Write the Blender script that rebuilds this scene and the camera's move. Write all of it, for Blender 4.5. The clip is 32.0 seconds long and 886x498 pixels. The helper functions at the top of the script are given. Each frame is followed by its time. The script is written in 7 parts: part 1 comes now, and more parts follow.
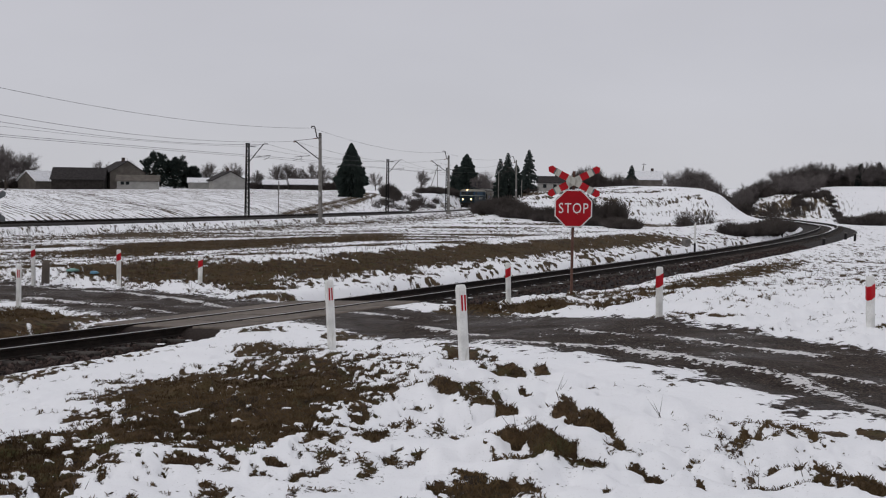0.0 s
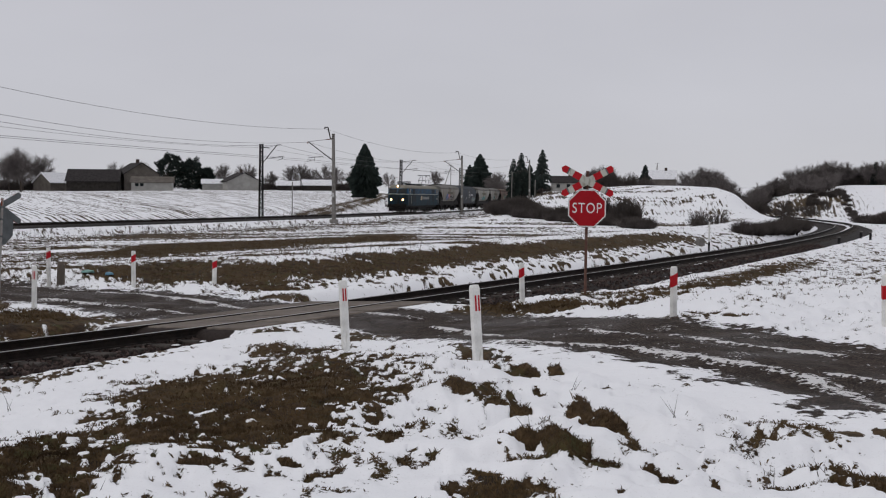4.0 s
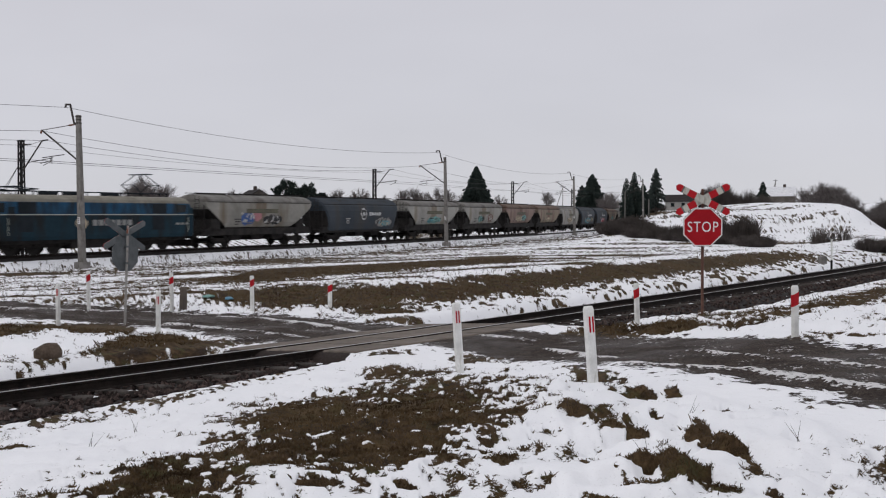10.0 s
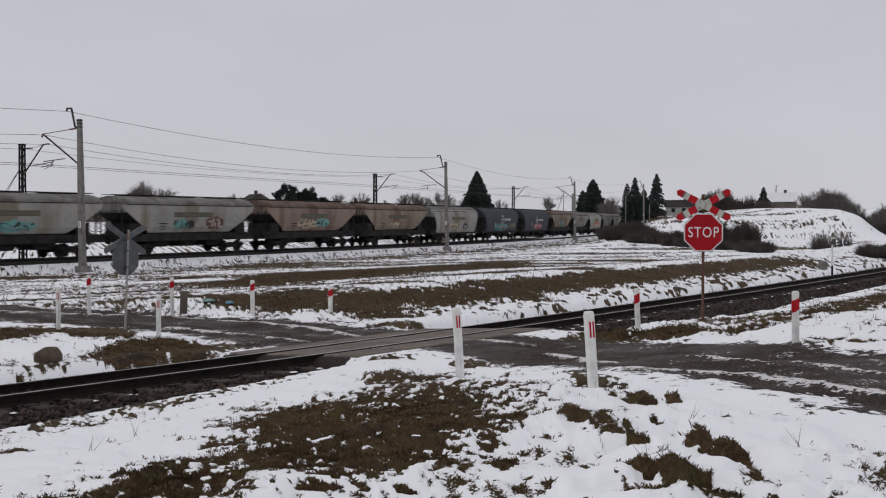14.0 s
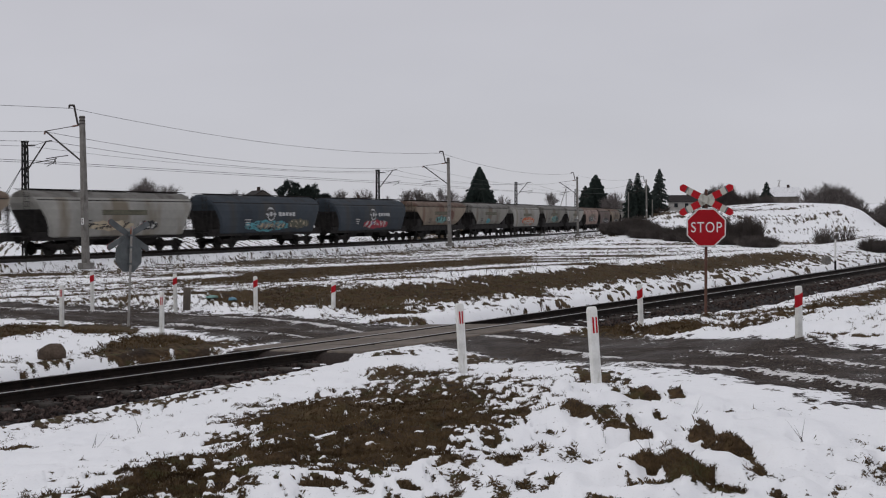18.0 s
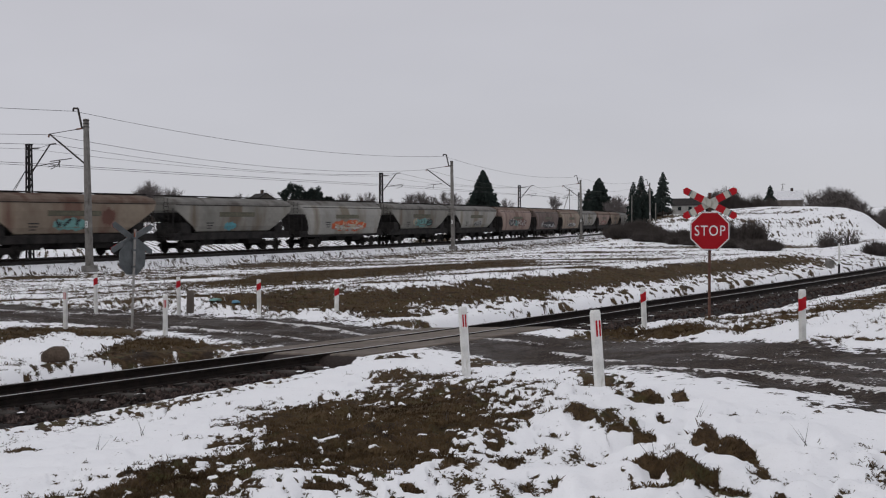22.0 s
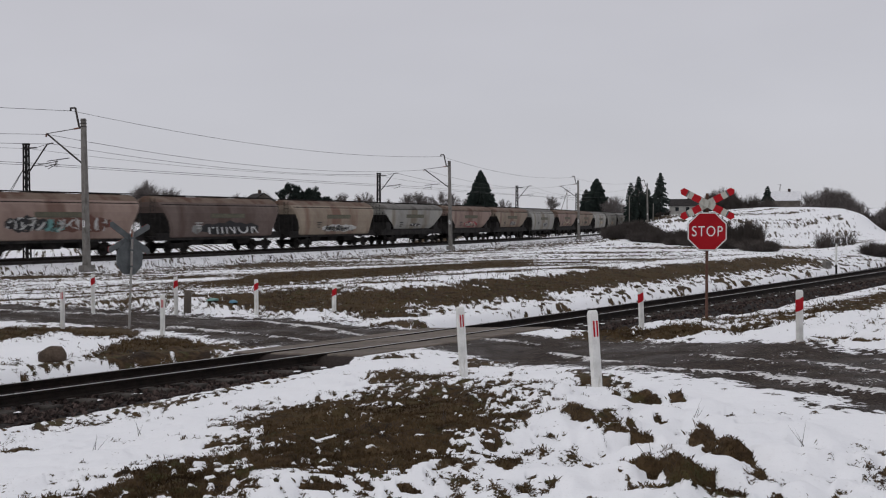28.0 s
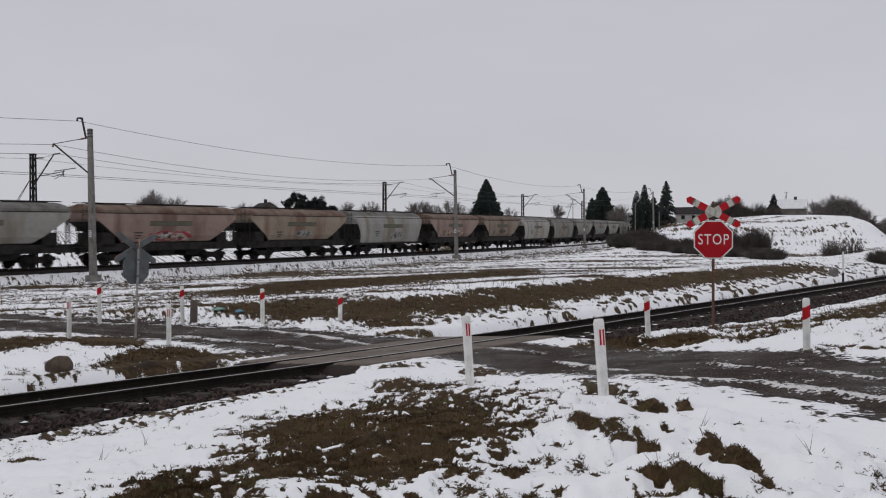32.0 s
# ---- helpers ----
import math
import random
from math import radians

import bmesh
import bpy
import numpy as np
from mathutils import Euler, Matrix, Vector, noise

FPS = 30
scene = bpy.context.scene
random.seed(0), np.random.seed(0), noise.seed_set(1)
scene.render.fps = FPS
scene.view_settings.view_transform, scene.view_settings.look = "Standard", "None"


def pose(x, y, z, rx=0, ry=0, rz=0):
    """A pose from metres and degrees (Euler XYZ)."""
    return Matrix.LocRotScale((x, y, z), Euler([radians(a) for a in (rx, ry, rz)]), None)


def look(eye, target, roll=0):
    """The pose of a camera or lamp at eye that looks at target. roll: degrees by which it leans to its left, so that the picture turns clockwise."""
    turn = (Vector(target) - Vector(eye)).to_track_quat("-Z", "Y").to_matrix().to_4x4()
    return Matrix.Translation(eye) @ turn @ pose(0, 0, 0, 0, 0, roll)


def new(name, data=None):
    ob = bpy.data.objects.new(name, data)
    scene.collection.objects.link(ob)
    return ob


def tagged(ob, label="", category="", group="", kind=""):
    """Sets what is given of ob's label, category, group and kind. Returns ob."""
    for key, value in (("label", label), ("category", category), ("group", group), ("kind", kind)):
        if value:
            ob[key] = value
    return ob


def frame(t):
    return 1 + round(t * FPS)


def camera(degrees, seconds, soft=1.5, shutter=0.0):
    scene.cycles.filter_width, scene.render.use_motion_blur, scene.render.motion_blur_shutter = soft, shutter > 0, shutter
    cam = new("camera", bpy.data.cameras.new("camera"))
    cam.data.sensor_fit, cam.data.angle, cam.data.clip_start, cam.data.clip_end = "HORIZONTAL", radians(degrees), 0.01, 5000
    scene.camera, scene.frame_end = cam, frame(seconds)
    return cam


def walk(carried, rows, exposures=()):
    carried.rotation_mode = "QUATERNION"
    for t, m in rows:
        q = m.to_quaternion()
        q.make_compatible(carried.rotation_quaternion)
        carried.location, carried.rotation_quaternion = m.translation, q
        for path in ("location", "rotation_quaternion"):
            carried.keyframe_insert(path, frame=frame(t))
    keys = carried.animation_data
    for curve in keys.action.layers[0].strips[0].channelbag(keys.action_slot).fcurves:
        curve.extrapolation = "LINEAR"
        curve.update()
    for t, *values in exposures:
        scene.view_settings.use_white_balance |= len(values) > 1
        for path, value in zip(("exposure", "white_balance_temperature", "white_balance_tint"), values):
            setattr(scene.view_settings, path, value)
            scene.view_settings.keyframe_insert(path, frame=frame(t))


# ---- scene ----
EYE = 2.5
cam = camera(43.95, 32.0, soft=1.15, shutter=0.5)
walk(cam, [
    (0.0, pose(0, 0, EYE, 87.238, -0.727, -6.840)),
    (0.5, pose(0, 0, EYE, 87.237, -0.710, -6.802)),
    (1.0, pose(0, 0, EYE, 87.253, -0.810, -6.669)),
    (1.5, pose(0, 0, EYE, 87.243, -0.815, -6.639)),
    (2.0, pose(0, 0, EYE, 87.234, -0.696, -6.574)),
    (2.5, pose(0, 0, EYE, 87.213, -0.710, -6.475)),
    (3.0, pose(0, 0, EYE, 87.232, -0.688, -6.399)),
    (3.5, pose(0, 0, EYE, 87.191, -0.637, -6.302)),
    (5.5, pose(0, 0, EYE, 87.635, -0.020, -4.790)),
    (6.0, pose(0, 0, EYE, 87.686, 0.004, -3.902)),
    (6.5, pose(0, 0, EYE, 87.763, 0.176, -3.145)),
    (7.0, pose(0, 0, EYE, 87.814, 0.250, -2.260)),
    (7.5, pose(0, 0, EYE, 87.919, 0.393, -1.499)),
    (8.0, pose(0, 0, EYE, 88.075, 0.310, -0.624)),
    (8.5, pose(0, 0, EYE, 88.234, 0.375, 0.040)),
    (9.0, pose(0, 0, EYE, 88.320, 0.350, -0.010)),
    (9.5, pose(0, 0, EYE, 88.376, 0.412, -0.046)),
    (10.0, pose(0, 0, EYE, 88.387, 0.443, -0.312)),
    (10.5, pose(0, 0, EYE, 88.393, 0.396, -0.405)),
    (11.0, pose(0, 0, EYE, 88.349, 0.438, -0.495)),
    (11.5, pose(0, 0, EYE, 88.276, 0.277, -0.692)),
    (12.0, pose(0, 0, EYE, 88.273, 0.327, -0.800)),
    (12.5, pose(0, 0, EYE, 88.308, 0.368, -0.827)),
    (13.0, pose(0, 0, EYE, 88.409, 0.330, -0.764)),
    (13.5, pose(0, 0, EYE, 88.586, 0.317, -0.443)),
    (14.0, pose(0, 0, EYE, 88.635, 0.312, -0.279)),
    (14.5, pose(0, 0, EYE, 88.546, 0.317, -0.224)),
    (16.5, pose(0, 0, EYE, 88.594, 0.349, -0.091)),
    (17.0, pose(0, 0, EYE, 88.504, 0.345, -0.134)),
    (17.5, pose(0, 0, EYE, 88.468, 0.459, -0.149)),
    (18.0, pose(0, 0, EYE, 88.418, 0.473, -0.138)),
    (18.5, pose(0, 0, EYE, 88.415, 0.555, -0.146)),
    (19.0, pose(0, 0, EYE, 88.390, 0.460, -0.136)),
    (19.5, pose(0, 0, EYE, 88.359, 0.427, -0.206)),
    (20.0, pose(0, 0, EYE, 88.353, 0.471, -0.269)),
    (20.5, pose(0, 0, EYE, 88.361, 0.548, -0.309)),
    (21.0, pose(0, 0, EYE, 88.424, 0.537, -0.185)),
    (21.5, pose(0, 0, EYE, 88.505, 0.487, -0.056)),
    (22.0, pose(0, 0, EYE, 88.584, 0.426, 0.037)),
    (22.5, pose(0, 0, EYE, 88.595, 0.355, 0.170)),
    (23.0, pose(0, 0, EYE, 88.553, 0.379, 0.294)),
    (23.5, pose(0, 0, EYE, 88.569, 0.445, 0.328)),
    (24.0, pose(0, 0, EYE, 88.548, 0.401, 0.275)),
    (24.5, pose(0, 0, EYE, 88.536, 0.461, 0.080)),
    (25.0, pose(0, 0, EYE, 88.542, 0.479, 0.021)),
    (25.5, pose(0, 0, EYE, 88.550, 0.521, -0.046)),
    (27.5, pose(0, 0, EYE, 88.602, 0.359, -0.091)),
    (28.0, pose(0, 0, EYE, 88.594, 0.349, -0.091)),
    (28.5, pose(0, 0, EYE, 88.568, 0.250, -0.087)),
    (29.0, pose(0, 0, EYE, 88.594, 0.349, -0.091)),
    (29.5, pose(0, 0, EYE, 88.642, 0.340, -0.025)),
    (30.0, pose(0, 0, EYE, 88.695, 0.409, 0.114)),
    (30.5, pose(0, 0, EYE, 88.792, 0.537, 0.171)),
    (31.0, pose(0, 0, EYE, 88.877, 0.521, 0.171)),
    (31.5, pose(0, 0, EYE, 88.978, 0.492, 0.179)),
    (32.0, pose(0, 0, EYE, 89.058, 0.508, 0.213)),
], exposures=((0.0, 0.0), (9.1, 0.0), (9.7, 0.14), (10.0, 0.18), (10.4, 0.15), (10.9, 0.0), (32.0, 0.0)))

# ---------- world and light: a closed overcast winter sky ----------
world = bpy.data.worlds.new("overcast_sky")
scene.world = world
world.use_nodes = True
wn, wl = world.node_tree.nodes, world.node_tree.links
wn.clear()
w_out = wn.new("ShaderNodeOutputWorld")
w_bg = wn.new("ShaderNodeBackground")
w_sky = wn.new("ShaderNodeTexSky")
w_sky.sky_type, w_sky.sun_disc = "NISHITA", False
w_sky.sun_elevation, w_sky.sun_rotation = radians(22), radians(200)
w_scale = wn.new("ShaderNodeMix")
w_scale.data_type, w_scale.blend_type = "RGBA", "MULTIPLY"
w_scale.inputs[0].default_value = 1.0
w_scale.inputs[7].default_value = (0.08, 0.08, 0.08, 1)
w_co = wn.new("ShaderNodeTexCoord")
w_sep = wn.new("ShaderNodeSeparateXYZ")
w_ramp = wn.new("ShaderNodeValToRGB")
w_ramp.color_ramp.elements[0].position, w_ramp.color_ramp.elements[0].color = 0.0, (0.565, 0.57, 0.615, 1)
w_ramp.color_ramp.elements[1].position, w_ramp.color_ramp.elements[1].color = 1.0, (0.64, 0.64, 0.68, 1)
for at_z, col in ((0.06, (0.55, 0.55, 0.60, 1)), (0.2, (0.535, 0.53, 0.575, 1)), (0.5, (0.60, 0.60, 0.64, 1))):
    el = w_ramp.color_ramp.elements.new(at_z)
    el.color = col
w_map = wn.new("ShaderNodeMapping")
w_map.inputs["Scale"].default_value = (1.0, 1.0, 3.0)
w_cloud = wn.new("ShaderNodeTexNoise")
w_cloud.inputs["Scale"].default_value, w_cloud.inputs["Detail"].default_value = 2.2, 4
w_cr = wn.new("ShaderNodeMapRange")
w_cr.inputs[1].default_value, w_cr.inputs[2].default_value = 0.3, 0.7
w_cr.inputs[3].default_value, w_cr.inputs[4].default_value = 0.95, 1.05
w_mul = wn.new("ShaderNodeMix")
w_mul.data_type, w_mul.blend_type = "RGBA", "MULTIPLY"
w_mul.inputs[0].default_value = 1.0
w_mix = wn.new("ShaderNodeMix")
w_mix.data_type = "RGBA"
w_mix.inputs[0].default_value = 0.95
wl.new(w_co.outputs["Generated"], w_sep.inputs[0])
wl.new(w_sep.outputs["Z"], w_ramp.inputs[0])
wl.new(w_co.outputs["Generated"], w_map.inputs[0])
wl.new(w_map.outputs[0], w_cloud.inputs["Vector"])
wl.new(w_cloud.outputs[0], w_cr.inputs[0])
wl.new(w_ramp.outputs[0], w_mul.inputs[6])
wl.new(w_cr.outputs[0], w_mul.inputs[7])
wl.new(w_sky.outputs[0], w_scale.inputs[6])
wl.new(w_scale.outputs[2], w_mix.inputs[6])
wl.new(w_mul.outputs[2], w_mix.inputs[7])
wl.new(w_mix.outputs[2], w_bg.inputs[0])
w_bg.inputs[1].default_value = 1.0
wl.new(w_bg.outputs[0], w_out.inputs[0])

sun = new("sun", bpy.data.lights.new("sun", "SUN"))
sun.data.energy, sun.data.angle, sun.data.color = 0.55, radians(50), (1.0, 0.97, 0.93)
sun.matrix_world = look((-40, -10, 38), (0, 0, 0))


# ---------- materials ----------
def node_mat(name):
    m = bpy.data.materials.new(name)
    m.use_nodes = True
    return m, m.node_tree.nodes, m.node_tree.links, m.node_tree.nodes["Principled BSDF"]


def surface(name, c1, c2, scale=4.0, rough=0.7, bump=0.1, metal=0.0, fine=8.0, dirt=None, dirt_amount=0.5, spread=0.0, spec=0.15):
    """Two-scale procedural surface; dirt is a third colour in streaks and blotches; spread varies brightness from thing to thing."""
    m, n, l, p = node_mat(name)
    co = n.new("ShaderNodeTexCoord")
    a = n.new("ShaderNodeTexNoise")
    a.inputs["Scale"].default_value, a.inputs["Detail"].default_value = scale, 5
    b = n.new("ShaderNodeTexNoise")
    b.inputs["Scale"].default_value, b.inputs["Detail"].default_value = scale * fine, 3
    l.new(co.outputs["Object"], a.inputs["Vector"])
    l.new(co.outputs["Object"], b.inputs["Vector"])
    add = n.new("ShaderNodeMath")
    add.operation = "MULTIPLY_ADD"
    add.inputs[1].default_value = 0.4
    l.new(b.outputs[0], add.inputs[0])
    l.new(a.outputs[0], add.inputs[2])
    ramp = n.new("ShaderNodeValToRGB")
    ramp.color_ramp.elements[0].position, ramp.color_ramp.elements[0].color = 0.5, (*c1, 1)
    ramp.color_ramp.elements[1].position, ramp.color_ramp.elements[1].color = 0.9, (*c2, 1)
    l.new(add.outputs[0], ramp.inputs[0])
    out = ramp.outputs[0]
    if dirt:
        mp = n.new("ShaderNodeMapping")
        mp.inputs["Scale"].default_value = (1.0, 1.0, 0.25)
        l.new(co.outputs["Object"], mp.inputs[0])
        d = n.new("ShaderNodeTexNoise")
        d.inputs["Scale"].default_value, d.inputs["Detail"].default_value = scale * 1.7, 6
        l.new(mp.outputs[0], d.inputs["Vector"])
        r2 = n.new("ShaderNodeMapRange")
        r2.inputs[1].default_value, r2.inputs[2].default_value = 0.72 - 0.35 * dirt_amount, 0.85 - 0.3 * dirt_amount
        l.new(d.outputs[0], r2.inputs[0])
        mix = n.new("ShaderNodeMix")
        mix.data_type = "RGBA"
        l.new(r2.outputs[0], mix.inputs[0])
        l.new(out, mix.inputs[6])
        mix.inputs[7].default_value = (*dirt, 1)
        out = mix.outputs[2]
    if spread:
        oi = n.new("ShaderNodeObjectInfo")
        mr = n.new("ShaderNodeMapRange")
        mr.inputs[3].default_value, mr.inputs[4].default_value = 1 - spread, 1 + spread
        l.new(oi.outputs["Random"], mr.inputs[0])
        hs = n.new("ShaderNodeHueSaturation")
        l.new(mr.outputs[0], hs.inputs["Value"])
        l.new(out, hs.inputs["Color"])
        out = hs.outputs[0]
    l.new(out, p.inputs["Base Color"])
    p.inputs["Roughness"].default_value, p.inputs["Metallic"].default_value = rough, metal
    p.inputs["Specular IOR Level"].default_value = spec
    if bump:
        bp = n.new("ShaderNodeBump")
        bp.inputs["Strength"].default_value, bp.inputs["Distance"].default_value = bump, 0.02
        l.new(add.outputs[0], bp.inputs["Height"])
        l.new(bp.outputs[0], p.inputs["Normal"])
    return m


def glow(name, col, power):
    m, n, l, p = node_mat(name)
    p.inputs["Base Color"].default_value = (*col, 1)
    p.inputs["Emission Color"].default_value = (*col, 1)
    p.inputs["Emission Strength"].default_value = power
    return m


M = {
    "white_paint": surface("white_paint", (0.62, 0.62, 0.60), (0.82, 0.82, 0.80), 6, 0.55, 0.05, dirt=(0.35, 0.33, 0.28), dirt_amount=0.35),
    "red_paint": surface("red_paint", (0.36, 0.008, 0.014), (0.46, 0.014, 0.022), 5, 0.5, 0.03),
    "sign_red": surface("sign_red", (0.30, 0.005, 0.011), (0.37, 0.008, 0.015), 3, 0.5, 0.0),
    "sign_white": surface("sign_white", (0.66, 0.66, 0.66), (0.78, 0.78, 0.77), 8, 0.4, 0.0),
    "sign_cream": surface("sign_cream", (0.42, 0.42, 0.38), (0.55, 0.54, 0.48), 9, 0.5, 0.04, dirt=(0.30, 0.29, 0.25)),
    "sign_back": surface("sign_back", (0.095, 0.105, 0.11), (0.15, 0.16, 0.165), 5, 0.6, 0.05, metal=0.1),
    "rust_steel": surface("rust_steel", (0.09, 0.045, 0.035), (0.16, 0.09, 0.07), 9, 0.8, 0.25, metal=0.2),
    "grey_pole": surface("grey_pole", (0.24, 0.23, 0.22), (0.36, 0.35, 0.33), 9, 0.6, 0.15, dirt=(0.2, 0.06, 0.03), dirt_amount=0.5),
    "rail_side": surface("rail_side", (0.010, 0.008, 0.007), (0.024, 0.018, 0.015), 5, 0.8, 0.2),
    "rail_top": surface("rail_top", (0.30, 0.29, 0.28), (0.45, 0.44, 0.43), 5, 0.3, 0.05, metal=0.9),
    "sleeper": surface("sleeper", (0.035, 0.03, 0.027), (0.085, 0.075, 0.068), 4, 0.9, 0.4, spread=0.2),
    "concrete": surface("concrete", (0.15, 0.14, 0.13), (0.25, 0.24, 0.225), 3, 0.85, 0.2, dirt=(0.10, 0.09, 0.08)),
    "dark_lattice": surface("dark_lattice", (0.008, 0.0075, 0.008), (0.02, 0.018, 0.018), 6, 0.7, 0.2),
    "cantilever": surface("cantilever", (0.035, 0.03, 0.03), (0.07, 0.06, 0.055), 6, 0.6, 0.1),
    "wire": surface("wire", (0.03, 0.03, 0.032), (0.05, 0.05, 0.05), 3, 0.5, 0.0),
    "insulator": surface("insulator", (0.12, 0.06, 0.04), (0.2, 0.1, 0.07), 5, 0.3, 0.0),
    "bogie": surface("bogie", (0.008, 0.0075, 0.007), (0.025, 0.022, 0.02), 4, 0.85, 0.3),
    "underframe": surface("underframe", (0.012, 0.011, 0.011), (0.035, 0.032, 0.03), 2, 0.8, 0.2),
    "wheel_rim": surface("wheel_rim", (0.014, 0.013, 0.012), (0.035, 0.032, 0.03), 6, 0.6, 0.1, metal=0.3),
    "loco_blue": surface("loco_blue", (0.010, 0.050, 0.105), (0.018, 0.085, 0.165), 0.8, 0.55, 0.03, dirt=(0.015, 0.022, 0.028), dirt_amount=0.8),
    "loco_teal": surface("loco_teal", (0.006, 0.022, 0.034), (0.011, 0.036, 0.052), 0.7, 0.6, 0.03, dirt=(0.012, 0.014, 0.015), dirt_amount=0.7),
    "loco_roof": surface("loco_roof", (0.17, 0.16, 0.13), (0.28, 0.265, 0.22), 0.8, 0.7, 0.05, dirt=(0.16, 0.14, 0.11), dirt_amount=0.5),
    "loco_dark": surface("loco_dark", (0.006, 0.01, 0.014), (0.014, 0.02, 0.026), 1.5, 0.6, 0.1),
    "loco_stripe": surface("loco_stripe", (0.36, 0.38, 0.33), (0.48, 0.50, 0.44), 3, 0.5, 0.0),
    "glass": surface("glass_dark", (0.008, 0.011, 0.013), (0.015, 0.019, 0.021), 2, 0.22, 0.0, spec=0.2),
    "headlight": glow("headlight", (1.0, 0.60, 0.28), 7.0),
    "roof_tile": surface("roof_tile", (0.022, 0.02, 0.02), (0.045, 0.04, 0.04), 2, 0.9, 0.3, dirt=(0.12, 0.12, 0.125), dirt_amount=0.15),
    "snow_roof": surface("snow_roof", (0.62, 0.63, 0.66), (0.8, 0.8, 0.82), 2, 0.8, 0.2, dirt=(0.15, 0.13, 0.12), dirt_amount=0.35),
    "plaster_grey": surface("plaster_grey", (0.085, 0.075, 0.066), (0.14, 0.125, 0.11), 0.8, 0.9, 0.1),
    "plaster_white": surface("plaster_white", (0.27, 0.265, 0.25), (0.38, 0.375, 0.355), 0.8, 0.9, 0.1),
    "brick_wall": surface("brick_wall", (0.05, 0.038, 0.034), (0.09, 0.068, 0.06), 2, 0.9, 0.2),
    "dark_wood": surface("dark_wood", (0.02, 0.018, 0.016), (0.045, 0.04, 0.036), 1.5, 0.9, 0.2),
    "bark": surface("bark", (0.045, 0.036, 0.03), (0.085, 0.07, 0.06), 4, 0.95, 0.3),
    # distance haze of the woods is mixed into this paler twig colour
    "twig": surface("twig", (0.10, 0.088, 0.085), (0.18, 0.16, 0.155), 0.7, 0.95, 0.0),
    "needle": surface("needle", (0.012, 0.018, 0.016), (0.034, 0.046, 0.040), 0.8, 0.9, 0.0),
    "needle_blue": surface("needle_blue", (0.022, 0.03, 0.028), (0.05, 0.062, 0.056), 0.8, 0.9, 0.0),
    # brightened as well: the far bushes' haze sits in the colour
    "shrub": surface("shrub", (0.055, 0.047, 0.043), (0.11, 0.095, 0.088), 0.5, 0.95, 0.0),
    "dry_grass": surface("dry_grass", (0.028, 0.017, 0.008), (0.145, 0.098, 0.051), 1.3, 0.95, 0.0, fine=12),
    "stone": surface("stone", (0.045, 0.033, 0.025), (0.14, 0.105, 0.08), 3, 0.9, 0.3),
    "ballast": surface("ballast", (0.010, 0.0085, 0.008), (0.050, 0.044, 0.042), 7, 0.95, 0.7, fine=3),
    "blue_bag": surface("blue_bag", (0.08, 0.2, 0.3), (0.16, 0.32, 0.42), 5, 0.4, 0.2),
    "green_bag": surface("green_bag", (0.14, 0.29, 0.27), (0.26, 0.42, 0.38), 5, 0.4, 0.2),
}


# ---------- lines of the plan ----------
def spline(points, step=1.5):
    """A smooth line through the points, sampled about every step metres."""
    p = [Vector(q) for q in points]
    p = [p[0] * 2 - p[1]] + p + [p[-1] * 2 - p[-2]]
    out = []
    for i in range(1, len(p) - 2):
        n = max(2, int((p[i + 1] - p[i]).length / step))
        for k in range(n):
            t = k / n
            out.append(0.5 * (2 * p[i] + (p[i + 1] - p[i - 1]) * t + (2 * p[i - 1] - 5 * p[i] + 4 * p[i + 1] - p[i + 2]) * t * t
                              + (3 * p[i] - p[i - 1] - 3 * p[i + 1] + p[i + 2]) * t ** 3))
    out.append(p[-2])
    return np.array([(v.x, v.y) for v in out])


# the single track of the level crossing, which bends away to the left far off
SINGLE = spline([(-70, -61), (-38, -22.5), (-6.0, 15.9), (-0.4, 22.7), (5.8, 31.0), (12.2, 39.7), (22, 53.4), (32.9, 70.2), (40.6, 83.4), (46.3, 94.0),
                 (50.2, 102.6), (53.4, 112.4), (57.3, 126.7), (59.7, 137.2), (61.0, 145), (61.8, 153), (63, 170), (66, 200), (72, 240), (82, 300)], 3.0)
# the main line with its overhead wires: straight past the crossing, bending away behind the bushes
MAIN = spline([(-330, -460), (-231, -286.5), (-132, -113), (-82.1, -26), (-57.5, 17.2), (-32.52, 60.72), (-20.74, 82.68), (-10.07, 105.21), (-0.34, 128.18), (8.59, 151.48),
               (16.85, 175.04), (24.57, 198.78), (31.84, 222.68), (38.73, 246.69), (45.31, 270.78), (51.0, 293), (57.5, 330), (69, 400), (102, 600), (155, 950)], 4.0)
# the gravel road over the crossing
ROAD = spline([(12.5, -6), (8.2, 4), (5.4, 10.0), (3.2, 15.6), (1.2, 19.6), (-1.6, 23.0), (-5.6, 26.6), (-11.8, 29.3), (-25, 33), (-60, 41), (-140, 60)], 2.0)

# a farm track that climbs the field beyond the main line
PATH = spline([(-3.6, 125), (-2.0, 145), (0.3, 157.4), (3.9, 175.6), (8.3, 196), (11.2, 212), (12.3, 226), (11.0, 240), (6, 250)], 4.0)


def along(line):
    return np.concatenate([[0], np.cumsum(np.hypot(*(line[1:] - line[:-1]).T))])


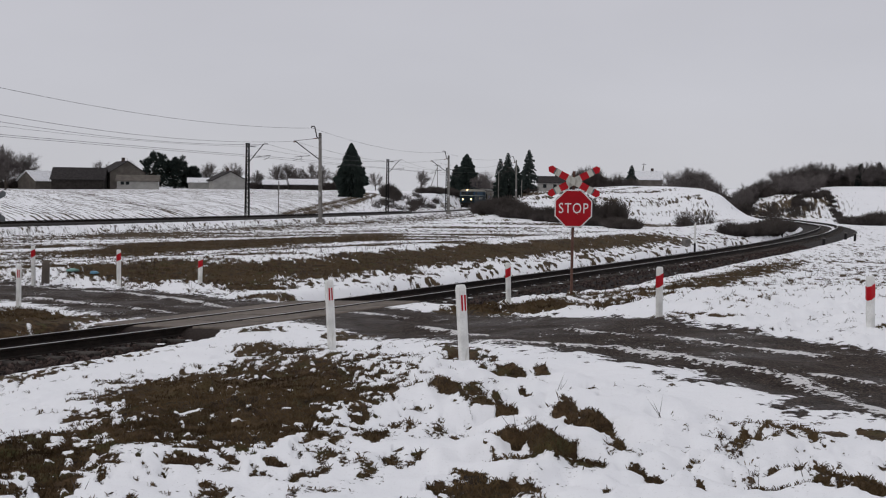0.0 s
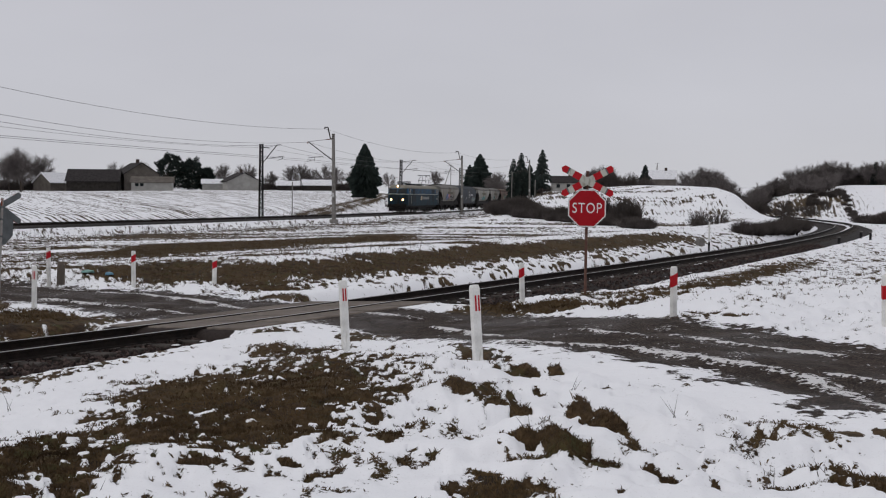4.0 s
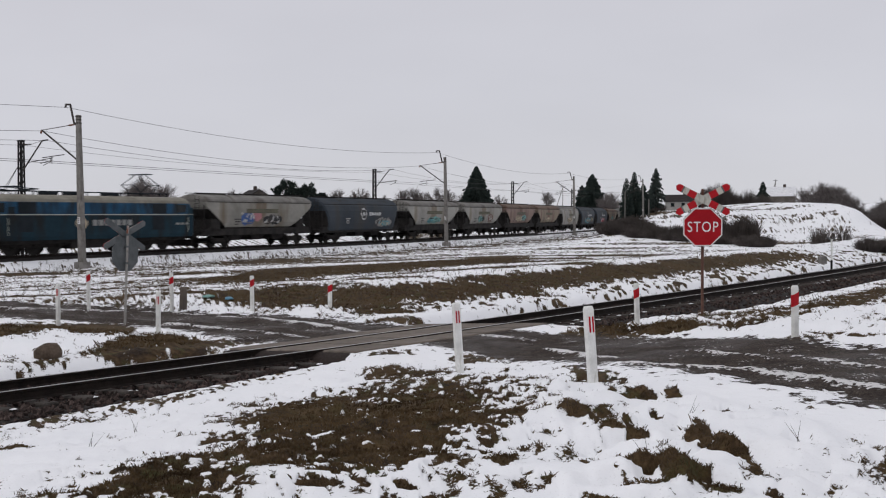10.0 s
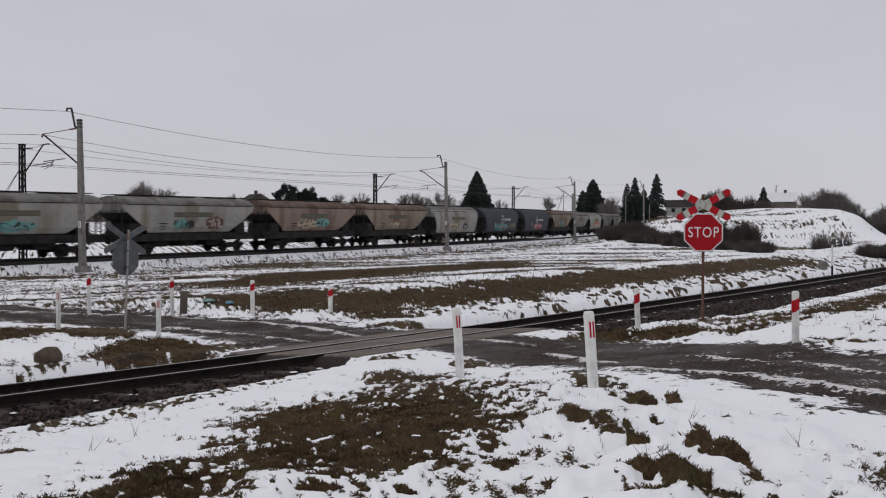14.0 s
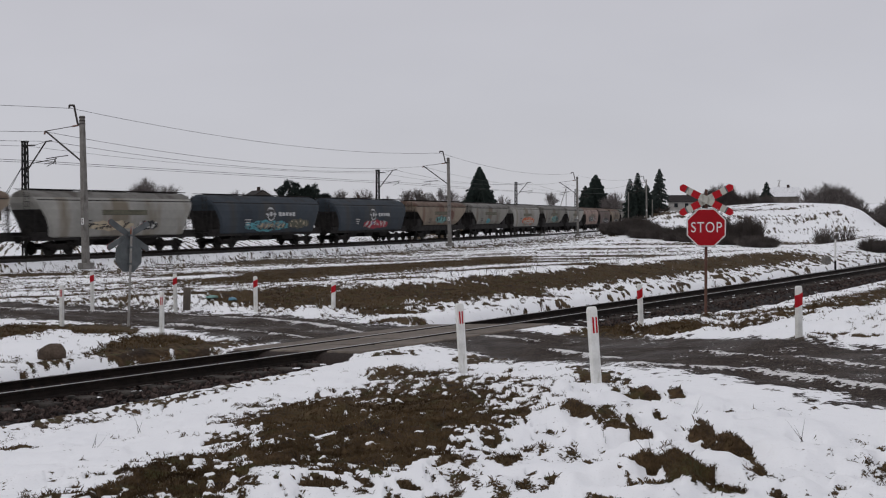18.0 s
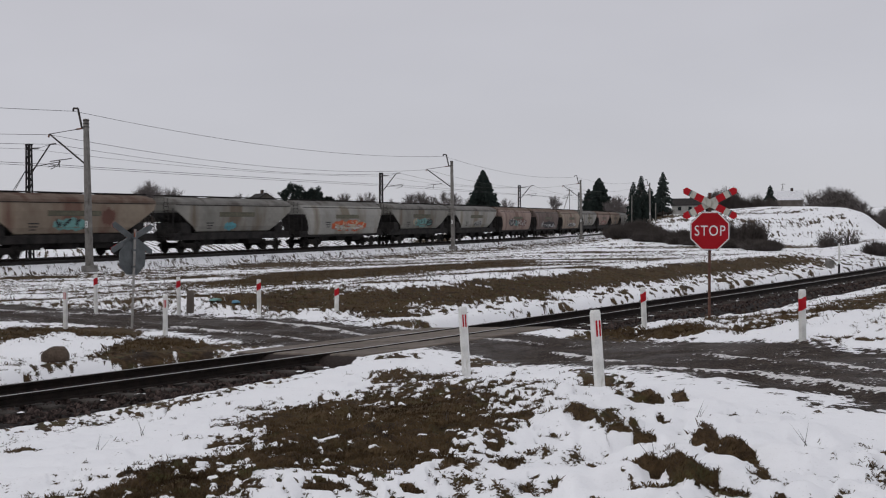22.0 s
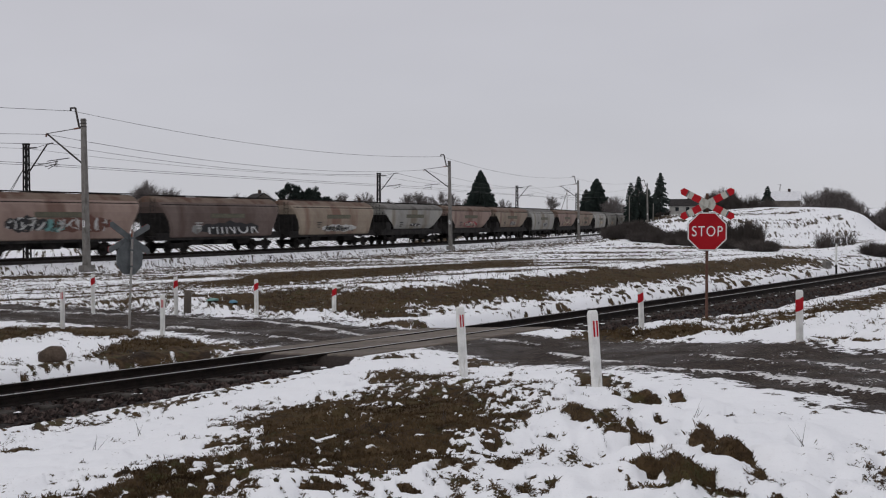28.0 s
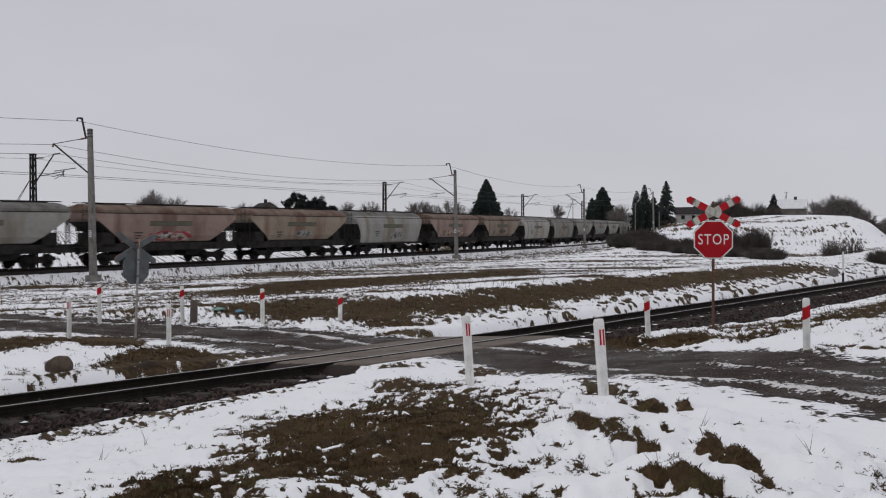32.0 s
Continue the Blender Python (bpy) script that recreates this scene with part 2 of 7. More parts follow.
def beside(x, y, line):
    """Signed distance to a line (positive to its right) and the way along it, for arrays."""
    best, side, run = np.full(x.shape, 1e9), np.zeros(x.shape), np.zeros(x.shape)
    s = along(line)
    for i in range(len(line) - 1):
        ax, ay = line[i]
        dx, dy = line[i + 1] - line[i]
        ll = dx * dx + dy * dy
        t = np.clip(((x - ax) * dx + (y - ay) * dy) / ll, 0, 1)
        px, py = x - ax - t * dx, y - ay - t * dy
        d = px * px + py * py
        near = d < best
        best = np.where(near, d, best)
        side = np.where(near, np.sign(px * dy - py * dx), side)
        run = np.where(near, s[i] + t * math.sqrt(ll), run)
    return np.sqrt(best) * side, run


def thinned(line, k):
    return np.concatenate([line[:-1:k], line[-1:]])


MAIN_C, SINGLE_C = thinned(MAIN, 5), thinned(SINGLE, 2)


def step(a, b, v):
    t = np.clip((v - a) / (b - a), 0, 1)
    return t * t * (3 - 2 * t)


def lattice(ix, iy, seed):
    h = (ix.astype(np.int64) * 374761393 + iy.astype(np.int64) * 668265263 + seed * 974711) & 0x7FFFFFFF
    h = ((h ^ (h >> 13)) * 1274126177) & 0x7FFFFFFF
    h = h ^ (h >> 16)
    return (h & 0xFFFF) / 65535.0


def value_noise(x, y, seed):
    ix, iy = np.floor(x), np.floor(y)
    fx, fy = x - ix, y - iy
    fx, fy = fx * fx * (3 - 2 * fx), fy * fy * (3 - 2 * fy)
    a, b = lattice(ix, iy, seed), lattice(ix + 1, iy, seed)
    c, d = lattice(ix, iy + 1, seed), lattice(ix + 1, iy + 1, seed)
    return (a * (1 - fx) + b * fx) * (1 - fy) + (c * (1 - fx) + d * fx) * fy


def fbm(x, y, seed, octaves=4):
    v, amp, tot = 0, 1.0, 0
    for k in range(octaves):
        v = v + amp * value_noise(x * 2 ** k + 17.3 * k, y * 2 ** k - 9.1 * k, seed + k)
        tot, amp = tot + amp, amp * 0.55
    return v / tot


MAIN_Z, SINGLE_Z = 0.33, 0.15  # rail heads


def main_z(y):
    """The main line falls slightly with the distance."""
    return np.clip(MAIN_Z - 0.0020 * (y - 70), 0.08, MAIN_Z)


V_CROSS = float(beside(np.array([-1.2]), np.array([22.6]), SINGLE_C)[1][0])


def bed_gate(vs):
    """1 on the open track, 0 where the road crosses it."""
    return np.maximum(step(-2.9, -3.7, vs - V_CROSS), step(2.7, 3.6, vs - V_CROSS))


# thin ribbons of old snow left between the wheel tracks: (way along the road, offset to the side) pairs and a width
RIBBONS = (((33.2, 0.62, 35.7, 1.40, 38.0, 1.75, 40.8, 1.95, 43.5, 1.34, 47, 1.1), 0.16),
           ((33.3, -0.69, 35.8, -0.5, 39.0, -0.3), 0.09),
           ((28.5, 0.94, 30.1, 0.76, 31.6, 1.0), 0.13),
           ((23.3, -0.88, 24.9, -0.45, 26.5, -0.18), 0.10),
           ((21.4, 0.14, 22.2, 0.08, 23.0, 0.04), 0.10),
           ((19.0, 1.2, 20.3, 0.9, 21.4, 0.6), 0.09),
           ((14.0, -0.1, 17.3, -0.1, 18.2, -0.12), 0.09),
           ((16.0, -1.2, 17.1, -0.88, 18.2, -0.45, 19.0, -0.40, 19.8, -0.42, 20.85, -0.65, 21.4, -1.2, 22.4, -1.36), 0.17),
           ((46, 0.8, 52, 0.5, 60, 0.7, 75, 0.6), 0.12),
           ((40, -1.0, 50, -1.1, 75, -0.9), 0.10))


def road_snow(ur, vr, x, y):
    s = np.zeros(ur.shape)
    sway = 0.22 * (fbm(x * 0.8, y * 0.8, 61, 3) - 0.5)
    for pts, w in RIBBONS:
        v, u = pts[0::2], pts[1::2]
        on = step(v[0] - 0.5, v[0] + 0.4, vr) * step(v[-1] + 0.5, v[-1] - 0.4, vr)
        s = np.maximum(s, on * np.exp(-((ur + sway - np.interp(vr, v, u)) / w) ** 2))
    return s


def shape(x, y):
    """The lie of the land without its snow: height, and the distances to the three lines."""
    us, vs = beside(x, y, SINGLE_C)
    um, vm = beside(x, y, MAIN_C)
    ur, vr = beside(x, y, ROAD)
    # camera side of the single track: a gentle rise to the mound, lower beside the far embankment
    brim = 0.05 + 0.16 * step(-11, -2.5, vs - V_CROSS)
    near = brim + (0.74 - brim) * step(2.3, 9.5, us) + 0.12 * step(10, 16, us)
    far_r = 0.04 - 0.10 * step(2.4, 5, us) * step(30, 45, y) + 0.08 * step(8, 26, us) + 0.35 * step(25, 60, us)
    away = step(24, 34, y + 0.35 * x)
    right = near * (1 - away) + far_r * away
    # beyond it: verge and low bank, then the meadow that falls to the main line
    bank = 0.05 + (0.30 * step(2.6, 4.9, -us) + 0.27 * step(4.6, 6.6, -us)) * step(28.5, 36, y)
    meadow = 0.32 - 0.82 * np.maximum(step(42, 9, um), 0.62 * step(44, 88, y)) + 0.1 * step(-8, -16, x) * step(36, 28, y)
    left = bank + (meadow - bank) * step(6.5, 15, -us)
    z = np.where(us > 0, right, left)
    # rising field behind the main line
    r = np.hypot(x, y)
    back = np.interp(r, (70, 95, 120, 160, 200, 230, 260, 300, 400), (-0.15, 0.05, 0.36, 1.15, 2.15, 2.8, 3.35, 3.75, 4.2)) - 0.6 * step(-20, -70, x) * step(150, 260, r)
    kb = step(1.5, 18 - 8 * step(180, 260, r), -um)
    z = np.where(um < 0, back * kb + z * (1 - kb), z)
    # hill between the lines, cut off steeply by the single track
    climb = np.interp(y, (84, 112, 122, 137, 150, 165, 200, 300), (0, 0.25, 0.7, 2.4, 3.45, 3.8, 4.25, 4.5))
    hill = climb * step(1.8, 7 + 13 * step(142, 114, y), -us) * (step(13, 23, um) * step(265, 215, y) + step(2, 8, um) * step(215, 265, y))
    z = z + np.where((us < 0) & (um > 0), hill, 0)
    # ground to the right of the single track, far off
    spur = 3.5 * step(2.5, 16, us) * step(138, 168, y) * step(300, 230, y)
    rise = np.maximum(spur, 5.4 * step(6, 40, us) * step(120, 225, y + 0.1 * us))
    z = z + np.where(us > 0, rise, 0)
    # the road lies level across
    road_z = 0.115 + 0.055 * np.clip(us, -1.9, 1.9) + 0.49 * step(3.2, 9.5, us) - 0.04 * step(2, 6, -us) + 0.12 * step(-7, -13, x)
    k = step(4.2, 2.2, np.abs(ur)) * step(70, 40, np.hypot(x, y))
    z = z * (1 - k) + road_z * k
    # bed of the tracks, level with the rails only under the crossing itself
    open_bed = bed_gate(vs)
    past = step(0, 3, vs - V_CROSS)
    ks = np.where(us > 0, step(2.35, 1.85, us), step(2.6, 1.95, -us)) * (1 - past) + np.where(us > 0, step(1.0, 0.0, (us - 2.2) / (0.5 + 0.7 * step(30, 4, vs - V_CROSS))), step(2.75, 2.0, -us)) * past
    kr = step(2.4, 1.8, np.abs(us))
    z = z * (1 - ks * open_bed) + (SINGLE_Z - 0.50) * ks * open_bed
    z = z * (1 - kr * (1 - open_bed)) + (SINGLE_Z - 0.035 + 0.055 * np.clip(us, -1.9, 1.9)) * kr * (1 - open_bed)
    km = step(4.5, 2.2, np.abs(um))
    z = z * (1 - km) + (main_z(y) - 0.31) * km
    return z, us, um, ur, vr, vs


def spot(x, y, cx, cy, rx, ry, turn=0.0):
    c, s = math.cos(radians(turn)), math.sin(radians(turn))
    dx, dy = x - cx, y - cy
    return np.exp(-(((dx * c + dy * s) / rx) ** 2 + ((-dx * s + dy * c) / ry) ** 2))


def patch(x, y, cx, cy, rx, ry, turn=0.0):
    """Like spot, with a flat middle and a steeper rim."""
    c, s = math.cos(radians(turn)), math.sin(radians(turn))
    dx, dy = x - cx, y - cy
    return np.exp(-(((dx * c + dy * s) / rx) ** 2 + ((-dx * s + dy * c) / ry) ** 2) ** 2)


# tussocks standing out of the snow: x, y, half width, half depth
CLODS = ((1.50, 9.50, 0.25, 0.52), (2.13, 8.45, 0.15, 0.48), (2.17, 7.98, 0.12, 0.38), (2.09, 8.98, 0.15, 0.24), (1.61, 7.32, 0.125, 0.34), (1.40, 7.54, 0.075, 0.22), (1.63, 8.93, 0.10, 0.18),
         (1.19, 9.86, 0.09, 0.26), (1.18, 8.37, 0.045, 0.15), (1.07, 8.02, 0.045, 0.09), (1.77, 7.26, 0.10, 0.08), (2.02, 10.88, 0.17, 0.20), (2.31, 10.80, 0.08, 0.2), (2.21, 10.22, 0.045, 0.14),
         (2.61, 10.02, 0.08, 0.11), (1.95, 9.74, 0.05, 0.22), (0.01, 8.07, 0.06, 0.10), (0.29, 9.72, 0.10, 0.2))
LOW_CLODS = ((1.04, 6.35, 0.36, 0.22), (3.50, 8.30, 0.13, 0.24), (3.77, 8.02, 0.10, 0.18), (4.04, 8.0, 0.09, 0.12), (3.30, 6.57, 0.16, 0.16), (3.27, 6.1, 0.22, 0.28), (2.17, 6.54, 0.06, 0.13),
             (2.10, 6.78, 0.05, 0.12), (2.33, 6.27, 0.04, 0.10), (2.79, 6.27, 0.09, 0.09), (4.32, 7.9, 0.09, 0.2), (-0.22, 7.08, 0.09, 0.10), (-0.85, 7.15, 0.10, 0.13), (-1.52, 7.0, 0.2, 0.13), (1.77, 6.95, 0.06, 0.12),
             (-4.28, 11.05, 0.22, 0.14), (0.75, 9.9, 0.05, 0.12), (0.55, 9.4, 0.06, 0.14), (0.62, 10.9, 0.07, 0.16), (0.9, 11.6, 0.06, 0.15), (0.35, 8.9, 0.05, 0.1))


def vs_like(x, y):
    return 0.25 * x + 0.97 * y


def bare_cover(x, y, us, um, ur):
    """How bare of snow the ground is, 0 to 1, before the fine break-up."""
    r = np.hypot(x, y)
    b = 0.195 - 0.085 * step(20, 14, r) * step(30, 10, us)
    # foreground mound: one large brown patch with a ragged fringe, clods in the snow
    b = b + 0.74 * patch(x, y, -0.72, 10.9, 1.08, 2.9, 4) + 0.42 * patch(x, y, -1.85, 11.7, 0.66, 1.8, 12) + 0.52 * patch(x, y, -0.72, 8.3, 0.75, 1.0) + 0.22 * patch(x, y, 0.75, 11.8, 1.0, 2.8) + 0.13 * patch(x, y, -0.9, 8.4, 2.0, 2.8)
    b = b + 0.20 * patch(x, y, -1.65, 8.9, 0.62, 1.4) + 0.34 * patch(x, y, -1.85, 7.75, 0.48, 0.75) + 0.40 * patch(x, y, -1.75, 7.0, 0.72, 0.75) + 0.2 * patch(x, y, 3.6, 8.1, 0.9, 0.6) + 0.14 * patch(x, y, 3.4, 6.8, 1.4, 0.9)
    b = b + 0.24 * patch(x, y, -0.02, 10.2, 0.36, 1.8) + 0.18 * patch(x, y, 0.42, 10.6, 0.45, 1.7) + 0.16 * patch(x, y, 0.3, 12.6, 0.8, 1.4) - 0.5 * patch(x, y, -1.05, 9.1, 0.34, 0.25) - 0.35 * patch(x, y, -1.75, 10.1, 0.5, 0.22)
    b = b + 0.66 * patch(x, y, -0.55, 15.5, 0.62, 0.9) + 0.46 * patch(x, y, 0.05, 15.7, 0.45, 0.7) + 0.5 * patch(x, y, -0.84, 18.6, 0.42, 0.4) + 0.30 * patch(x, y, -0.2, 14.1, 0.72, 0.8)
    b = b + 0.62 * patch(x, y, 1.73, 13.7, 0.24, 0.8) + 0.78 * patch(x, y, 1.91, 12.5, 0.26, 0.95) + 0.45 * patch(x, y, 1.93, 10.95, 0.26, 0.3) + 0.60 * patch(x, y, 0.44, 17.5, 0.27, 0.6) + 0.48 * patch(x, y, 1.05, 17.1, 0.75, 0.55)
    for cx, cy, rx, ry in CLODS + LOW_CLODS:
        b = b + 0.85 * patch(x, y, cx, cy, rx, ry)
    # verges of the crossing
    b = b + 0.75 * patch(x, y, -9.6, 24.6, 0.8, 2.2) + 0.70 * patch(x, y, -8.1, 25.9, 0.9, 1.1, -10) + 0.72 * patch(x, y, -5.95, 21.2, 0.62, 1.4) + 0.55 * patch(x, y, -6.2, 20.1, 0.6, 0.25) + 0.66 * patch(x, y, -5.75, 22.6, 0.75, 1.3)
    b = b + 0.40 * patch(x, y, -5.0, 21.7, 0.5, 0.8) + 0.55 * patch(x, y, -7.0, 18.9, 0.28, 0.14) + 0.55 * patch(x, y, -6.65, 19.2, 0.34, 0.15) + 0.55 * patch(x, y, -4.4, 22.3, 0.85, 0.8) - 0.2 * patch(x, y, -8.0, 21.5, 1.1, 1.6) + 0.55 * patch(x, y, -5.3, 20.7, 0.7, 0.9) + 0.55 * patch(x, y, -7.5, 24.7, 0.7, 1.2) + 0.4 * patch(x, y, -6.6, 23.6, 0.6, 0.8) + 0.5 * patch(x, y, -4.6, 21.3, 0.5, 0.7)
    b = b + 0.75 * patch(x, y, 3.7, 21.4, 1.1, 1.5, -15) + 0.6 * patch(x, y, 2.9, 21.0, 0.6, 0.9) + 0.66 * patch(x, y, 4.6, 20.4, 0.7, 0.8, -15) + 0.62 * patch(x, y, 5.6, 19.9, 0.7, 0.6, 35) + 0.66 * patch(x, y, 6.7, 21.4, 0.85, 0.62, 50) + 0.62 * patch(x, y, 8.0, 23.1, 1.0, 0.6, 52)
    b = b + 0.50 * patch(x, y, 5.25, 16.2, 0.55, 0.55) + 0.60 * patch(x, y, 6.05, 16.9, 0.24, 0.5) + 0.5 * patch(x, y, 6.2, 15.85, 0.3, 0.25) + 0.42 * patch(x, y, 4.85, 15.9, 0.34, 0.4) + 0.4 * patch(x, y, 8.2, 13.4, 1.0, 0.4, -35)
    # grassy bank beyond the track and the ditch strip on the other side
    band = np.exp(-((us + 5.2) / 1.15) ** 4) * step(31, 33, y) * step(64, 54, y)
    bank = np.maximum(patch(x, y, -4.2, 31.8, 1.5, 1.9), np.maximum(patch(x, y, -2.2, 31.4, 1.7, 2.0), np.maximum(patch(x, y, -0.4, 32.2, 1.6, 1.5), patch(x, y, 1.8, 34.2, 1.7, 1.5, -20))))
    b = b + 0.72 * np.maximum(band, bank) + 0.10 * np.exp(-((us + 3.4) / 1.2) ** 2) * step(29, 33, y)
    b = b + 0.55 * patch(x, y, -1.3, 28.9, 1.05, 0.8) + 0.6 * patch(x, y, -0.9, 26.5, 0.8, 0.7) + 0.5 * patch(x, y, -6.0, 31.9, 0.7, 1.0)
    b = b + 0.52 * np.exp(-((us - 5.1 + 0.05 * (y - 22)) / 0.75) ** 4) * step(21, 24, y) * step(48, 36, y)
    b = b + 0.38 * np.exp(-((us - 2.7) / 0.6) ** 2) * step(-1.5, -3, x) * step(26, 23, y)
    b = b + 0.10 * np.exp(-((us - 11) / 6) ** 2) * step(20, 30, y) * step(80, 50, y)
    # meadow with long bare strips
    mead = step(-7.5, -10, us) * step(5, 9, um) * step(29, 34, y)
    strip = fbm(x / 14 + 0.2 * y / 16, y / 4.0, 31, 3)
    b = b + mead * (0.25 + 1.2 * (strip - 0.5))
    b = b + 0.66 * patch(x, y, -7.6, 50, 2.6, 8.5, 4) + 0.70 * patch(x, y, -4.4, 56.0, 4.6, 8.5, 5) + 0.70 * patch(x, y, 0.8, 61.0, 3.9, 7.0, -5) + 0.55 * patch(x, y, 4.0, 68, 2.2, 5.5) + 0.5 * patch(x, y, -1.5, 35.4, 1.5, 0.6)
    b = b + 0.45 * patch(x, y, 7.2, 64, 2.0, 2.4) + 0.5 * patch(x, y, 12.1, 71, 3.0, 4.0) + 0.55 * patch(x, y, 5.9, 44.5, 1.2, 2.4) + 0.4 * patch(x, y, -23.5, 62, 2.1, 2.5) + 0.45 * patch(x, y, -11.2, 40, 2.6, 1.2) + 0.4 * patch(x, y, -4.3, 38, 2.0, 1.4)
    b = b + 0.4 * patch(x, y, 1.3, 42, 2.5, 1.6) + 0.4 * patch(x, y, -13.8, 58, 1.9, 3.0) + 0.4 * patch(x, y, -14.5, 36.2, 3.5, 0.9) + 0.4 * patch(x, y, -8.0, 32.8, 1.8, 0.4)
    wheel = np.abs((x + 38.5) * 0.945 + (y - 194.2) * 0.325)
    b = b + 0.3 * np.exp(-((wheel - 0.7) / 0.45) ** 2) * step(8, 14, -um) * step(230, 200, y)
    path = np.abs(beside(x, y, PATH)[0])
    b = b + 0.60 * np.exp(-((path - 0.9) / 0.75) ** 2)
    # lineside weeds, rising field, hills
    b = b + 0.24 * np.exp(-((um - 7) / 4.5) ** 2) + 0.2 * np.exp(-((um + 5) / 3) ** 2)
    b = b - 0.06 * step(95, 120, y) * step(10, 25, um)
    b = b + 0.16 * step(8, 30, -um) * (fbm(x / 30, y / 30, 77, 3) - 0.3)
    b = b + 0.05 * step(30, 40, y) * step(110, 80, y) * step(10, 20, us)
    # eroded flank of the cutting
    b = b + (0.26 + 0.4 * fbm(us * 0.25, vs_like(x, y) * 1.2, 88, 3)) * patch(x, y, 71, 160, 9, 20, -25) * step(1.8, 3.0, us)
    return np.clip(b, 0, 1)


# ---------- ground ----------
def ground_height(x, y):
    """Full height with snow and clods, for arrays; also the cover."""
    z, us, um, ur, vr, vs = shape(x, y)
    bare = bare_cover(x, y, us, um, ur)
    r = np.hypot(x, y)
    n1 = fbm(x * 1.1, y * 1.1, 3, 4)
    # turned and bent, so that the grain follows no axis
    tx, ty = 0.83 * x + 0.56 * y + 0.10 * n1, 0.83 * y - 0.56 * x + 0.16 * fbm(x * 2.3, y * 2.3, 19, 2)
    n2 = fbm(tx * 5.5, ty * 5.5, 11, 3)
    tilled = step(6, 10, -um) * step(300, 200, -um) * step(9, 2, x - 0.02 * y)
    mixed = bare + (0.40 * (n1 - 0.5) + 0.9 * (n2 - 0.5) + (0.85 - 0.35 * step(26, 14, r) + 1.15 * step(26, 14, r) * step(0.16, 0.42, bare)) * (fbm(tx * 15, ty * 15, 51, 2) - 0.5)) * (1 - 0.6 * tilled)
    # dark tufts poking out of the snow on the banks
    tufts = step(0.66, 0.80, value_noise(tx * 6.5, ty * 5.0, 71)) * step(0.15, 0.4, value_noise(x * 0.5, y * 0.5, 72))
    mixed = mixed + 0.85 * tufts * np.maximum(np.exp(-((us + 3.6) / 1.5) ** 4) * step(27, 30, y), 0.7 * np.exp(-((us - 8) / 5) ** 4) * step(20, 26, y)) * step(110, 60, r)
    mixed = mixed + 0.42 * tufts * np.maximum(patch(x, y, 3.4, 8.4, 1.6, 2.6), patch(x, y, 1.0, 7.2, 1.3, 1.6))
    cover = step(0.36, 0.56, mixed)
    off = np.minimum(step(1.9, 2.6, np.abs(ur)), np.minimum(step(2.0, 3.2, np.abs(us)), step(2.2, 4, np.abs(um))))
    lump = 0.13 * (fbm(x * 0.55, y * 0.55, 5, 3) - 0.5) + (0.11 + 0.17 * step(0.5, 1.4, x)) * (fbm(x * 1.9, y * 1.9, 8, 4) - 0.5) * step(45, 12, r) - (0.03 + 0.035 * step(0.5, 1.4, x)) * step(0.5, 0.72, fbm(x * 3.4, y * 3.4, 14, 2)) * step(40, 12, r)
    clods = 0.06 * step(0.4, 0.85, fbm(x * 3.2, y * 3.2, 21, 3)) + 0.05 * (n2 - 0.5)
    fade = step(90, 30, r)
    for cx, cy, rx, ry in CLODS[:12]:
        lump = lump + min(0.11, 0.6 * rx) * patch(x, y, cx, cy + 0.1 * ry, rx * 0.9, ry * 0.8) - 0.06 * spot(x, y, cx, cy - ry * 1.3, rx * 1.4, 0.3)
    lane = step(2.4, 1.9, np.abs(ur)) * step(60, 30, r) * step(1.9, 2.6, np.abs(us))
    z = z + lane * (0.07 * (fbm(x * 1.3, y * 1.3, 33, 4) - 0.5) + 0.03 * (fbm(x * 6, y * 6, 35, 3) - 0.5) + 0.03 * road_snow(ur, vr, x, y) + 0.02 * np.cos(ur * 4.2))
    z = z + off * (lump * (0.35 + 0.65 * fade) * step(400, 120, r) + fade * (clods * cover + 0.035 * (1 - cover)))
    return z, mixed, us, um, ur, vr, vs


def ground_at(x, y):
    z = ground_height(np.array([float(x)]), np.array([float(y)]))[0]
    return float(z[0])


def road_reach(ur, vr):
    """Distance from the road's middle, evened out so that its ragged verge lies at one value."""
    near = np.interp(vr, (16.4, 17.5, 18.6, 19.8, 21.2, 22.4, 23.7, 25.7, 28, 30.3, 33, 35, 37, 39.8, 42, 44, 50), (0.45, 0.55, 0.75, 0.7, 0.5, 0.3, 0.3, 0.45, 0.85, 0.75, 0.1, 0.0, 0.6, 1.1, 1.1, 0.3, 0))
    far = np.interp(vr, (18, 20.8, 22.7, 25.4, 28, 31, 34, 38, 41.5, 47, 60), (-0.3, -0.25, -0.1, 0, -0.1, 0.1, -0.4, -0.6, -0.7, -0.7, 0))
    return np.abs(ur) + np.where(ur < 0, near, far)


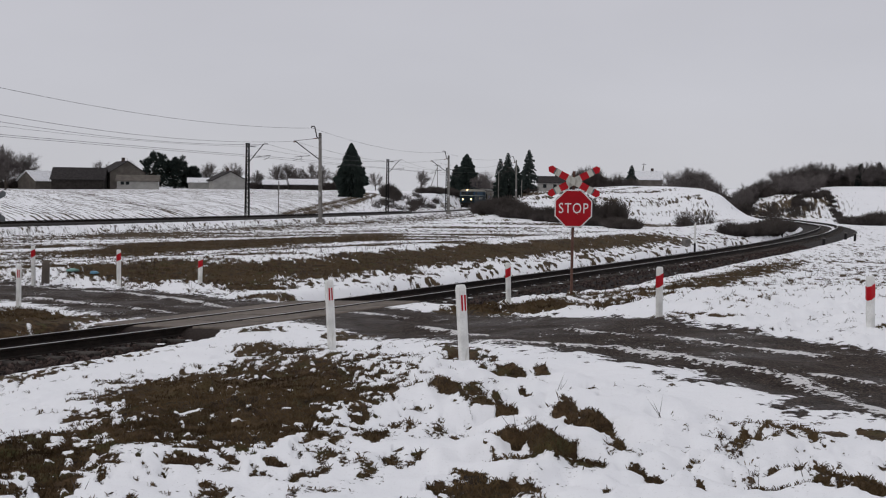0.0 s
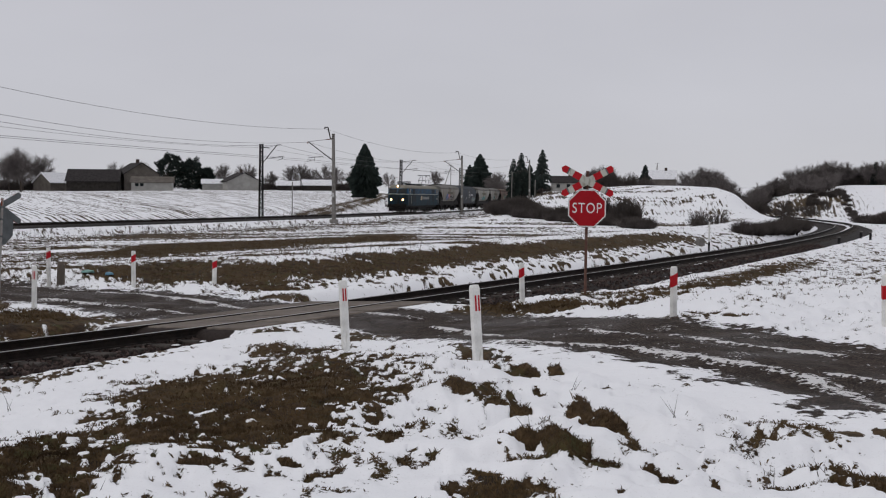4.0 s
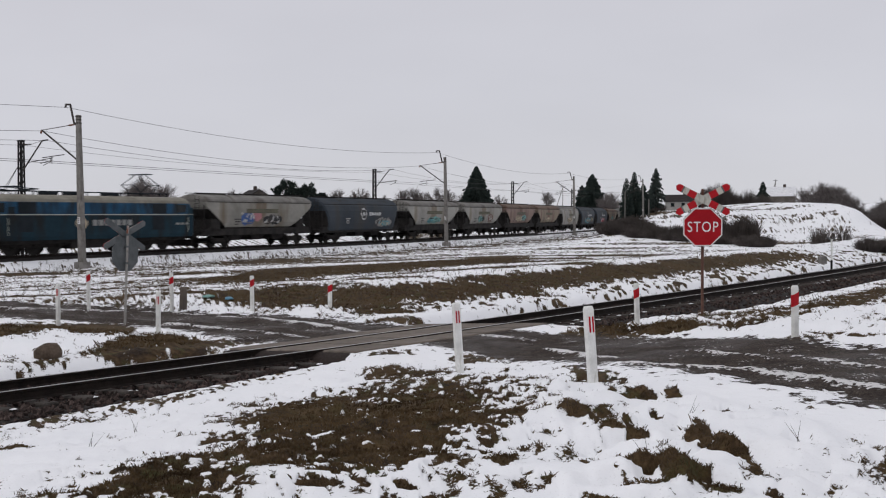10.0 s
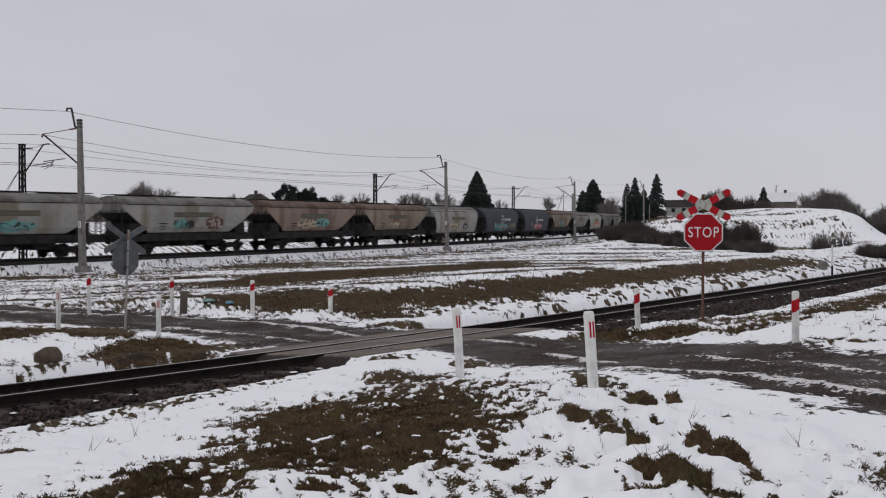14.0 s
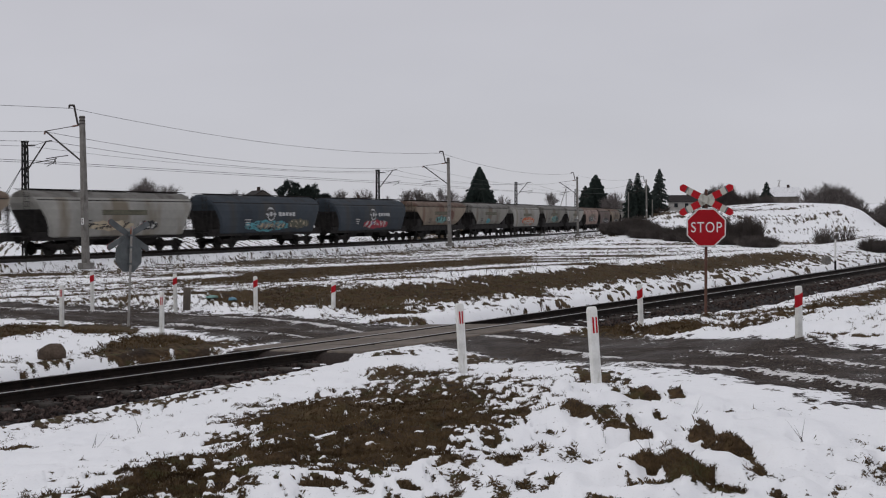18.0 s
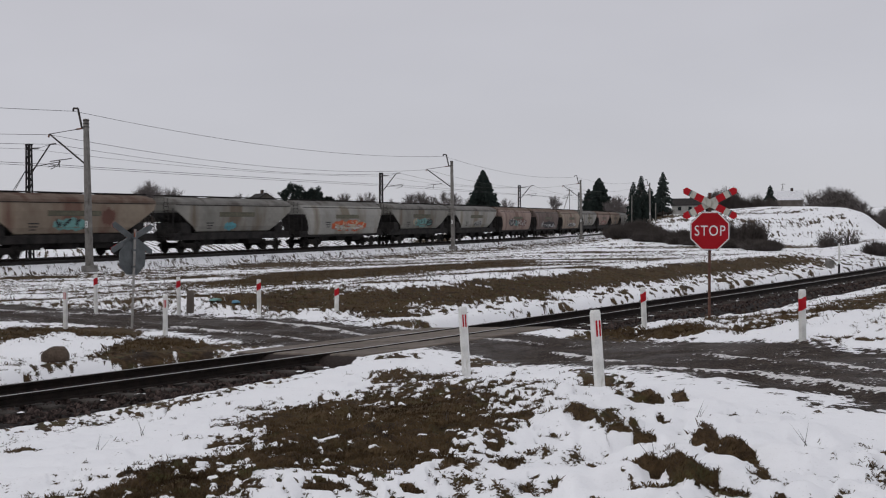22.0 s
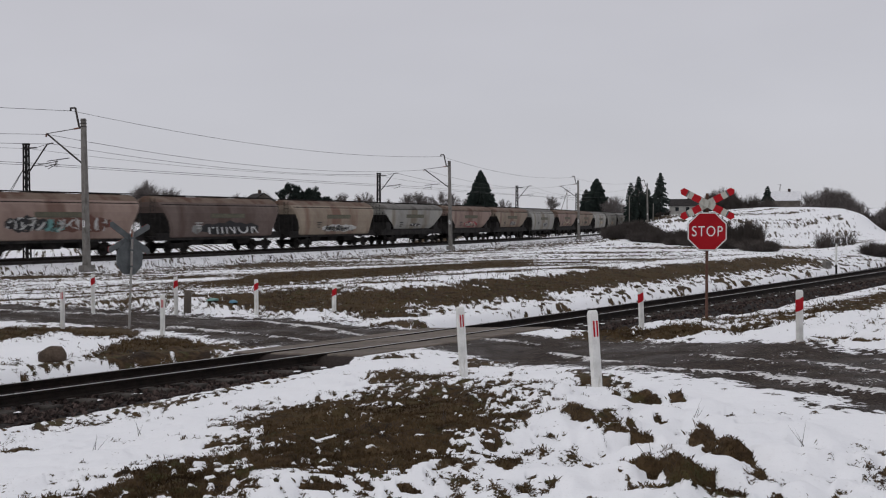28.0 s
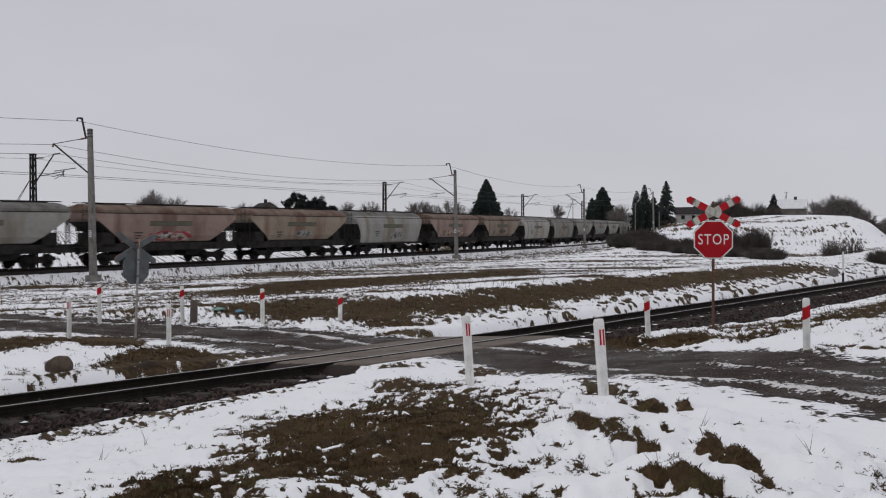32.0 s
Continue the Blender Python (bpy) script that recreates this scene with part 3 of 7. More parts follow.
def build_ground():
    turn = np.concatenate([np.arange(-180, -26, 4.0), np.arange(-26, 32, 0.07), np.arange(32, 180, 4.0)])
    rad = [0.4]
    while rad[-1] < 4200:
        rad.append(rad[-1] * (1.0095 if 4 < rad[-1] < 110 else 1.014 if 4 < rad[-1] < 320 else 1.03))
    rad = np.array(rad)
    tt, rr = np.meshgrid(np.radians(turn), rad)
    x, y = (rr * np.sin(tt)).ravel(), (rr * np.cos(tt)).ravel()
    z, mixed, us, um, ur, vr, vs = ground_height(x, y)
    nt, nr = len(turn), len(rad)
    co = np.stack([x, y, z], -1)
    co = np.concatenate([co, [[0, 0, z[:nt].mean()]]])
    i, j = np.meshgrid(np.arange(nr - 1), np.arange(nt), indexing="ij")
    j2 = (j + 1) % nt
    quads = np.stack([i * nt + j, (i + 1) * nt + j, (i + 1) * nt + j2, i * nt + j2], -1).reshape(-1, 4)[:, ::-1]
    fan = np.stack([np.full(nt, nr * nt), np.arange(nt), (np.arange(nt) + 1) % nt], -1)[:, ::-1]
    me = bpy.data.meshes.new("ground")
    me.vertices.add(len(co))
    me.vertices.foreach_set("co", co.ravel())
    nl = quads.size + fan.size
    me.loops.add(nl)
    me.loops.foreach_set("vertex_index", np.concatenate([quads.ravel(), fan.ravel()]).astype(np.int32))
    me.polygons.add(len(quads) + len(fan))
    starts = np.concatenate([np.arange(len(quads)) * 4, quads.size + np.arange(len(fan)) * 3]).astype(np.int32)
    me.polygons.foreach_set("loop_start", starts)
    me.update(calc_edges=True)
    me.validate()
    me.polygons.foreach_set("use_smooth", np.ones(len(me.polygons), dtype=bool))
    field = step(6, 10, -um) * step(300, 200, -um) * step(9, 2, x - 0.02 * y)
    for name, vals in (("bare", mixed), ("road", road_reach(ur, vr)), ("roadside", ur), ("roadrun", vr), ("plough", field), ("roadsnow", road_snow(ur, vr, x, y)),
                       ("trackbed", np.minimum(np.abs(us) + 4 * (1 - bed_gate(vs)) * step(1.5, 2.1, np.abs(us)) + 0.1 * (us > 0) - 0.4 * (us > 0) * step(0, 3, vs - V_CROSS) * step(40, 10, vs - V_CROSS), np.abs(um)))):
        at = me.attributes.new(name, "FLOAT", "POINT")
        at.data.foreach_set("value", np.append(vals, vals[:1]).astype(np.float32))
    ob = new("ground", me)
    me.materials.append(ground_material())
    return tagged(ob, "winter meadow under thin melting snow with bare brown grass", "ground", kind="structure")


def ground_material():
    m, n, l, p = node_mat("snowy_ground")
    geo = n.new("ShaderNodeNewGeometry")

    def attr(name):
        a = n.new("ShaderNodeAttribute")
        a.attribute_name = name
        return a.outputs["Fac"]

    def noise_at(scale, detail=4, stretch=None):
        t = n.new("ShaderNodeTexNoise")
        t.inputs["Scale"].default_value, t.inputs["Detail"].default_value = scale, detail
        if stretch:
            mp = n.new("ShaderNodeMapping")
            mp.inputs["Scale"].default_value, mp.inputs["Rotation"].default_value = stretch[0], stretch[1]
            l.new(geo.outputs["Position"], mp.inputs[0])
            l.new(mp.outputs[0], t.inputs["Vector"])
        else:
            l.new(geo.outputs["Position"], t.inputs["Vector"])
        return t.outputs[0]

    def math_node(op, a, b=None, c=None):
        q = n.new("ShaderNodeMath")
        q.operation = op
        for k, v in enumerate((a, b, c)):
            if v is None:
                continue
            if isinstance(v, (int, float)):
                q.inputs[k].default_value = v
            else:
                l.new(v, q.inputs[k])
        return q.outputs[0]

    def ramp_to(v, lo, hi, a=0.0, b=1.0):
        q = n.new("ShaderNodeMapRange")
        q.inputs[1].default_value, q.inputs[2].default_value, q.inputs[3].default_value, q.inputs[4].default_value = lo, hi, a, b
        l.new(v, q.inputs[0])
        return q.outputs[0]

    def blend(f, a, b):
        q = n.new("ShaderNodeMix")
        q.data_type = "RGBA"
        l.new(f, q.inputs[0])
        for k, v in ((6, a), (7, b)):
            if isinstance(v, tuple):
                q.inputs[k].default_value = (*v, 1)
            else:
                l.new(v, q.inputs[k])
        return q.outputs[2]

    bare = attr("bare")
    fine = noise_at(34, 4)
    mid = noise_at(4, 5)
    # furrows of the ploughed field, with snow lying in them
    def run_of(v):
        q = n.new("ShaderNodeVectorMath")
        q.operation = "DOT_PRODUCT"
        l.new(geo.outputs["Position"], q.inputs[0])
        q.inputs[1].default_value = v
        return q.outputs["Value"]

    rows = n.new("ShaderNodeCombineXYZ")
    l.new(math_node("MULTIPLY", run_of((0.94, 0.342, 0)), 4.2), rows.inputs[0])
    l.new(math_node("MULTIPLY", run_of((-0.342, 0.94, 0)), 0.10), rows.inputs[1])

    def row_noise(scale, detail):
        t = n.new("ShaderNodeTexNoise")
        t.inputs["Scale"].default_value, t.inputs["Detail"].default_value = scale, detail
        l.new(rows.outputs[0], t.inputs["Vector"])
        return t.outputs[0]

    furrow = row_noise(1.0, 2)
    furrow2 = row_noise(0.16, 3)
    comb = math_node("SINE", math_node("MULTIPLY", run_of((0.94, 0.342, 0)), 9.0))
    broken = math_node("MULTIPLY_ADD", furrow, 1.7, math_node("MULTIPLY_ADD", furrow2, 0.9, -1.19))
    plough = math_node("MULTIPLY", attr("plough"), math_node("MULTIPLY_ADD", comb, 0.20, broken))
    v = math_node("ADD", math_node("ADD", bare, plough), math_node("MULTIPLY_ADD", fine, 0.9, -0.45))
    snowless = ramp_to(v, 0.46, 0.53)
    grass = blend(ramp_to(noise_at(9, 6), 0.3, 0.7), (0.014, 0.009, 0.005), (0.104, 0.065, 0.033))
    grass = blend(ramp_to(mid, 0.50, 0.66, 0, 0.8), grass, (0.055, 0.052, 0.017))
    grass = blend(ramp_to(noise_at(0.6, 4), 0.48, 0.62, 0, 0.6), grass, (0.086, 0.056, 0.026))
    soil = blend(noise_at(20, 4), (0.010, 0.007, 0.006), (0.034, 0.024, 0.019))
    grass = blend(ramp_to(noise_at(1.3, 5), 0.56, 0.68, 0, 0.7), grass, soil)
    snow = blend(noise_at(1.2, 4), (0.80, 0.81, 0.84), (0.88, 0.88, 0.90))
    snow = blend(ramp_to(noise_at(60, 2), 0.62, 0.72, 0, 0.25), snow, (0.5, 0.49, 0.48))
    land = blend(snowless, snow, grass)
    # the road: wet gravel and mud, with thin lines of snow between the wheel tracks and along the edges
    side = attr("roadside")
    far = attr("road")
    flow = n.new("ShaderNodeCombineXYZ")
    l.new(math_node("MULTIPLY", attr("roadrun"), 0.11), flow.inputs[0])
    l.new(side, flow.inputs[1])

    def flow_noise(scale, detail=4):
        t = n.new("ShaderNodeTexNoise")
        t.inputs["Scale"].default_value, t.inputs["Detail"].default_value = scale, detail
        l.new(flow.outputs[0], t.inputs["Vector"])
        return t.outputs[0]

    gravel = blend(ramp_to(noise_at(34, 6), 0.40, 0.60), (0.007, 0.005, 0.004), (0.076, 0.056, 0.045))
    gravel = blend(ramp_to(flow_noise(1.3, 5), 0.44, 0.66, 0, 0.45), gravel, (0.026, 0.018, 0.0145))
    gravel = blend(ramp_to(noise_at(4, 7), 0.47, 0.60, 0, 0.6), gravel, (0.015, 0.0105, 0.008))
    gravel = blend(ramp_to(noise_at(1.7, 7), 0.54, 0.68, 0, 0.35), gravel, (0.07, 0.054, 0.046))
    gravel = blend(ramp_to(noise_at(70, 2), 0.60, 0.70), gravel, (0.15, 0.12, 0.10))
    lines = math_node("ADD", attr("roadsnow"), math_node("MULTIPLY_ADD", noise_at(16, 6), 2.6, math_node("MULTIPLY_ADD", noise_at(1.6, 5), 2.2, -2.46)))
    lines = ramp_to(lines, 0.52, 0.64)
    road_col = blend(lines, gravel, (0.66, 0.65, 0.65))
    edge = ramp_to(math_node("ADD", far, math_node("MULTIPLY_ADD", math_node("MULTIPLY_ADD", noise_at(9, 6), 0.8, noise_at(1.4, 6)), 2.0, -1.8)), 1.92, 2.02)
    col = blend(edge, road_col, land)
    bed = ramp_to(math_node("ADD", attr("trackbed"), math_node("MULTIPLY_ADD", noise_at(6, 6), 1.6, -0.8)), 2.0, 2.12)
    off_road = ramp_to(far, 2.2, 2.6)
    bed = math_node("MAXIMUM", bed, math_node("SUBTRACT", 1.0, off_road))
    col = blend(bed, blend(noise_at(24, 3), (0.012, 0.009, 0.008), (0.05, 0.038, 0.034)), col)
    l.new(col, p.inputs["Base Color"])
    rough = ramp_to(math_node("MULTIPLY", math_node("SUBTRACT", 1.0, edge), ramp_to(noise_at(0.8, 4), 0.42, 0.62)), 0, 1, 0.85, 0.55)
    l.new(rough, p.inputs["Roughness"])
    p.inputs["Specular IOR Level"].default_value = 0.14
    bp = n.new("ShaderNodeBump")
    bp.inputs["Strength"].default_value, bp.inputs["Distance"].default_value = 0.7, 0.04
    hgt = math_node("ADD", math_node("MULTIPLY", math_node("SUBTRACT", 1.0, edge), math_node("MULTIPLY", noise_at(45, 4), 1.0)), math_node("ADD", math_node("MULTIPLY", snowless, math_node("MULTIPLY_ADD", fine, 1.2, -0.9)), math_node("MULTIPLY_ADD", noise_at(2.6, 3), 1.1, math_node("MULTIPLY", noise_at(7, 5), 0.5))))
    l.new(hgt, bp.inputs["Height"])
    l.new(bp.outputs[0], p.inputs["Normal"])
    return m


ground = build_ground()


# ---------- building blocks ----------
def thing(name, label, category, m=Matrix(), group="", kind=""):
    ob = new(name)
    ob.empty_display_size = 0.2
    ob.matrix_world = m
    return tagged(ob, label, category, group, kind)


def part(name, bm, material, parent, label="", smooth=False):
    me = bpy.data.meshes.new(name)
    bm.to_mesh(me)
    bm.free()
    for m in (material if isinstance(material, (list, tuple)) else [material]):
        me.materials.append(M[m] if isinstance(m, str) else m)
    if smooth:
        me.polygons.foreach_set("use_smooth", np.ones(len(me.polygons), dtype=bool))
    ob = new(name, me)
    ob.parent = parent
    return tagged(ob, label) if label else ob


def box(bm, c, s, bevel=0.0, m=None, index=0):
    """A box of size s round c, its edges bevelled."""
    r = bmesh.ops.create_cube(bm, size=1.0)
    vs = r["verts"]
    for v in vs:
        v.co = Vector((v.co.x * s[0] + c[0], v.co.y * s[1] + c[1], v.co.z * s[2] + c[2]))
    if bevel:
        es = list({e for v in vs for e in v.link_edges})
        r2 = bmesh.ops.bevel(bm, geom=es, offset=bevel, segments=1, affect="EDGES")
        vs = list({v for f in r2["faces"] for v in f.verts} | {v for v in vs if v.is_valid})
    if m is not None:
        for v in vs:
            v.co = m @ v.co
    if index:
        for f in {f for v in vs for f in v.link_faces}:
            f.material_index = index
    return vs


def rod(bm, a, b, r, r2=None, n=8, cap=True):
    """A straight round bar from a to b."""
    a, b = Vector(a), Vector(b)
    r2 = r if r2 is None else r2
    q = (b - a).to_track_quat("Z", "Y")
    ring = [[bm.verts.new(p + q @ Vector((k * math.cos(i * 2 * math.pi / n), k * math.sin(i * 2 * math.pi / n), 0))) for i in range(n)] for p, k in ((a, r), (b, r2))]
    for i in range(n):
        bm.faces.new((ring[0][i], ring[0][(i + 1) % n], ring[1][(i + 1) % n], ring[1][i]))
    if cap:
        bm.faces.new(ring[0][::-1])
        bm.faces.new(ring[1])


def loft(bm, rings, close_ends=True, index=0):
    """Skins rings of equally many points."""
    vs = [[bm.verts.new(p) for p in ring] for ring in rings]
    n = len(vs[0])
    for a, b in zip(vs, vs[1:]):
        for i in range(n):
            bm.faces.new((a[i], a[(i + 1) % n], b[(i + 1) % n], b[i])).material_index = index
    if close_ends:
        bm.faces.new(vs[0][::-1]).material_index = index
        bm.faces.new(vs[-1]).material_index = index
    return vs


def prism(bm, outline, y0, y1, m=None, index=0):
    """An outline of (x, z) points drawn out from y0 to y1."""
    a = [bm.verts.new((x, y0, z)) for x, z in outline]
    b = [bm.verts.new((x, y1, z)) for x, z in outline]
    n = len(a)
    fs = [bm.faces.new(a), bm.faces.new(b[::-1])]
    for i in range(n):
        fs.append(bm.faces.new((a[(i + 1) % n], a[i], b[i], b[(i + 1) % n])))
    for f in fs:
        f.material_index = index
    if m is not None:
        for v in a + b:
            v.co = m @ v.co


def straight(p, q, z=0.0):
    """Pose at p with x along p to q."""
    return pose(p[0], p[1], z, 0, 0, math.degrees(math.atan2(q[1] - p[1], q[0] - p[0])))


RUNS = {}


def place(line, s, lat=0.0):
    """Point at way s along a line, lat metres to its right, and the heading there."""
    run = RUNS.setdefault(id(line), along(line))
    x, y = np.interp(s, run, line[:, 0]), np.interp(s, run, line[:, 1])
    x2, y2 = np.interp(s + 0.5, run, line[:, 0]), np.interp(s + 0.5, run, line[:, 1])
    x1, y1 = np.interp(s - 0.5, run, line[:, 0]), np.interp(s - 0.5, run, line[:, 1])
    h = math.atan2(y2 - y1, x2 - x1)
    return x + lat * math.sin(h), y - lat * math.cos(h), h


# ---------- railway tracks ----------
def sweep(bm, line, s0, s1, profile, zs, stepping):
    """Draws a closed (lateral, z) profile along a line; zs gives the height at a place."""
    rings = []
    for s in np.arange(s0, s1 + 0.01, stepping):
        x, y, h = place(line, s)
        z0 = zs(x, y)
        rings.append([(x + a * math.sin(h), y - a * math.cos(h), z0 + z) for a, z in profile])
    loft(bm, rings)


def rail_profile(lat, cant):
    """Foot, web and head of one rail."""
    pts = [(-0.065, -0.15), (0.065, -0.15), (0.06, -0.135), (0.012, -0.12), (0.010, -0.04), (0.035, -0.03), (0.036, -0.004), (0.028, 0.0), (-0.028, 0.0), (-0.036, -0.004),
           (-0.035, -0.03), (-0.010, -0.04), (-0.012, -0.12), (-0.06, -0.135)]
    return [(lat + a, z + cant * lat / 1.5) for a, z in pts][::-1]


def build_track(name, line, s0, s1, zs, cant, near, label, gap, bed_half=1.75, toe=3.0, drop=0.75, stepping=2.0):
    track = thing(name, label, "railway track", kind="structure")
    for side in (-0.7535, 0.7535):
        bm = bmesh.new()
        sweep(bm, line, s0, s1, rail_profile(side, cant), zs, stepping)
        rail = part("rail", bm, "rail_side", track, "rusty steel rail with a worn bright head")
        bm = bmesh.new()
        sweep(bm, line, s0, s1, [(side - 0.026, 0.0012 + cant * side / 1.5), (side - 0.026, 0.003 + cant * side / 1.5), (side + 0.026, 0.003 + cant * side / 1.5), (side + 0.026, 0.0012 + cant * side / 1.5)], zs, stepping)
        part("running_surface", bm, "rail_top", rail, "bright worn rail head")
    bm = bmesh.new()
    prof = [(-toe, -drop), (-bed_half, -0.2 - cant * 0.5), (bed_half, -0.2 + cant * 0.5), (toe, -drop)]
    sweep(bm, line, s0, s1, prof[::-1], zs, stepping)
    part("ballast_bed", bm, "ballast", track, "dark brown crushed stone ballast", smooth=False)
    # sleepers: those close by are pieces, the rest is one mesh
    bm = bmesh.new()
    box(bm, (0, 0, 0), (0.24, 2.5, 0.16), 0.02)
    me = bpy.data.meshes.new("sleeper")
    bm.to_mesh(me)
    bm.free()
    me.materials.append(M["sleeper"])
    rest = bmesh.new()
    for s in np.arange(s0 + 0.3, s1, 0.62):
        x, y, h = place(line, s)
        if gap and gap[0] < s < gap[1]:
            continue
        m = Matrix.Translation((x, y, zs(x, y) - 0.262)) @ Euler((-math.atan(cant / 1.5), 0, h)).to_matrix().to_4x4()
        if near[0] < s < near[1]:
            ob = new("sleeper", me)
            ob.matrix_world = m
            ob.parent = track
        elif near[0] - 60 < s < near[1] + 120:
            box(rest, (0, 0, 0), (0.24, 2.5, 0.16), 0, m)
    tagged(part("distant_sleepers", rest, "sleeper", track), kind="stuff")
    return track


def loose_stones(name, line, s0, s1, zs, count, lat0, lat1, seed, parent):
    """Crushed stone lying on the ballast shoulders."""
    rnd = random.Random(seed)
    verts, faces = [], []
    octa = [Vector(v) for v in ((1, 0, 0), (-1, 0, 0), (0, 1, 0), (0, -1, 0), (0, 0, 1), (0, 0, -1))]
    tri = ((0, 2, 4), (2, 1, 4), (1, 3, 4), (3, 0, 4), (2, 0, 5), (1, 2, 5), (3, 1, 5), (0, 3, 5))
    for _ in range(count):
        s, lat = rnd.uniform(s0, s1), rnd.uniform(lat0, lat1) * rnd.choice((-1, 1))
        x, y, h = place(line, s, lat)
        drop = float(np.interp(lat, (-3.0, -1.75, 1.75, 3.0), (-0.58, -0.2425, -0.1575, -0.58)))
        r = rnd.uniform(0.025, 0.062)
        e = Euler((rnd.uniform(0, 6), rnd.uniform(0, 6), rnd.uniform(0, 6))).to_matrix()
        k = len(verts)
        sc = Vector((rnd.uniform(0.7, 1.3), rnd.uniform(0.7, 1.2), rnd.uniform(0.6, 1.0)))
        c = Vector((x, y, zs(x, y) + drop + r * 0.3))
        for v in octa:
            verts.append(c + e @ Vector((v.x * sc.x, v.y * sc.y, v.z * sc.z)) * r)
        faces += [tuple(k + i for i in t) for t in tri]
    me = bpy.data.meshes.new(name)
    me.from_pydata(verts, [], faces)
    me.materials.append(M["loose_stone"])
    ob = new(name, me)
    ob.parent = parent
    tagged(ob, "loose dark brown ballast stones", kind="stuff")


M["loose_stone"] = surface("loose_stone", (0.014, 0.010, 0.009), (0.075, 0.055, 0.049), 9, 0.95, 0.2, fine=4)
sn, sl = M["loose_stone"].node_tree.nodes, M["loose_stone"].node_tree.links
s_geo, s_hsv = sn.new("ShaderNodeNewGeometry"), sn.new("ShaderNodeHueSaturation")
s_rng = sn.new("ShaderNodeMapRange")
s_rng.inputs[3].default_value, s_rng.inputs[4].default_value = 0.4, 1.9
sl.new(s_geo.outputs["Random Per Island"], s_rng.inputs[0])
sl.new(s_rng.outputs[0], s_hsv.inputs["Value"])
sl.new(sn["Principled BSDF"].inputs["Base Color"].links[0].from_socket, s_hsv.inputs["Color"])
sl.new(s_hsv.outputs[0], sn["Principled BSDF"].inputs["Base Color"])
single_len, main_len = along(SINGLE)[-1], along(MAIN)[-1]
# the crossing on the single track
S_CROSS = float(beside(np.array([-1.2]), np.array([22.6]), SINGLE)[1][0])
single_track = build_track("railway_track_single", SINGLE, 30, single_len, lambda x, y: SINGLE_Z, 0.085, (S_CROSS - 22, S_CROSS + 40),
                           "single railway track on dark stone ballast curving away", (S_CROSS - 3.2, S_CROSS + 2.9), drop=0.58)
build_track("railway_track_main", MAIN, 150, 720, lambda x, y: float(main_z(np.array([y]))[0]), 0.0, (325, 340),
                         "electrified main line track on low stone ballast", None, toe=2.2, drop=0.33, stepping=4.0)
loose_stones("ballast_stones", SINGLE, S_CROSS - 22, S_CROSS - 2.9, lambda x, y: SINGLE_Z, 15000, 0.05, 3.1, 5, single_track)
loose_stones("ballast_stones", SINGLE, S_CROSS + 3.5, S_CROSS + 45, lambda x, y: SINGLE_Z, 15000, 0.05, 3.1, 6, single_track)


# concrete crossing slabs between and beside the rails
def crossing_slabs():
    deck = thing("crossing_deck", "worn pale concrete slabs between the crossing rails", "level crossing", kind="structure")
    k = 0
    for lat, w in ((0.0, 1.30), (-1.28, 0.86), (1.28, 0.86)):
        s = S_CROSS - 3.1
        while s < S_CROSS + 2.2:
            x, y, h = place(SINGLE, s + 0.6, lat)
            bm = bmesh.new()
            box(bm, (0, 0, -0.07), (1.17, w, 0.14), 0.02)
            ob = part("slab", bm, "slab", deck)
            ob.matrix_world = Matrix.Translation((x, y, SINGLE_Z + lat * 0.057 - 0.016 + 0.004 * (k % 3))) @ Euler((-0.057, 0, h)).to_matrix().to_4x4()
            s += 1.2
            k += 1
    return deck


M["slab"] = surface("slab", (0.10, 0.082, 0.068), (0.20, 0.168, 0.142), 1.6, 0.8, 0.2, fine=14, dirt=(0.10, 0.088, 0.078), dirt_amount=0.6, spread=0.12)
crossing_slabs()


def sleeper_snow(s0, s1, name):
    """Crusts of old snow left on sleeper ends and between the rails."""
    rnd = random.Random(9)
    bm = bmesh.new()
    for s in np.arange(s0, s1, 0.62):
        for lat, p, ln in ((1.15, 0.45, 0.16), (0.5, 0.7, 0.24), (-0.45, 0.4, 0.22), (1.9, 0.2, 0.22), (2.3, 0.12, 0.2)):
            if rnd.random() > p:
                continue
            x, y, h = place(SINGLE, s, lat + rnd.uniform(-0.1, 0.1))
            m = Matrix.Translation((x, y, SINGLE_Z + lat * 0.057 - 0.178 - max(0, lat - 1.6) * 0.5)) @ Matrix.Rotation(h, 4, "Z")
            # a low crust with an uneven rim
            w, d = rnd.uniform(0.06, 0.15), rnd.uniform(0.5, 1.2) * ln * 0.5
            rim = []
            for k in range(9):
                a, q = k * math.tau / 9, rnd.uniform(0.55, 1.15)
                rim.append(m @ Vector((w * q * math.cos(a), d * q * math.sin(a), -0.012)))
            low = [bm.verts.new(v) for v in rim]
            top = bm.verts.new(m @ Vector((rnd.uniform(-0.02, 0.02), rnd.uniform(-0.02, 0.02), 0.004)))
            for k in range(9):
                bm.faces.new((low[k], low[(k + 1) % 9], top))
    tagged(part(name, bm, "snow_crust", single_track, "thin crusts of old snow on the sleepers"), kind="stuff")


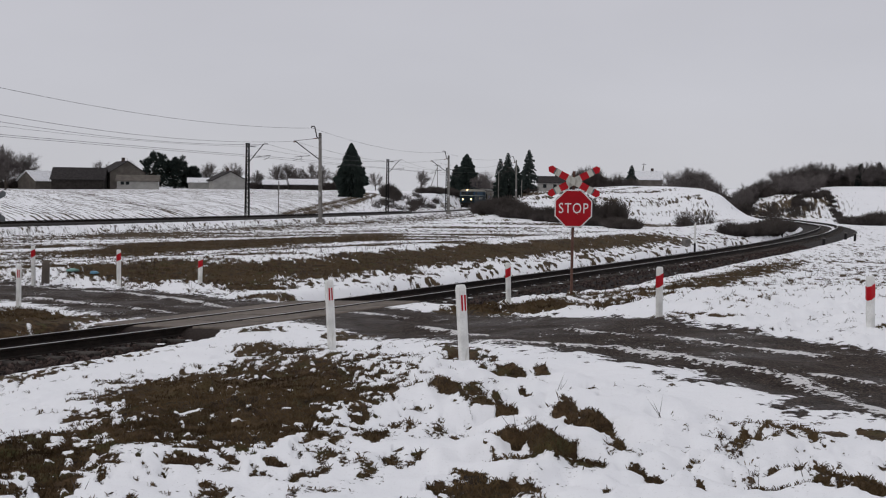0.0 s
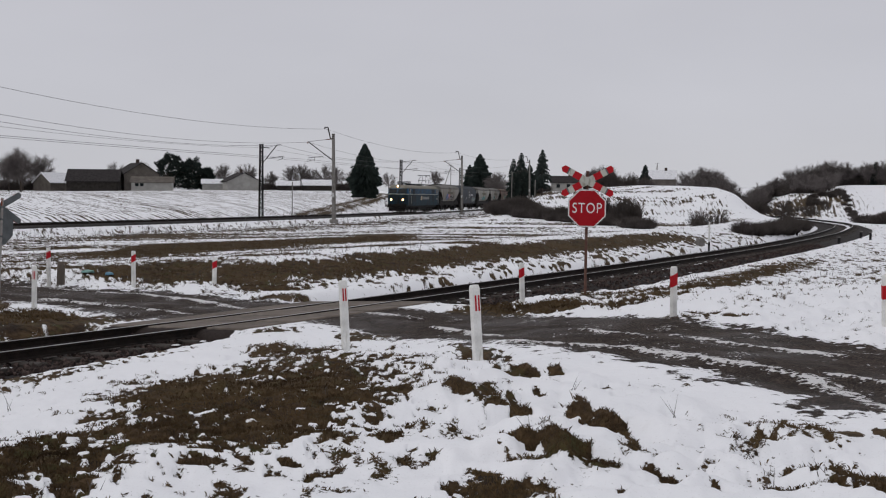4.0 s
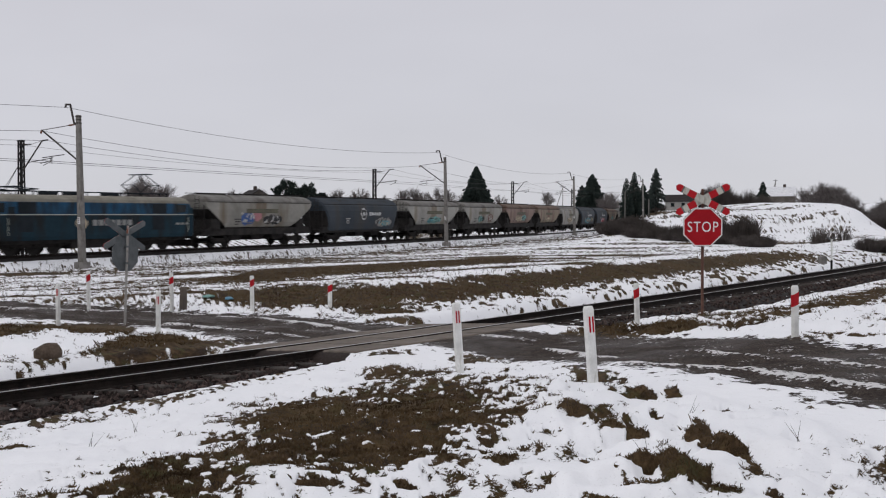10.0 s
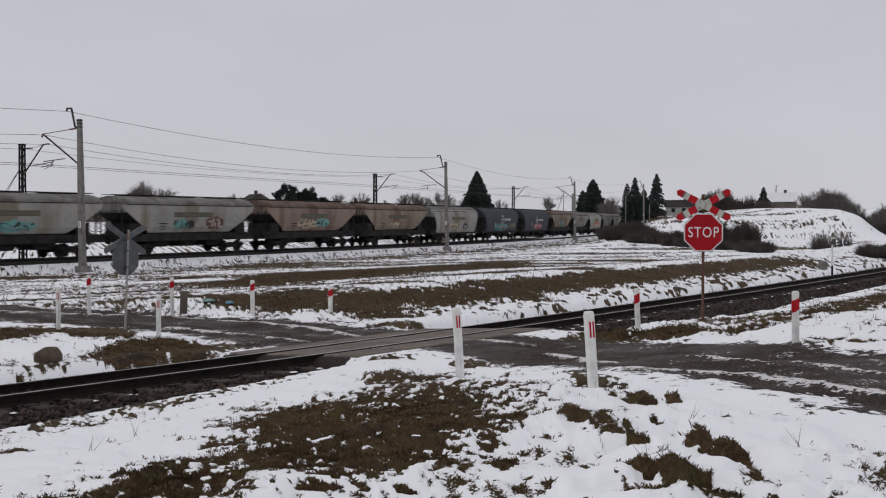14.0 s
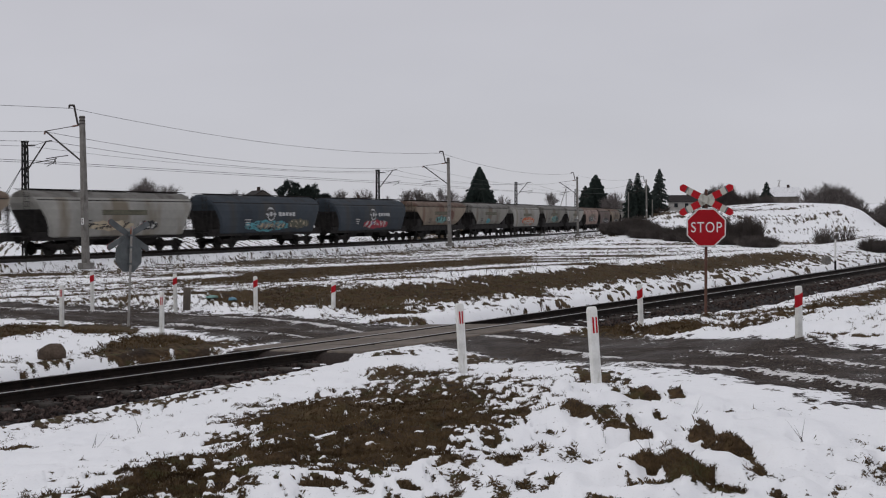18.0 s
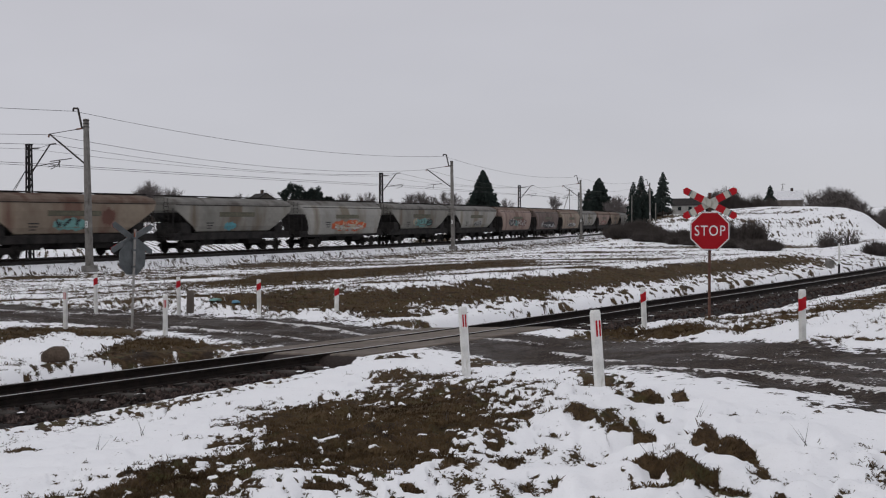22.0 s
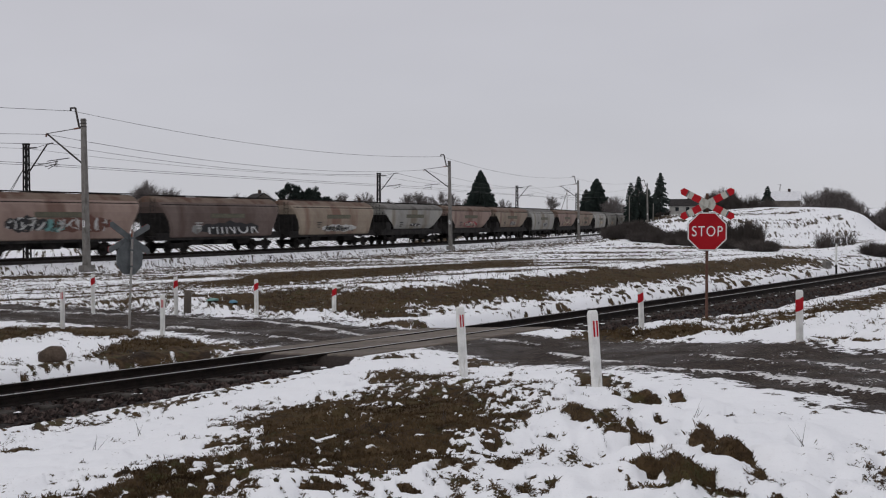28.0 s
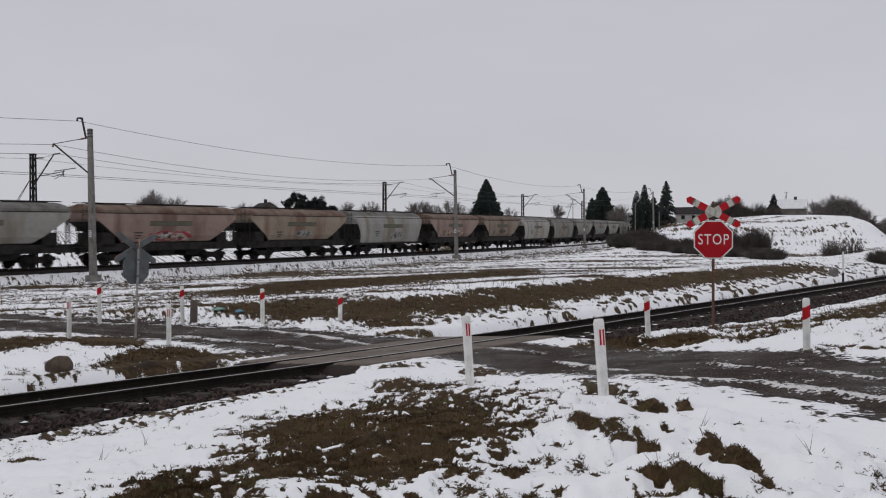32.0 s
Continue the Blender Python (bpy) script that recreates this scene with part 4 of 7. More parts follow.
M["snow_crust"] = surface("snow_crust", (0.66, 0.66, 0.68), (0.84, 0.84, 0.86), 6, 0.8, 0.2)
sleeper_snow(S_CROSS - 24, S_CROSS - 3.3, "sleeper_snow")
sleeper_snow(S_CROSS + 3.0, S_CROSS + 30, "sleeper_snow")
bm = bmesh.new()
rings = []
for s in np.arange(S_CROSS + 5, single_len - 60, 0.5):
    x, y, h = place(SINGLE, s)
    k = fbm(np.array([s * 1.3]), np.array([0.5]), 91, 3)[0]
    a, b = 0.05 + 0.35 * k, 0.66 - 0.25 * (1 - k)
    rings.append([(x + q * math.sin(h), y - q * math.cos(h), SINGLE_Z + 0.057 * q + z) for q, z in ((a, -0.2), (b, -0.2), (b - 0.05, -0.125 - 0.05 * (1 - k)), (a + 0.05, -0.13 - 0.05 * (1 - k)))][::-1])
loft(bm, rings)
part("snow_strip", bm, "snow_crust", single_track, "strip of old snow between the rails")


# ---------- roadside posts ----------
def post(x, y, z, turn, lean, marks, label):
    """White plastic post with red reflectors: a wide band, or two narrow bars."""
    ob = thing("guide_post", label, "guide post", pose(x, y, z, lean[0], lean[1], turn), "guide posts at the crossing")
    bm = bmesh.new()
    prof = [(0.06, 0.0), (0.035, 0.045), (-0.035, 0.045), (-0.06, 0.0), (-0.035, -0.045), (0.035, -0.045)]
    loft(bm, [[(a, b, zz) for a, b in prof] for zz in (-0.25, 0.78)] + [[(a * 0.8, b * 0.8, 0.812) for a, b in prof]])
    part("shaft", bm, "white_paint", ob, "white plastic shaft")
    if marks == "band":
        bm = bmesh.new()
        ring = [(a * 1.06, b * 1.06) for a, b in prof]
        loft(bm, [[(a, b, 0.52 + 0.5 * a) for a, b in ring], [(a, b, 0.70 + 0.5 * a) for a, b in ring]])
        part("red_band", bm, "red_paint", ob, "red reflective band")
    else:
        for k in (-0.017, 0.017):
            bm = bmesh.new()
            box(bm, (0.012 + k, -0.048, 0.62), (0.018, 0.012, 0.17), 0.003)
            part("reflector", bm, "red_paint", ob, "narrow red reflector strip")
        bm = bmesh.new()
        box(bm, (0.012, -0.046, 0.62), (0.018, 0.008, 0.17), 0.002)
        part("reflector_back", bm, "sign_white", ob)
    return ob


POSTS = [  # x, y, base height, turn, lean, kind
    (1.65, 11.66, 0.74, 8, (0, -3.6), "bars"), (0.29, 14.99, 0.53, 4, (0, -3.0), "bars"), (4.16, 22.81, 0.30, 10, (0, -2), "band"), (5.30, 16.22, 0.65, 14, (0, -0.5), "band"),
    (7.34, 13.64, 0.71, 22, (0, -2.5), "band"), (-2.92, 29.69, 0.01, -5, (0, 1), "band"), (-5.02, 29.69, 0.17, -8, (0, 0), "band"), (-9.62, 30.26, 0.31, -10, (0, 0), "band"),
    (-7.33, 30.26, 0.22, -10, (0, -0.5), "band"), (-9.07, 26.22, 0.18, -16, (0, 0.5), "bars"), (-6.17, 24.20, 0.12, -12, (0, 1), "bars")]
for px, py, pz, turn, lean, kind in POSTS:
    post(px, py, pz, turn, lean, kind, "white plastic guide post with a red band on the verge" if kind == "band" else "white plastic guide post with narrow red reflector bars on the verge")

# short grey stone marker beside one of the posts
stub = thing("marker_stone", "short weathered concrete marker beside a guide post", "marker stone", pose(-6.98, 30.1, 0.2, 0, 2, 10))
bm = bmesh.new()
loft(bm, [[(a * k, b * k, z) for a, b in ((0.1, 0.08), (-0.1, 0.08), (-0.1, -0.08), (0.1, -0.08))] for z, k in ((-0.15, 1.0), (0.38, 0.95), (0.47, 0.7))])
part("shaft", bm, "slab", stub, "weathered pinkish grey concrete")


# ---------- crossing signs ----------
def octagon(r, z0=0.0):
    return [(r * math.cos(radians(22.5 + 45 * k)), z0 + r * math.sin(radians(22.5 + 45 * k))) for k in range(8)]


def flat_text(body, size, material, parent, m, name):
    cu = bpy.data.curves.new(name, "FONT")
    cu.body, cu.size, cu.align_x, cu.align_y, cu.extrude = body, size, "CENTER", "CENTER", 0.001
    cu.space_character, cu.offset = 1.14, 0.0
    tmp = bpy.data.objects.new(name, cu)
    scene.collection.objects.link(tmp)
    me = bpy.data.meshes.new_from_object(tmp.evaluated_get(bpy.context.evaluated_depsgraph_get()))
    bpy.data.objects.remove(tmp)
    me.name = name
    me.materials.clear()
    me.materials.append(M[material])
    ob = new(name, me)
    ob.parent = parent
    ob.matrix_local = m
    return ob


def crossing_sign(m, pole_mat, sign_z, cross_z, width, label, pole_label, reach=0.62):
    """Saltire and octagonal stop plate on one pole; it faces -y."""
    s = thing("crossing_sign", label, "road sign", m, "crossing signs")
    bm = bmesh.new()
    rod(bm, (0, 0, -0.3), (0, 0, cross_z + 0.22), 0.03, n=12)
    pole = part("pole", bm, pole_mat, s, pole_label)
    for z in (sign_z - 0.2, sign_z + 0.2, cross_z):
        bm = bmesh.new()
        box(bm, (0, -0.02, z), (0.1, 0.1, 0.05), 0.006)
        part("bracket", bm, "sign_back", s)
    r = width / 2 / math.cos(radians(22.5))
    bm = bmesh.new()
    prism(bm, octagon(r, sign_z), -0.075, -0.062)
    plate = part("stop_plate", bm, "sign_back", s, "octagonal grey metal back")
    bm = bmesh.new()
    prism(bm, octagon(r * 0.99, sign_z), -0.081, -0.075)
    part("border", bm, "sign_white", plate, "white reflective border")
    bm = bmesh.new()
    prism(bm, octagon(r * 0.93, sign_z), -0.087, -0.081)
    part("face", bm, "sign_red", plate, "red reflective face")
    flat_text("STOP", 0.27, "sign_white", plate, Matrix.Translation((0, -0.089, sign_z - 0.005)) @ Matrix.Rotation(radians(90), 4, "X") @ Matrix.Diagonal((0.9, 1.14, 1, 1)), "lettering")
    # the two crossed boards, red ended
    for k, tilt in ((0, 28), (1, -28)):
        turn = Matrix.Translation((0, -0.09 - 0.02 * k, cross_z)) @ Matrix.Rotation(radians(-tilt), 4, "Y")
        arm = bmesh.new()
        L, w = reach, 0.072
        prism(arm, [(-L, 0), (-L + 0.05, w), (L - 0.05, w), (L, 0), (L - 0.05, -w), (-L + 0.05, -w)], 0, 0.016, turn)
        ob = part("saltire_arm", arm, "sign_back", s, "grey metal saltire board")
        bm = bmesh.new()
        for a, b in ((-0.44, -0.20), (0.20, 0.44)):
            prism(bm, [(a, w), (b, w), (b, -w), (a, -w)][::-1], -0.004, 0.0, turn)
        prism(bm, [(-0.20, w), (0.20, w), (0.20, -w), (-0.20, -w)][::-1], -0.004, 0.0, turn)
        part("pale_field", bm, "sign_cream", ob, "weathered cream reflective field")
        for a, b in ((-0.33, -0.16), (0.16, 0.33)):
            bm = bmesh.new()
            prism(bm, [(a, w), (b, w), (b, -w), (a, -w)][::-1], -0.007, -0.004, turn)
            part("red_field", bm, "red_paint", ob, "red reflective field")
        for sg in (-1, 1):
            bm = bmesh.new()
            prism(bm, [(sg * 0.47, w), (sg * (L - 0.05), w), (sg * L, 0), (sg * (L - 0.05), -w), (sg * 0.47, -w)][::-sg], -0.007, 0.0, turn)
            part("red_tip", bm, "red_paint", ob, "red reflective tip")
    return s


sx, sy = 5.54, 22.93
crossing_sign(Matrix.Translation((sx, sy, 0.27)) @ Euler((0, radians(0.3), radians(-11))).to_matrix().to_4x4(), "rust_steel", 2.0, 2.575, 0.80,
              "red stop sign and striped saltire on a thin rusty pole", "thin rusty steel pole")
crossing_sign(Matrix.Translation((-7.59, 26.6, -0.03)) @ Euler((0, radians(-3.5), radians(237))).to_matrix().to_4x4(), "grey_pole", 1.70, 2.19, 0.80,
              "grey metal backs of stop sign and saltire, leaning pole", "leaning pole with flaking paint", 0.72)


# ---------- overhead line ----------
def concrete_mast(x, y, z, turn, label, height=9.6):
    m = thing("catenary_mast", label, "railway mast", pose(x, y, z, 0, -0.6, turn), "masts of the overhead line")
    bm = bmesh.new()
    loft(bm, [[(a * k, b * k, zz) for a, b in ((0.17, 0.2), (-0.17, 0.2), (-0.17, -0.2), (0.17, -0.2))] for zz, k in ((-0.6, 1.0), (height * 0.5, 0.85), (height, 0.65))])
    part("shaft", bm, "concrete", m, "tapered grey concrete shaft")
    bm = bmesh.new()
    box(bm, (0, 0, 0.1), (0.75, 0.75, 0.6), 0.06)
    part("footing", bm, "concrete", m)
    # slanted head that carries the upper wire, bent over to the track
    bm = bmesh.new()
    for p, q in (((0, 0, height - 0.75), (-0.36, 0, height - 0.45)), ((-0.36, 0, height - 0.45), (-0.62, 0, height + 0.70)), ((-0.62, 0, height + 0.70), (-0.98, 0, height + 0.72))):
        rod(bm, p, q, 0.065, n=6)
    for z in (height - 0.1, height - 0.3, height - 0.5):
        box(bm, (0, 0, z), (0.27, 0.31, 0.06), 0.01)
    rod(bm, (-0.98, 0, height + 0.72), (-1.0, 0, height + 0.52), 0.06, n=6)
    part("head_bracket", bm, "cantilever", m, "dark steel head bracket")
    bm = bmesh.new()
    rod(bm, (-0.1, 0, height - 2.85), (-2.95, 0, height - 0.80), 0.055, n=6)
    rod(bm, (-0.05, 0, height - 0.55), (-2.95, 0, height - 0.80), 0.025, n=5)
    rod(bm, (-0.12, 0, height - 2.95), (-0.12, 0, height - 0.5), 0.02, n=5)
    part("cantilever", bm, "cantilever", m, "dark steel cantilever")
    bm = bmesh.new()
    rod(bm, (-0.35, 0, height - 0.57), (-0.75, 0, height - 0.61), 0.06, n=6)
    part("insulator", bm, "insulator", m)
    bm = bmesh.new()
    rod(bm, (-2.95, 0, height - 0.80), (-3.05, 0, height - 1.0), 0.06, n=6)
    part("insulator", bm, "insulator", m)
    bm = bmesh.new()
    rod(bm, (-1.2, 0, height - 2.42), (-2.95, 0, height - 2.55), 0.03, n=5)
    rod(bm, (-2.2, 0, height - 2.5), (-2.2, 0, height - 2.95), 0.025, n=5)
    rod(bm, (-2.2, 0, height - 2.75), (-3.15, 0, height - 2.9), 0.025, n=5)
    part("steady_arm", bm, "cantilever", m)
    bm = bmesh.new()
    box(bm, (0.0, -0.2, 3.0), (0.2, 0.03, 0.42), 0.01)
    plate = part("number_plate", bm, "sign_white", m, "small white plate with dark bars")
    for k in (-0.1, 0.02, 0.13):
        bm = bmesh.new()
        box(bm, (0, -0.219, 3.0 + k), (0.1, 0.006, 0.06))
        part("bar", bm, "wire", plate)
    return m


def lattice_mast(x, y, z, turn, label, height=8.1):
    m = thing("lattice_mast", label, "railway mast", pose(x, y, z, 0, 0.4, turn), "masts of the overhead line")
    for lx, ly in ((0.2, 0.14), (-0.2, 0.14), (-0.2, -0.14), (0.2, -0.14)):
        bm = bmesh.new()
        k = 0.7
        rod(bm, (lx, ly, -0.4), (lx * k, ly * k, height), 0.06, n=4)
        part("leg", bm, "dark_lattice", m)
    bm = bmesh.new()
    n = 16
    for i in range(n):
        z0, z1 = height * i / n, height * (i + 1) / n
        k0, k1 = 1 - 0.3 * i / n, 1 - 0.3 * (i + 1) / n
        s = 1 if i % 2 else -1
        for ly in (0.14, -0.14):
            rod(bm, (s * 0.2 * k0, ly * k0, z0), (-s * 0.2 * k1, ly * k1, z1), 0.028, n=4)
        for lx in (0.2, -0.2):
            rod(bm, (lx * k0, s * 0.14 * k0, z0), (lx * k1, -s * 0.14 * k1, z1), 0.02, n=4)
    part("bracing", bm, "dark_lattice", m, "riveted zigzag bracing")
    bm = bmesh.new()
    box(bm, (0, 0, height + 0.06), (0.42, 0.34, 0.12), 0.02)
    part("cap", bm, "dark_lattice", m)
    bm = bmesh.new()
    rod(bm, (0.1, 0, height - 2.0), (1.85, 0, height + 0.02), 0.05, n=6)
    rod(bm, (1.85, 0, height + 0.02), (2.35, 0, height + 0.06), 0.05, n=6)
    rod(bm, (0.1, 0, height - 0.2), (0.9, 0, height - 0.2), 0.05, n=5)
    rod(bm, (0.9, 0, height - 0.2), (1.75, 0, height), 0.015, n=5)
    part("cantilever", bm, "cantilever", m, "dark steel cantilever")
    bm = bmesh.new()
    rod(bm, (0.65, 0, height - 1.42), (2.75, 0, height - 1.15), 0.03, n=5)
    rod(bm, (2.55, 0, height - 1.18), (2.55, 0, height - 1.45), 0.025, n=5)
    rod(bm, (2.55, 0, height - 1.4), (1.9, 0, height - 1.65), 0.025, n=5)
    part("steady_arm", bm, "cantilever", m)
    return m


NEAR_MASTS = [(-56.5, 9.5), (-22.3, 69.0), (1.0, 119.0), (22.3, 178.0), (44.0, 234.0)]
FAR_MASTS = [(-60.0, 19.0), (-28.3, 75.0), (-6.9, 121.0), (11.55, 168.0), (26.1, 212.0)]
for mx, my in NEAR_MASTS:
    concrete_mast(mx, my, ground_at(mx, my), -23, "tapered concrete overhead line mast with a dark cantilever")
for mx, my in FAR_MASTS:
    lattice_mast(mx, my, ground_at(mx, my), -23, "black lattice overhead line mast with a bent cantilever")


def wire(name, pts, sag, r, label, droppers=None):
    """A sagging wire over its supports, as one tube."""
    bm = bmesh.new()
    for a, b in zip(pts, pts[1:]):
        a, b = Vector(a), Vector(b)
        n = 14
        chain = []
        for i in range(n + 1):
            t = i / n
            chain.append(a.lerp(b, t) + Vector((0, 0, -4 * sag * t * (1 - t))))
        for p, q in zip(chain, chain[1:]):
            rod(bm, p, q, r, n=4, cap=False)
    ob = part(name, bm, "wire", None, "")
    return tagged(ob, label, "overhead wire", "overhead wires")


def mast_point(base, dx, dz):
    c, s = math.cos(radians(-23)), math.sin(radians(-23))
    return (base[0] + dx * c, base[1] + dx * s, ground_at(*base) + dz)


W = 0.013
wire("feeder_wire", [mast_point(b, -1.0, 10.12) for b in NEAR_MASTS], 0.9, W, "thin dark feeder wire over the mast heads")
wire("catenary_wire", [mast_point(b, -3.0, 8.72) for b in NEAR_MASTS], 1.0, W, "sagging dark catenary wire")
wire("contact_wire", [mast_point(b, -3.15, 6.85) for b in NEAR_MASTS], 0.05, W * 1.1, "taut dark contact wire over the track")
wire("catenary_wire", [mast_point(b, 2.35, 8.1) for b in FAR_MASTS], 0.8, W, "sagging dark catenary wire")
wire("contact_wire", [mast_point(b, 2.5, 6.6) for b in FAR_MASTS], 0.05, W, "taut dark contact wire over the track")
wire("earth_wire", [mast_point(b, 0.3, 7.85) for b in FAR_MASTS], 0.5, W * 0.8, "thin dark wire between the lattice masts")
guy = bmesh.new()
g0 = mast_point(FAR_MASTS[1], -0.1, 6.6)
for k in (0, 0.5):
    rod(guy, g0, (g0[0] - 3.4 - k, g0[1] - 0.3, 0.2), 0.02, n=4)
tagged(part("guy_wires", guy, "wire", None), "pair of thin guy wires bracing a lattice mast", "guy wire")


# ---------- the train ----------
def rounded(hw, hl, z, corner=0.25, n=4):
    """A ring in plan with rounded corners: half width hw (y), half length hl (x)."""
    pts = []
    c = min(corner, hw * 0.8, hl * 0.8)
    for k, (sx_, sy_) in enumerate(((1, 1), (-1, 1), (-1, -1), (1, -1))):
        for i in range(n):
            a = radians(90 * k + 90 * i / (n - 1))
            pts.append((sx_ * (hl - c) + c * math.cos(a), sy_ * (hw - c) + c * math.sin(a), z))
    return pts


def bogie_parts(parent, x, axles, wheel_r, half, frame_z=0.62):
    """One bogie with side frames, springs, axle boxes and wheelsets, under a vehicle."""
    bm = bmesh.new()
    for sy_ in (-1, 1):
        prism(bm, [(x - half, frame_z - 0.05), (x - half + 0.25, frame_z + 0.14), (x + half - 0.25, frame_z + 0.14), (x + half, frame_z - 0.05), (x + half - 0.3, frame_z - 0.16),
                   (x + 0.4, frame_z - 0.28), (x - 0.4, frame_z - 0.28), (x - half + 0.3, frame_z - 0.16)][::-1], sy_ * 1.02 - 0.05, sy_ * 1.02 + 0.05)
    box(bm, (x, 0, frame_z), (0.5, 2.0, 0.22), 0.02)
    bogie = part("bogie", bm, "bogie", parent, "dirty black steel bogie")
    for ax in axles:
        bm = bmesh.new()
        for sy_ in (-1, 1):
            rod(bm, (ax, sy_ * 0.70, wheel_r), (ax, sy_ * 0.83, wheel_r), wheel_r, n=20)
            rod(bm, (ax, sy_ * 0.83, wheel_r), (ax, sy_ * 0.86, wheel_r), wheel_r * 0.55, wheel_r * 0.4, n=14)
        rod(bm, (ax, -0.72, wheel_r), (ax, 0.72, wheel_r), 0.08, n=8)
        part("wheelset", bm, "wheel_rim", bogie, "worn steel wheelset")
        for sy_ in (-1, 1):
            bm = bmesh.new()
            box(bm, (ax, sy_ * 1.08, wheel_r), (0.3, 0.2, 0.3), 0.04)
            rod(bm, (ax - 0.25, sy_ * 1.08, wheel_r + 0.02), (ax - 0.25, sy_ * 1.08, frame_z + 0.1), 0.07, n=8)
            rod(bm, (ax + 0.25, sy_ * 1.08, wheel_r + 0.02), (ax + 0.25, sy_ * 1.08, frame_z + 0.1), 0.07, n=8)
            part("axle_box", bm, "bogie", bogie)


def buffer_parts(parent, x, face):
    for sy_ in (-0.875, 0.875):
        bm = bmesh.new()
        rod(bm, (x, sy_, 1.05), (x + face * 0.35, sy_, 1.05), 0.1, n=10)
        rod(bm, (x + face * 0.35, sy_, 1.05), (x + face * 0.60, sy_, 1.05), 0.075, n=10)
        rod(bm, (x + face * 0.58, sy_, 1.05), (x + face * 0.62, sy_, 1.05), 0.24, n=16)
        part("buffer", bm, "bogie", parent, "round black buffer")


LENGTH = {"hopper": 17.24, "round": 17.24, "long": 18.3}  # over the buffers
WAGON_PAINT = {
    "grey": ((0.20, 0.195, 0.175), (0.30, 0.29, 0.26), (0.15, 0.12, 0.09)),
    "pale": ((0.27, 0.265, 0.245), (0.38, 0.37, 0.34), (0.2, 0.17, 0.13)),
    "slate": ((0.030, 0.038, 0.048), (0.050, 0.061, 0.074), (0.05, 0.05, 0.05)),
    "tan": ((0.22, 0.175, 0.135), (0.31, 0.26, 0.20), (0.17, 0.10, 0.075)),
    "pink": ((0.24, 0.17, 0.145), (0.33, 0.25, 0.21), (0.16, 0.10, 0.08)),
    "brown": ((0.11, 0.08, 0.07), (0.17, 0.13, 0.115), (0.09, 0.06, 0.05)),
    "lime": ((0.30, 0.36, 0.16), (0.42, 0.46, 0.25), (0.2, 0.2, 0.12)),
}
for key, (c1, c2, c3) in WAGON_PAINT.items():
    M["wagon_" + key] = surface("wagon_" + key, c1, c2, 0.35, 0.6, 0.04, fine=9, dirt=c3, dirt_amount=0.62, spread=0.10)
M["roof_grey"] = surface("roof_grey", (0.13, 0.125, 0.115), (0.22, 0.21, 0.195), 0.5, 0.7, 0.05, fine=9, dirt=(0.09, 0.08, 0.07), dirt_amount=0.6, spread=0.12)
M["roof_rust"] = surface("roof_rust", (0.12, 0.085, 0.065), (0.20, 0.15, 0.12), 0.5, 0.75, 0.05, fine=9, dirt=(0.10, 0.055, 0.04), dirt_amount=0.7, spread=0.15)
M["roof_slate"] = surface("roof_slate", (0.026, 0.033, 0.042), (0.045, 0.055, 0.067), 0.5, 0.7, 0.05, fine=9, dirt=(0.03, 0.03, 0.032), dirt_amount=0.6)
ROOF_OF = {"grey": "roof_grey", "pale": "roof_grey", "slate": "roof_slate", "tan": "roof_rust", "pink": "roof_rust", "brown": "roof_rust", "lime": "roof_grey"}
SPRAY = {"cyan": (0.10, 0.33, 0.38), "teal": (0.16, 0.36, 0.34), "red": (0.36, 0.03, 0.05), "orange": (0.52, 0.10, 0.03), "blue": (0.05, 0.11, 0.32), "pinkish": (0.50, 0.22, 0.24),
         "white": (0.55, 0.55, 0.53), "black": (0.02, 0.02, 0.022), "green": (0.14, 0.30, 0.16), "cream": (0.50, 0.42, 0.30), "olive": (0.10, 0.098, 0.068), "grey": (0.28, 0.28, 0.27)}
for key, c in SPRAY.items():
    M["spray_" + key] = surface("spray_" + key, tuple(v * 0.7 + 0.02 for v in c), tuple(v * 0.95 + 0.02 for v in c), 1.2, 0.7, 0.0, fine=5, dirt=(0.12, 0.10, 0.085), dirt_amount=0.45)

HOPPER = [(1.56, 0.95, 4.6), (1.62, 1.12, 4.7), (2.0, 1.32, 5.35), (2.6, 1.41, 6.4), (3.05, 1.45, 7.15), (3.2, 1.45, 7.42), (3.62, 1.44, 7.58), (3.82, 1.36, 7.62), (4.02, 1.10, 7.55), (4.16, 0.72, 7.45), (4.24, 0.30, 7.40)]
ROUND = [(1.12, 1.15, 6.35), (1.22, 1.28, 6.5), (1.8, 1.43, 6.62), (2.4, 1.49, 6.85), (3.0, 1.47, 7.25), (3.45, 1.36, 7.5), (3.8, 1.12, 7.6), (4.05, 0.80, 7.62), (4.18, 0.5, 7.6), (4.25, 0.25, 7.55)]


def side_y(kind, z):
    rows = HOPPER if kind == "hopper" else ROUND
    return float(np.interp(z, [r[0] for r in rows], [r[1] for r in rows]))


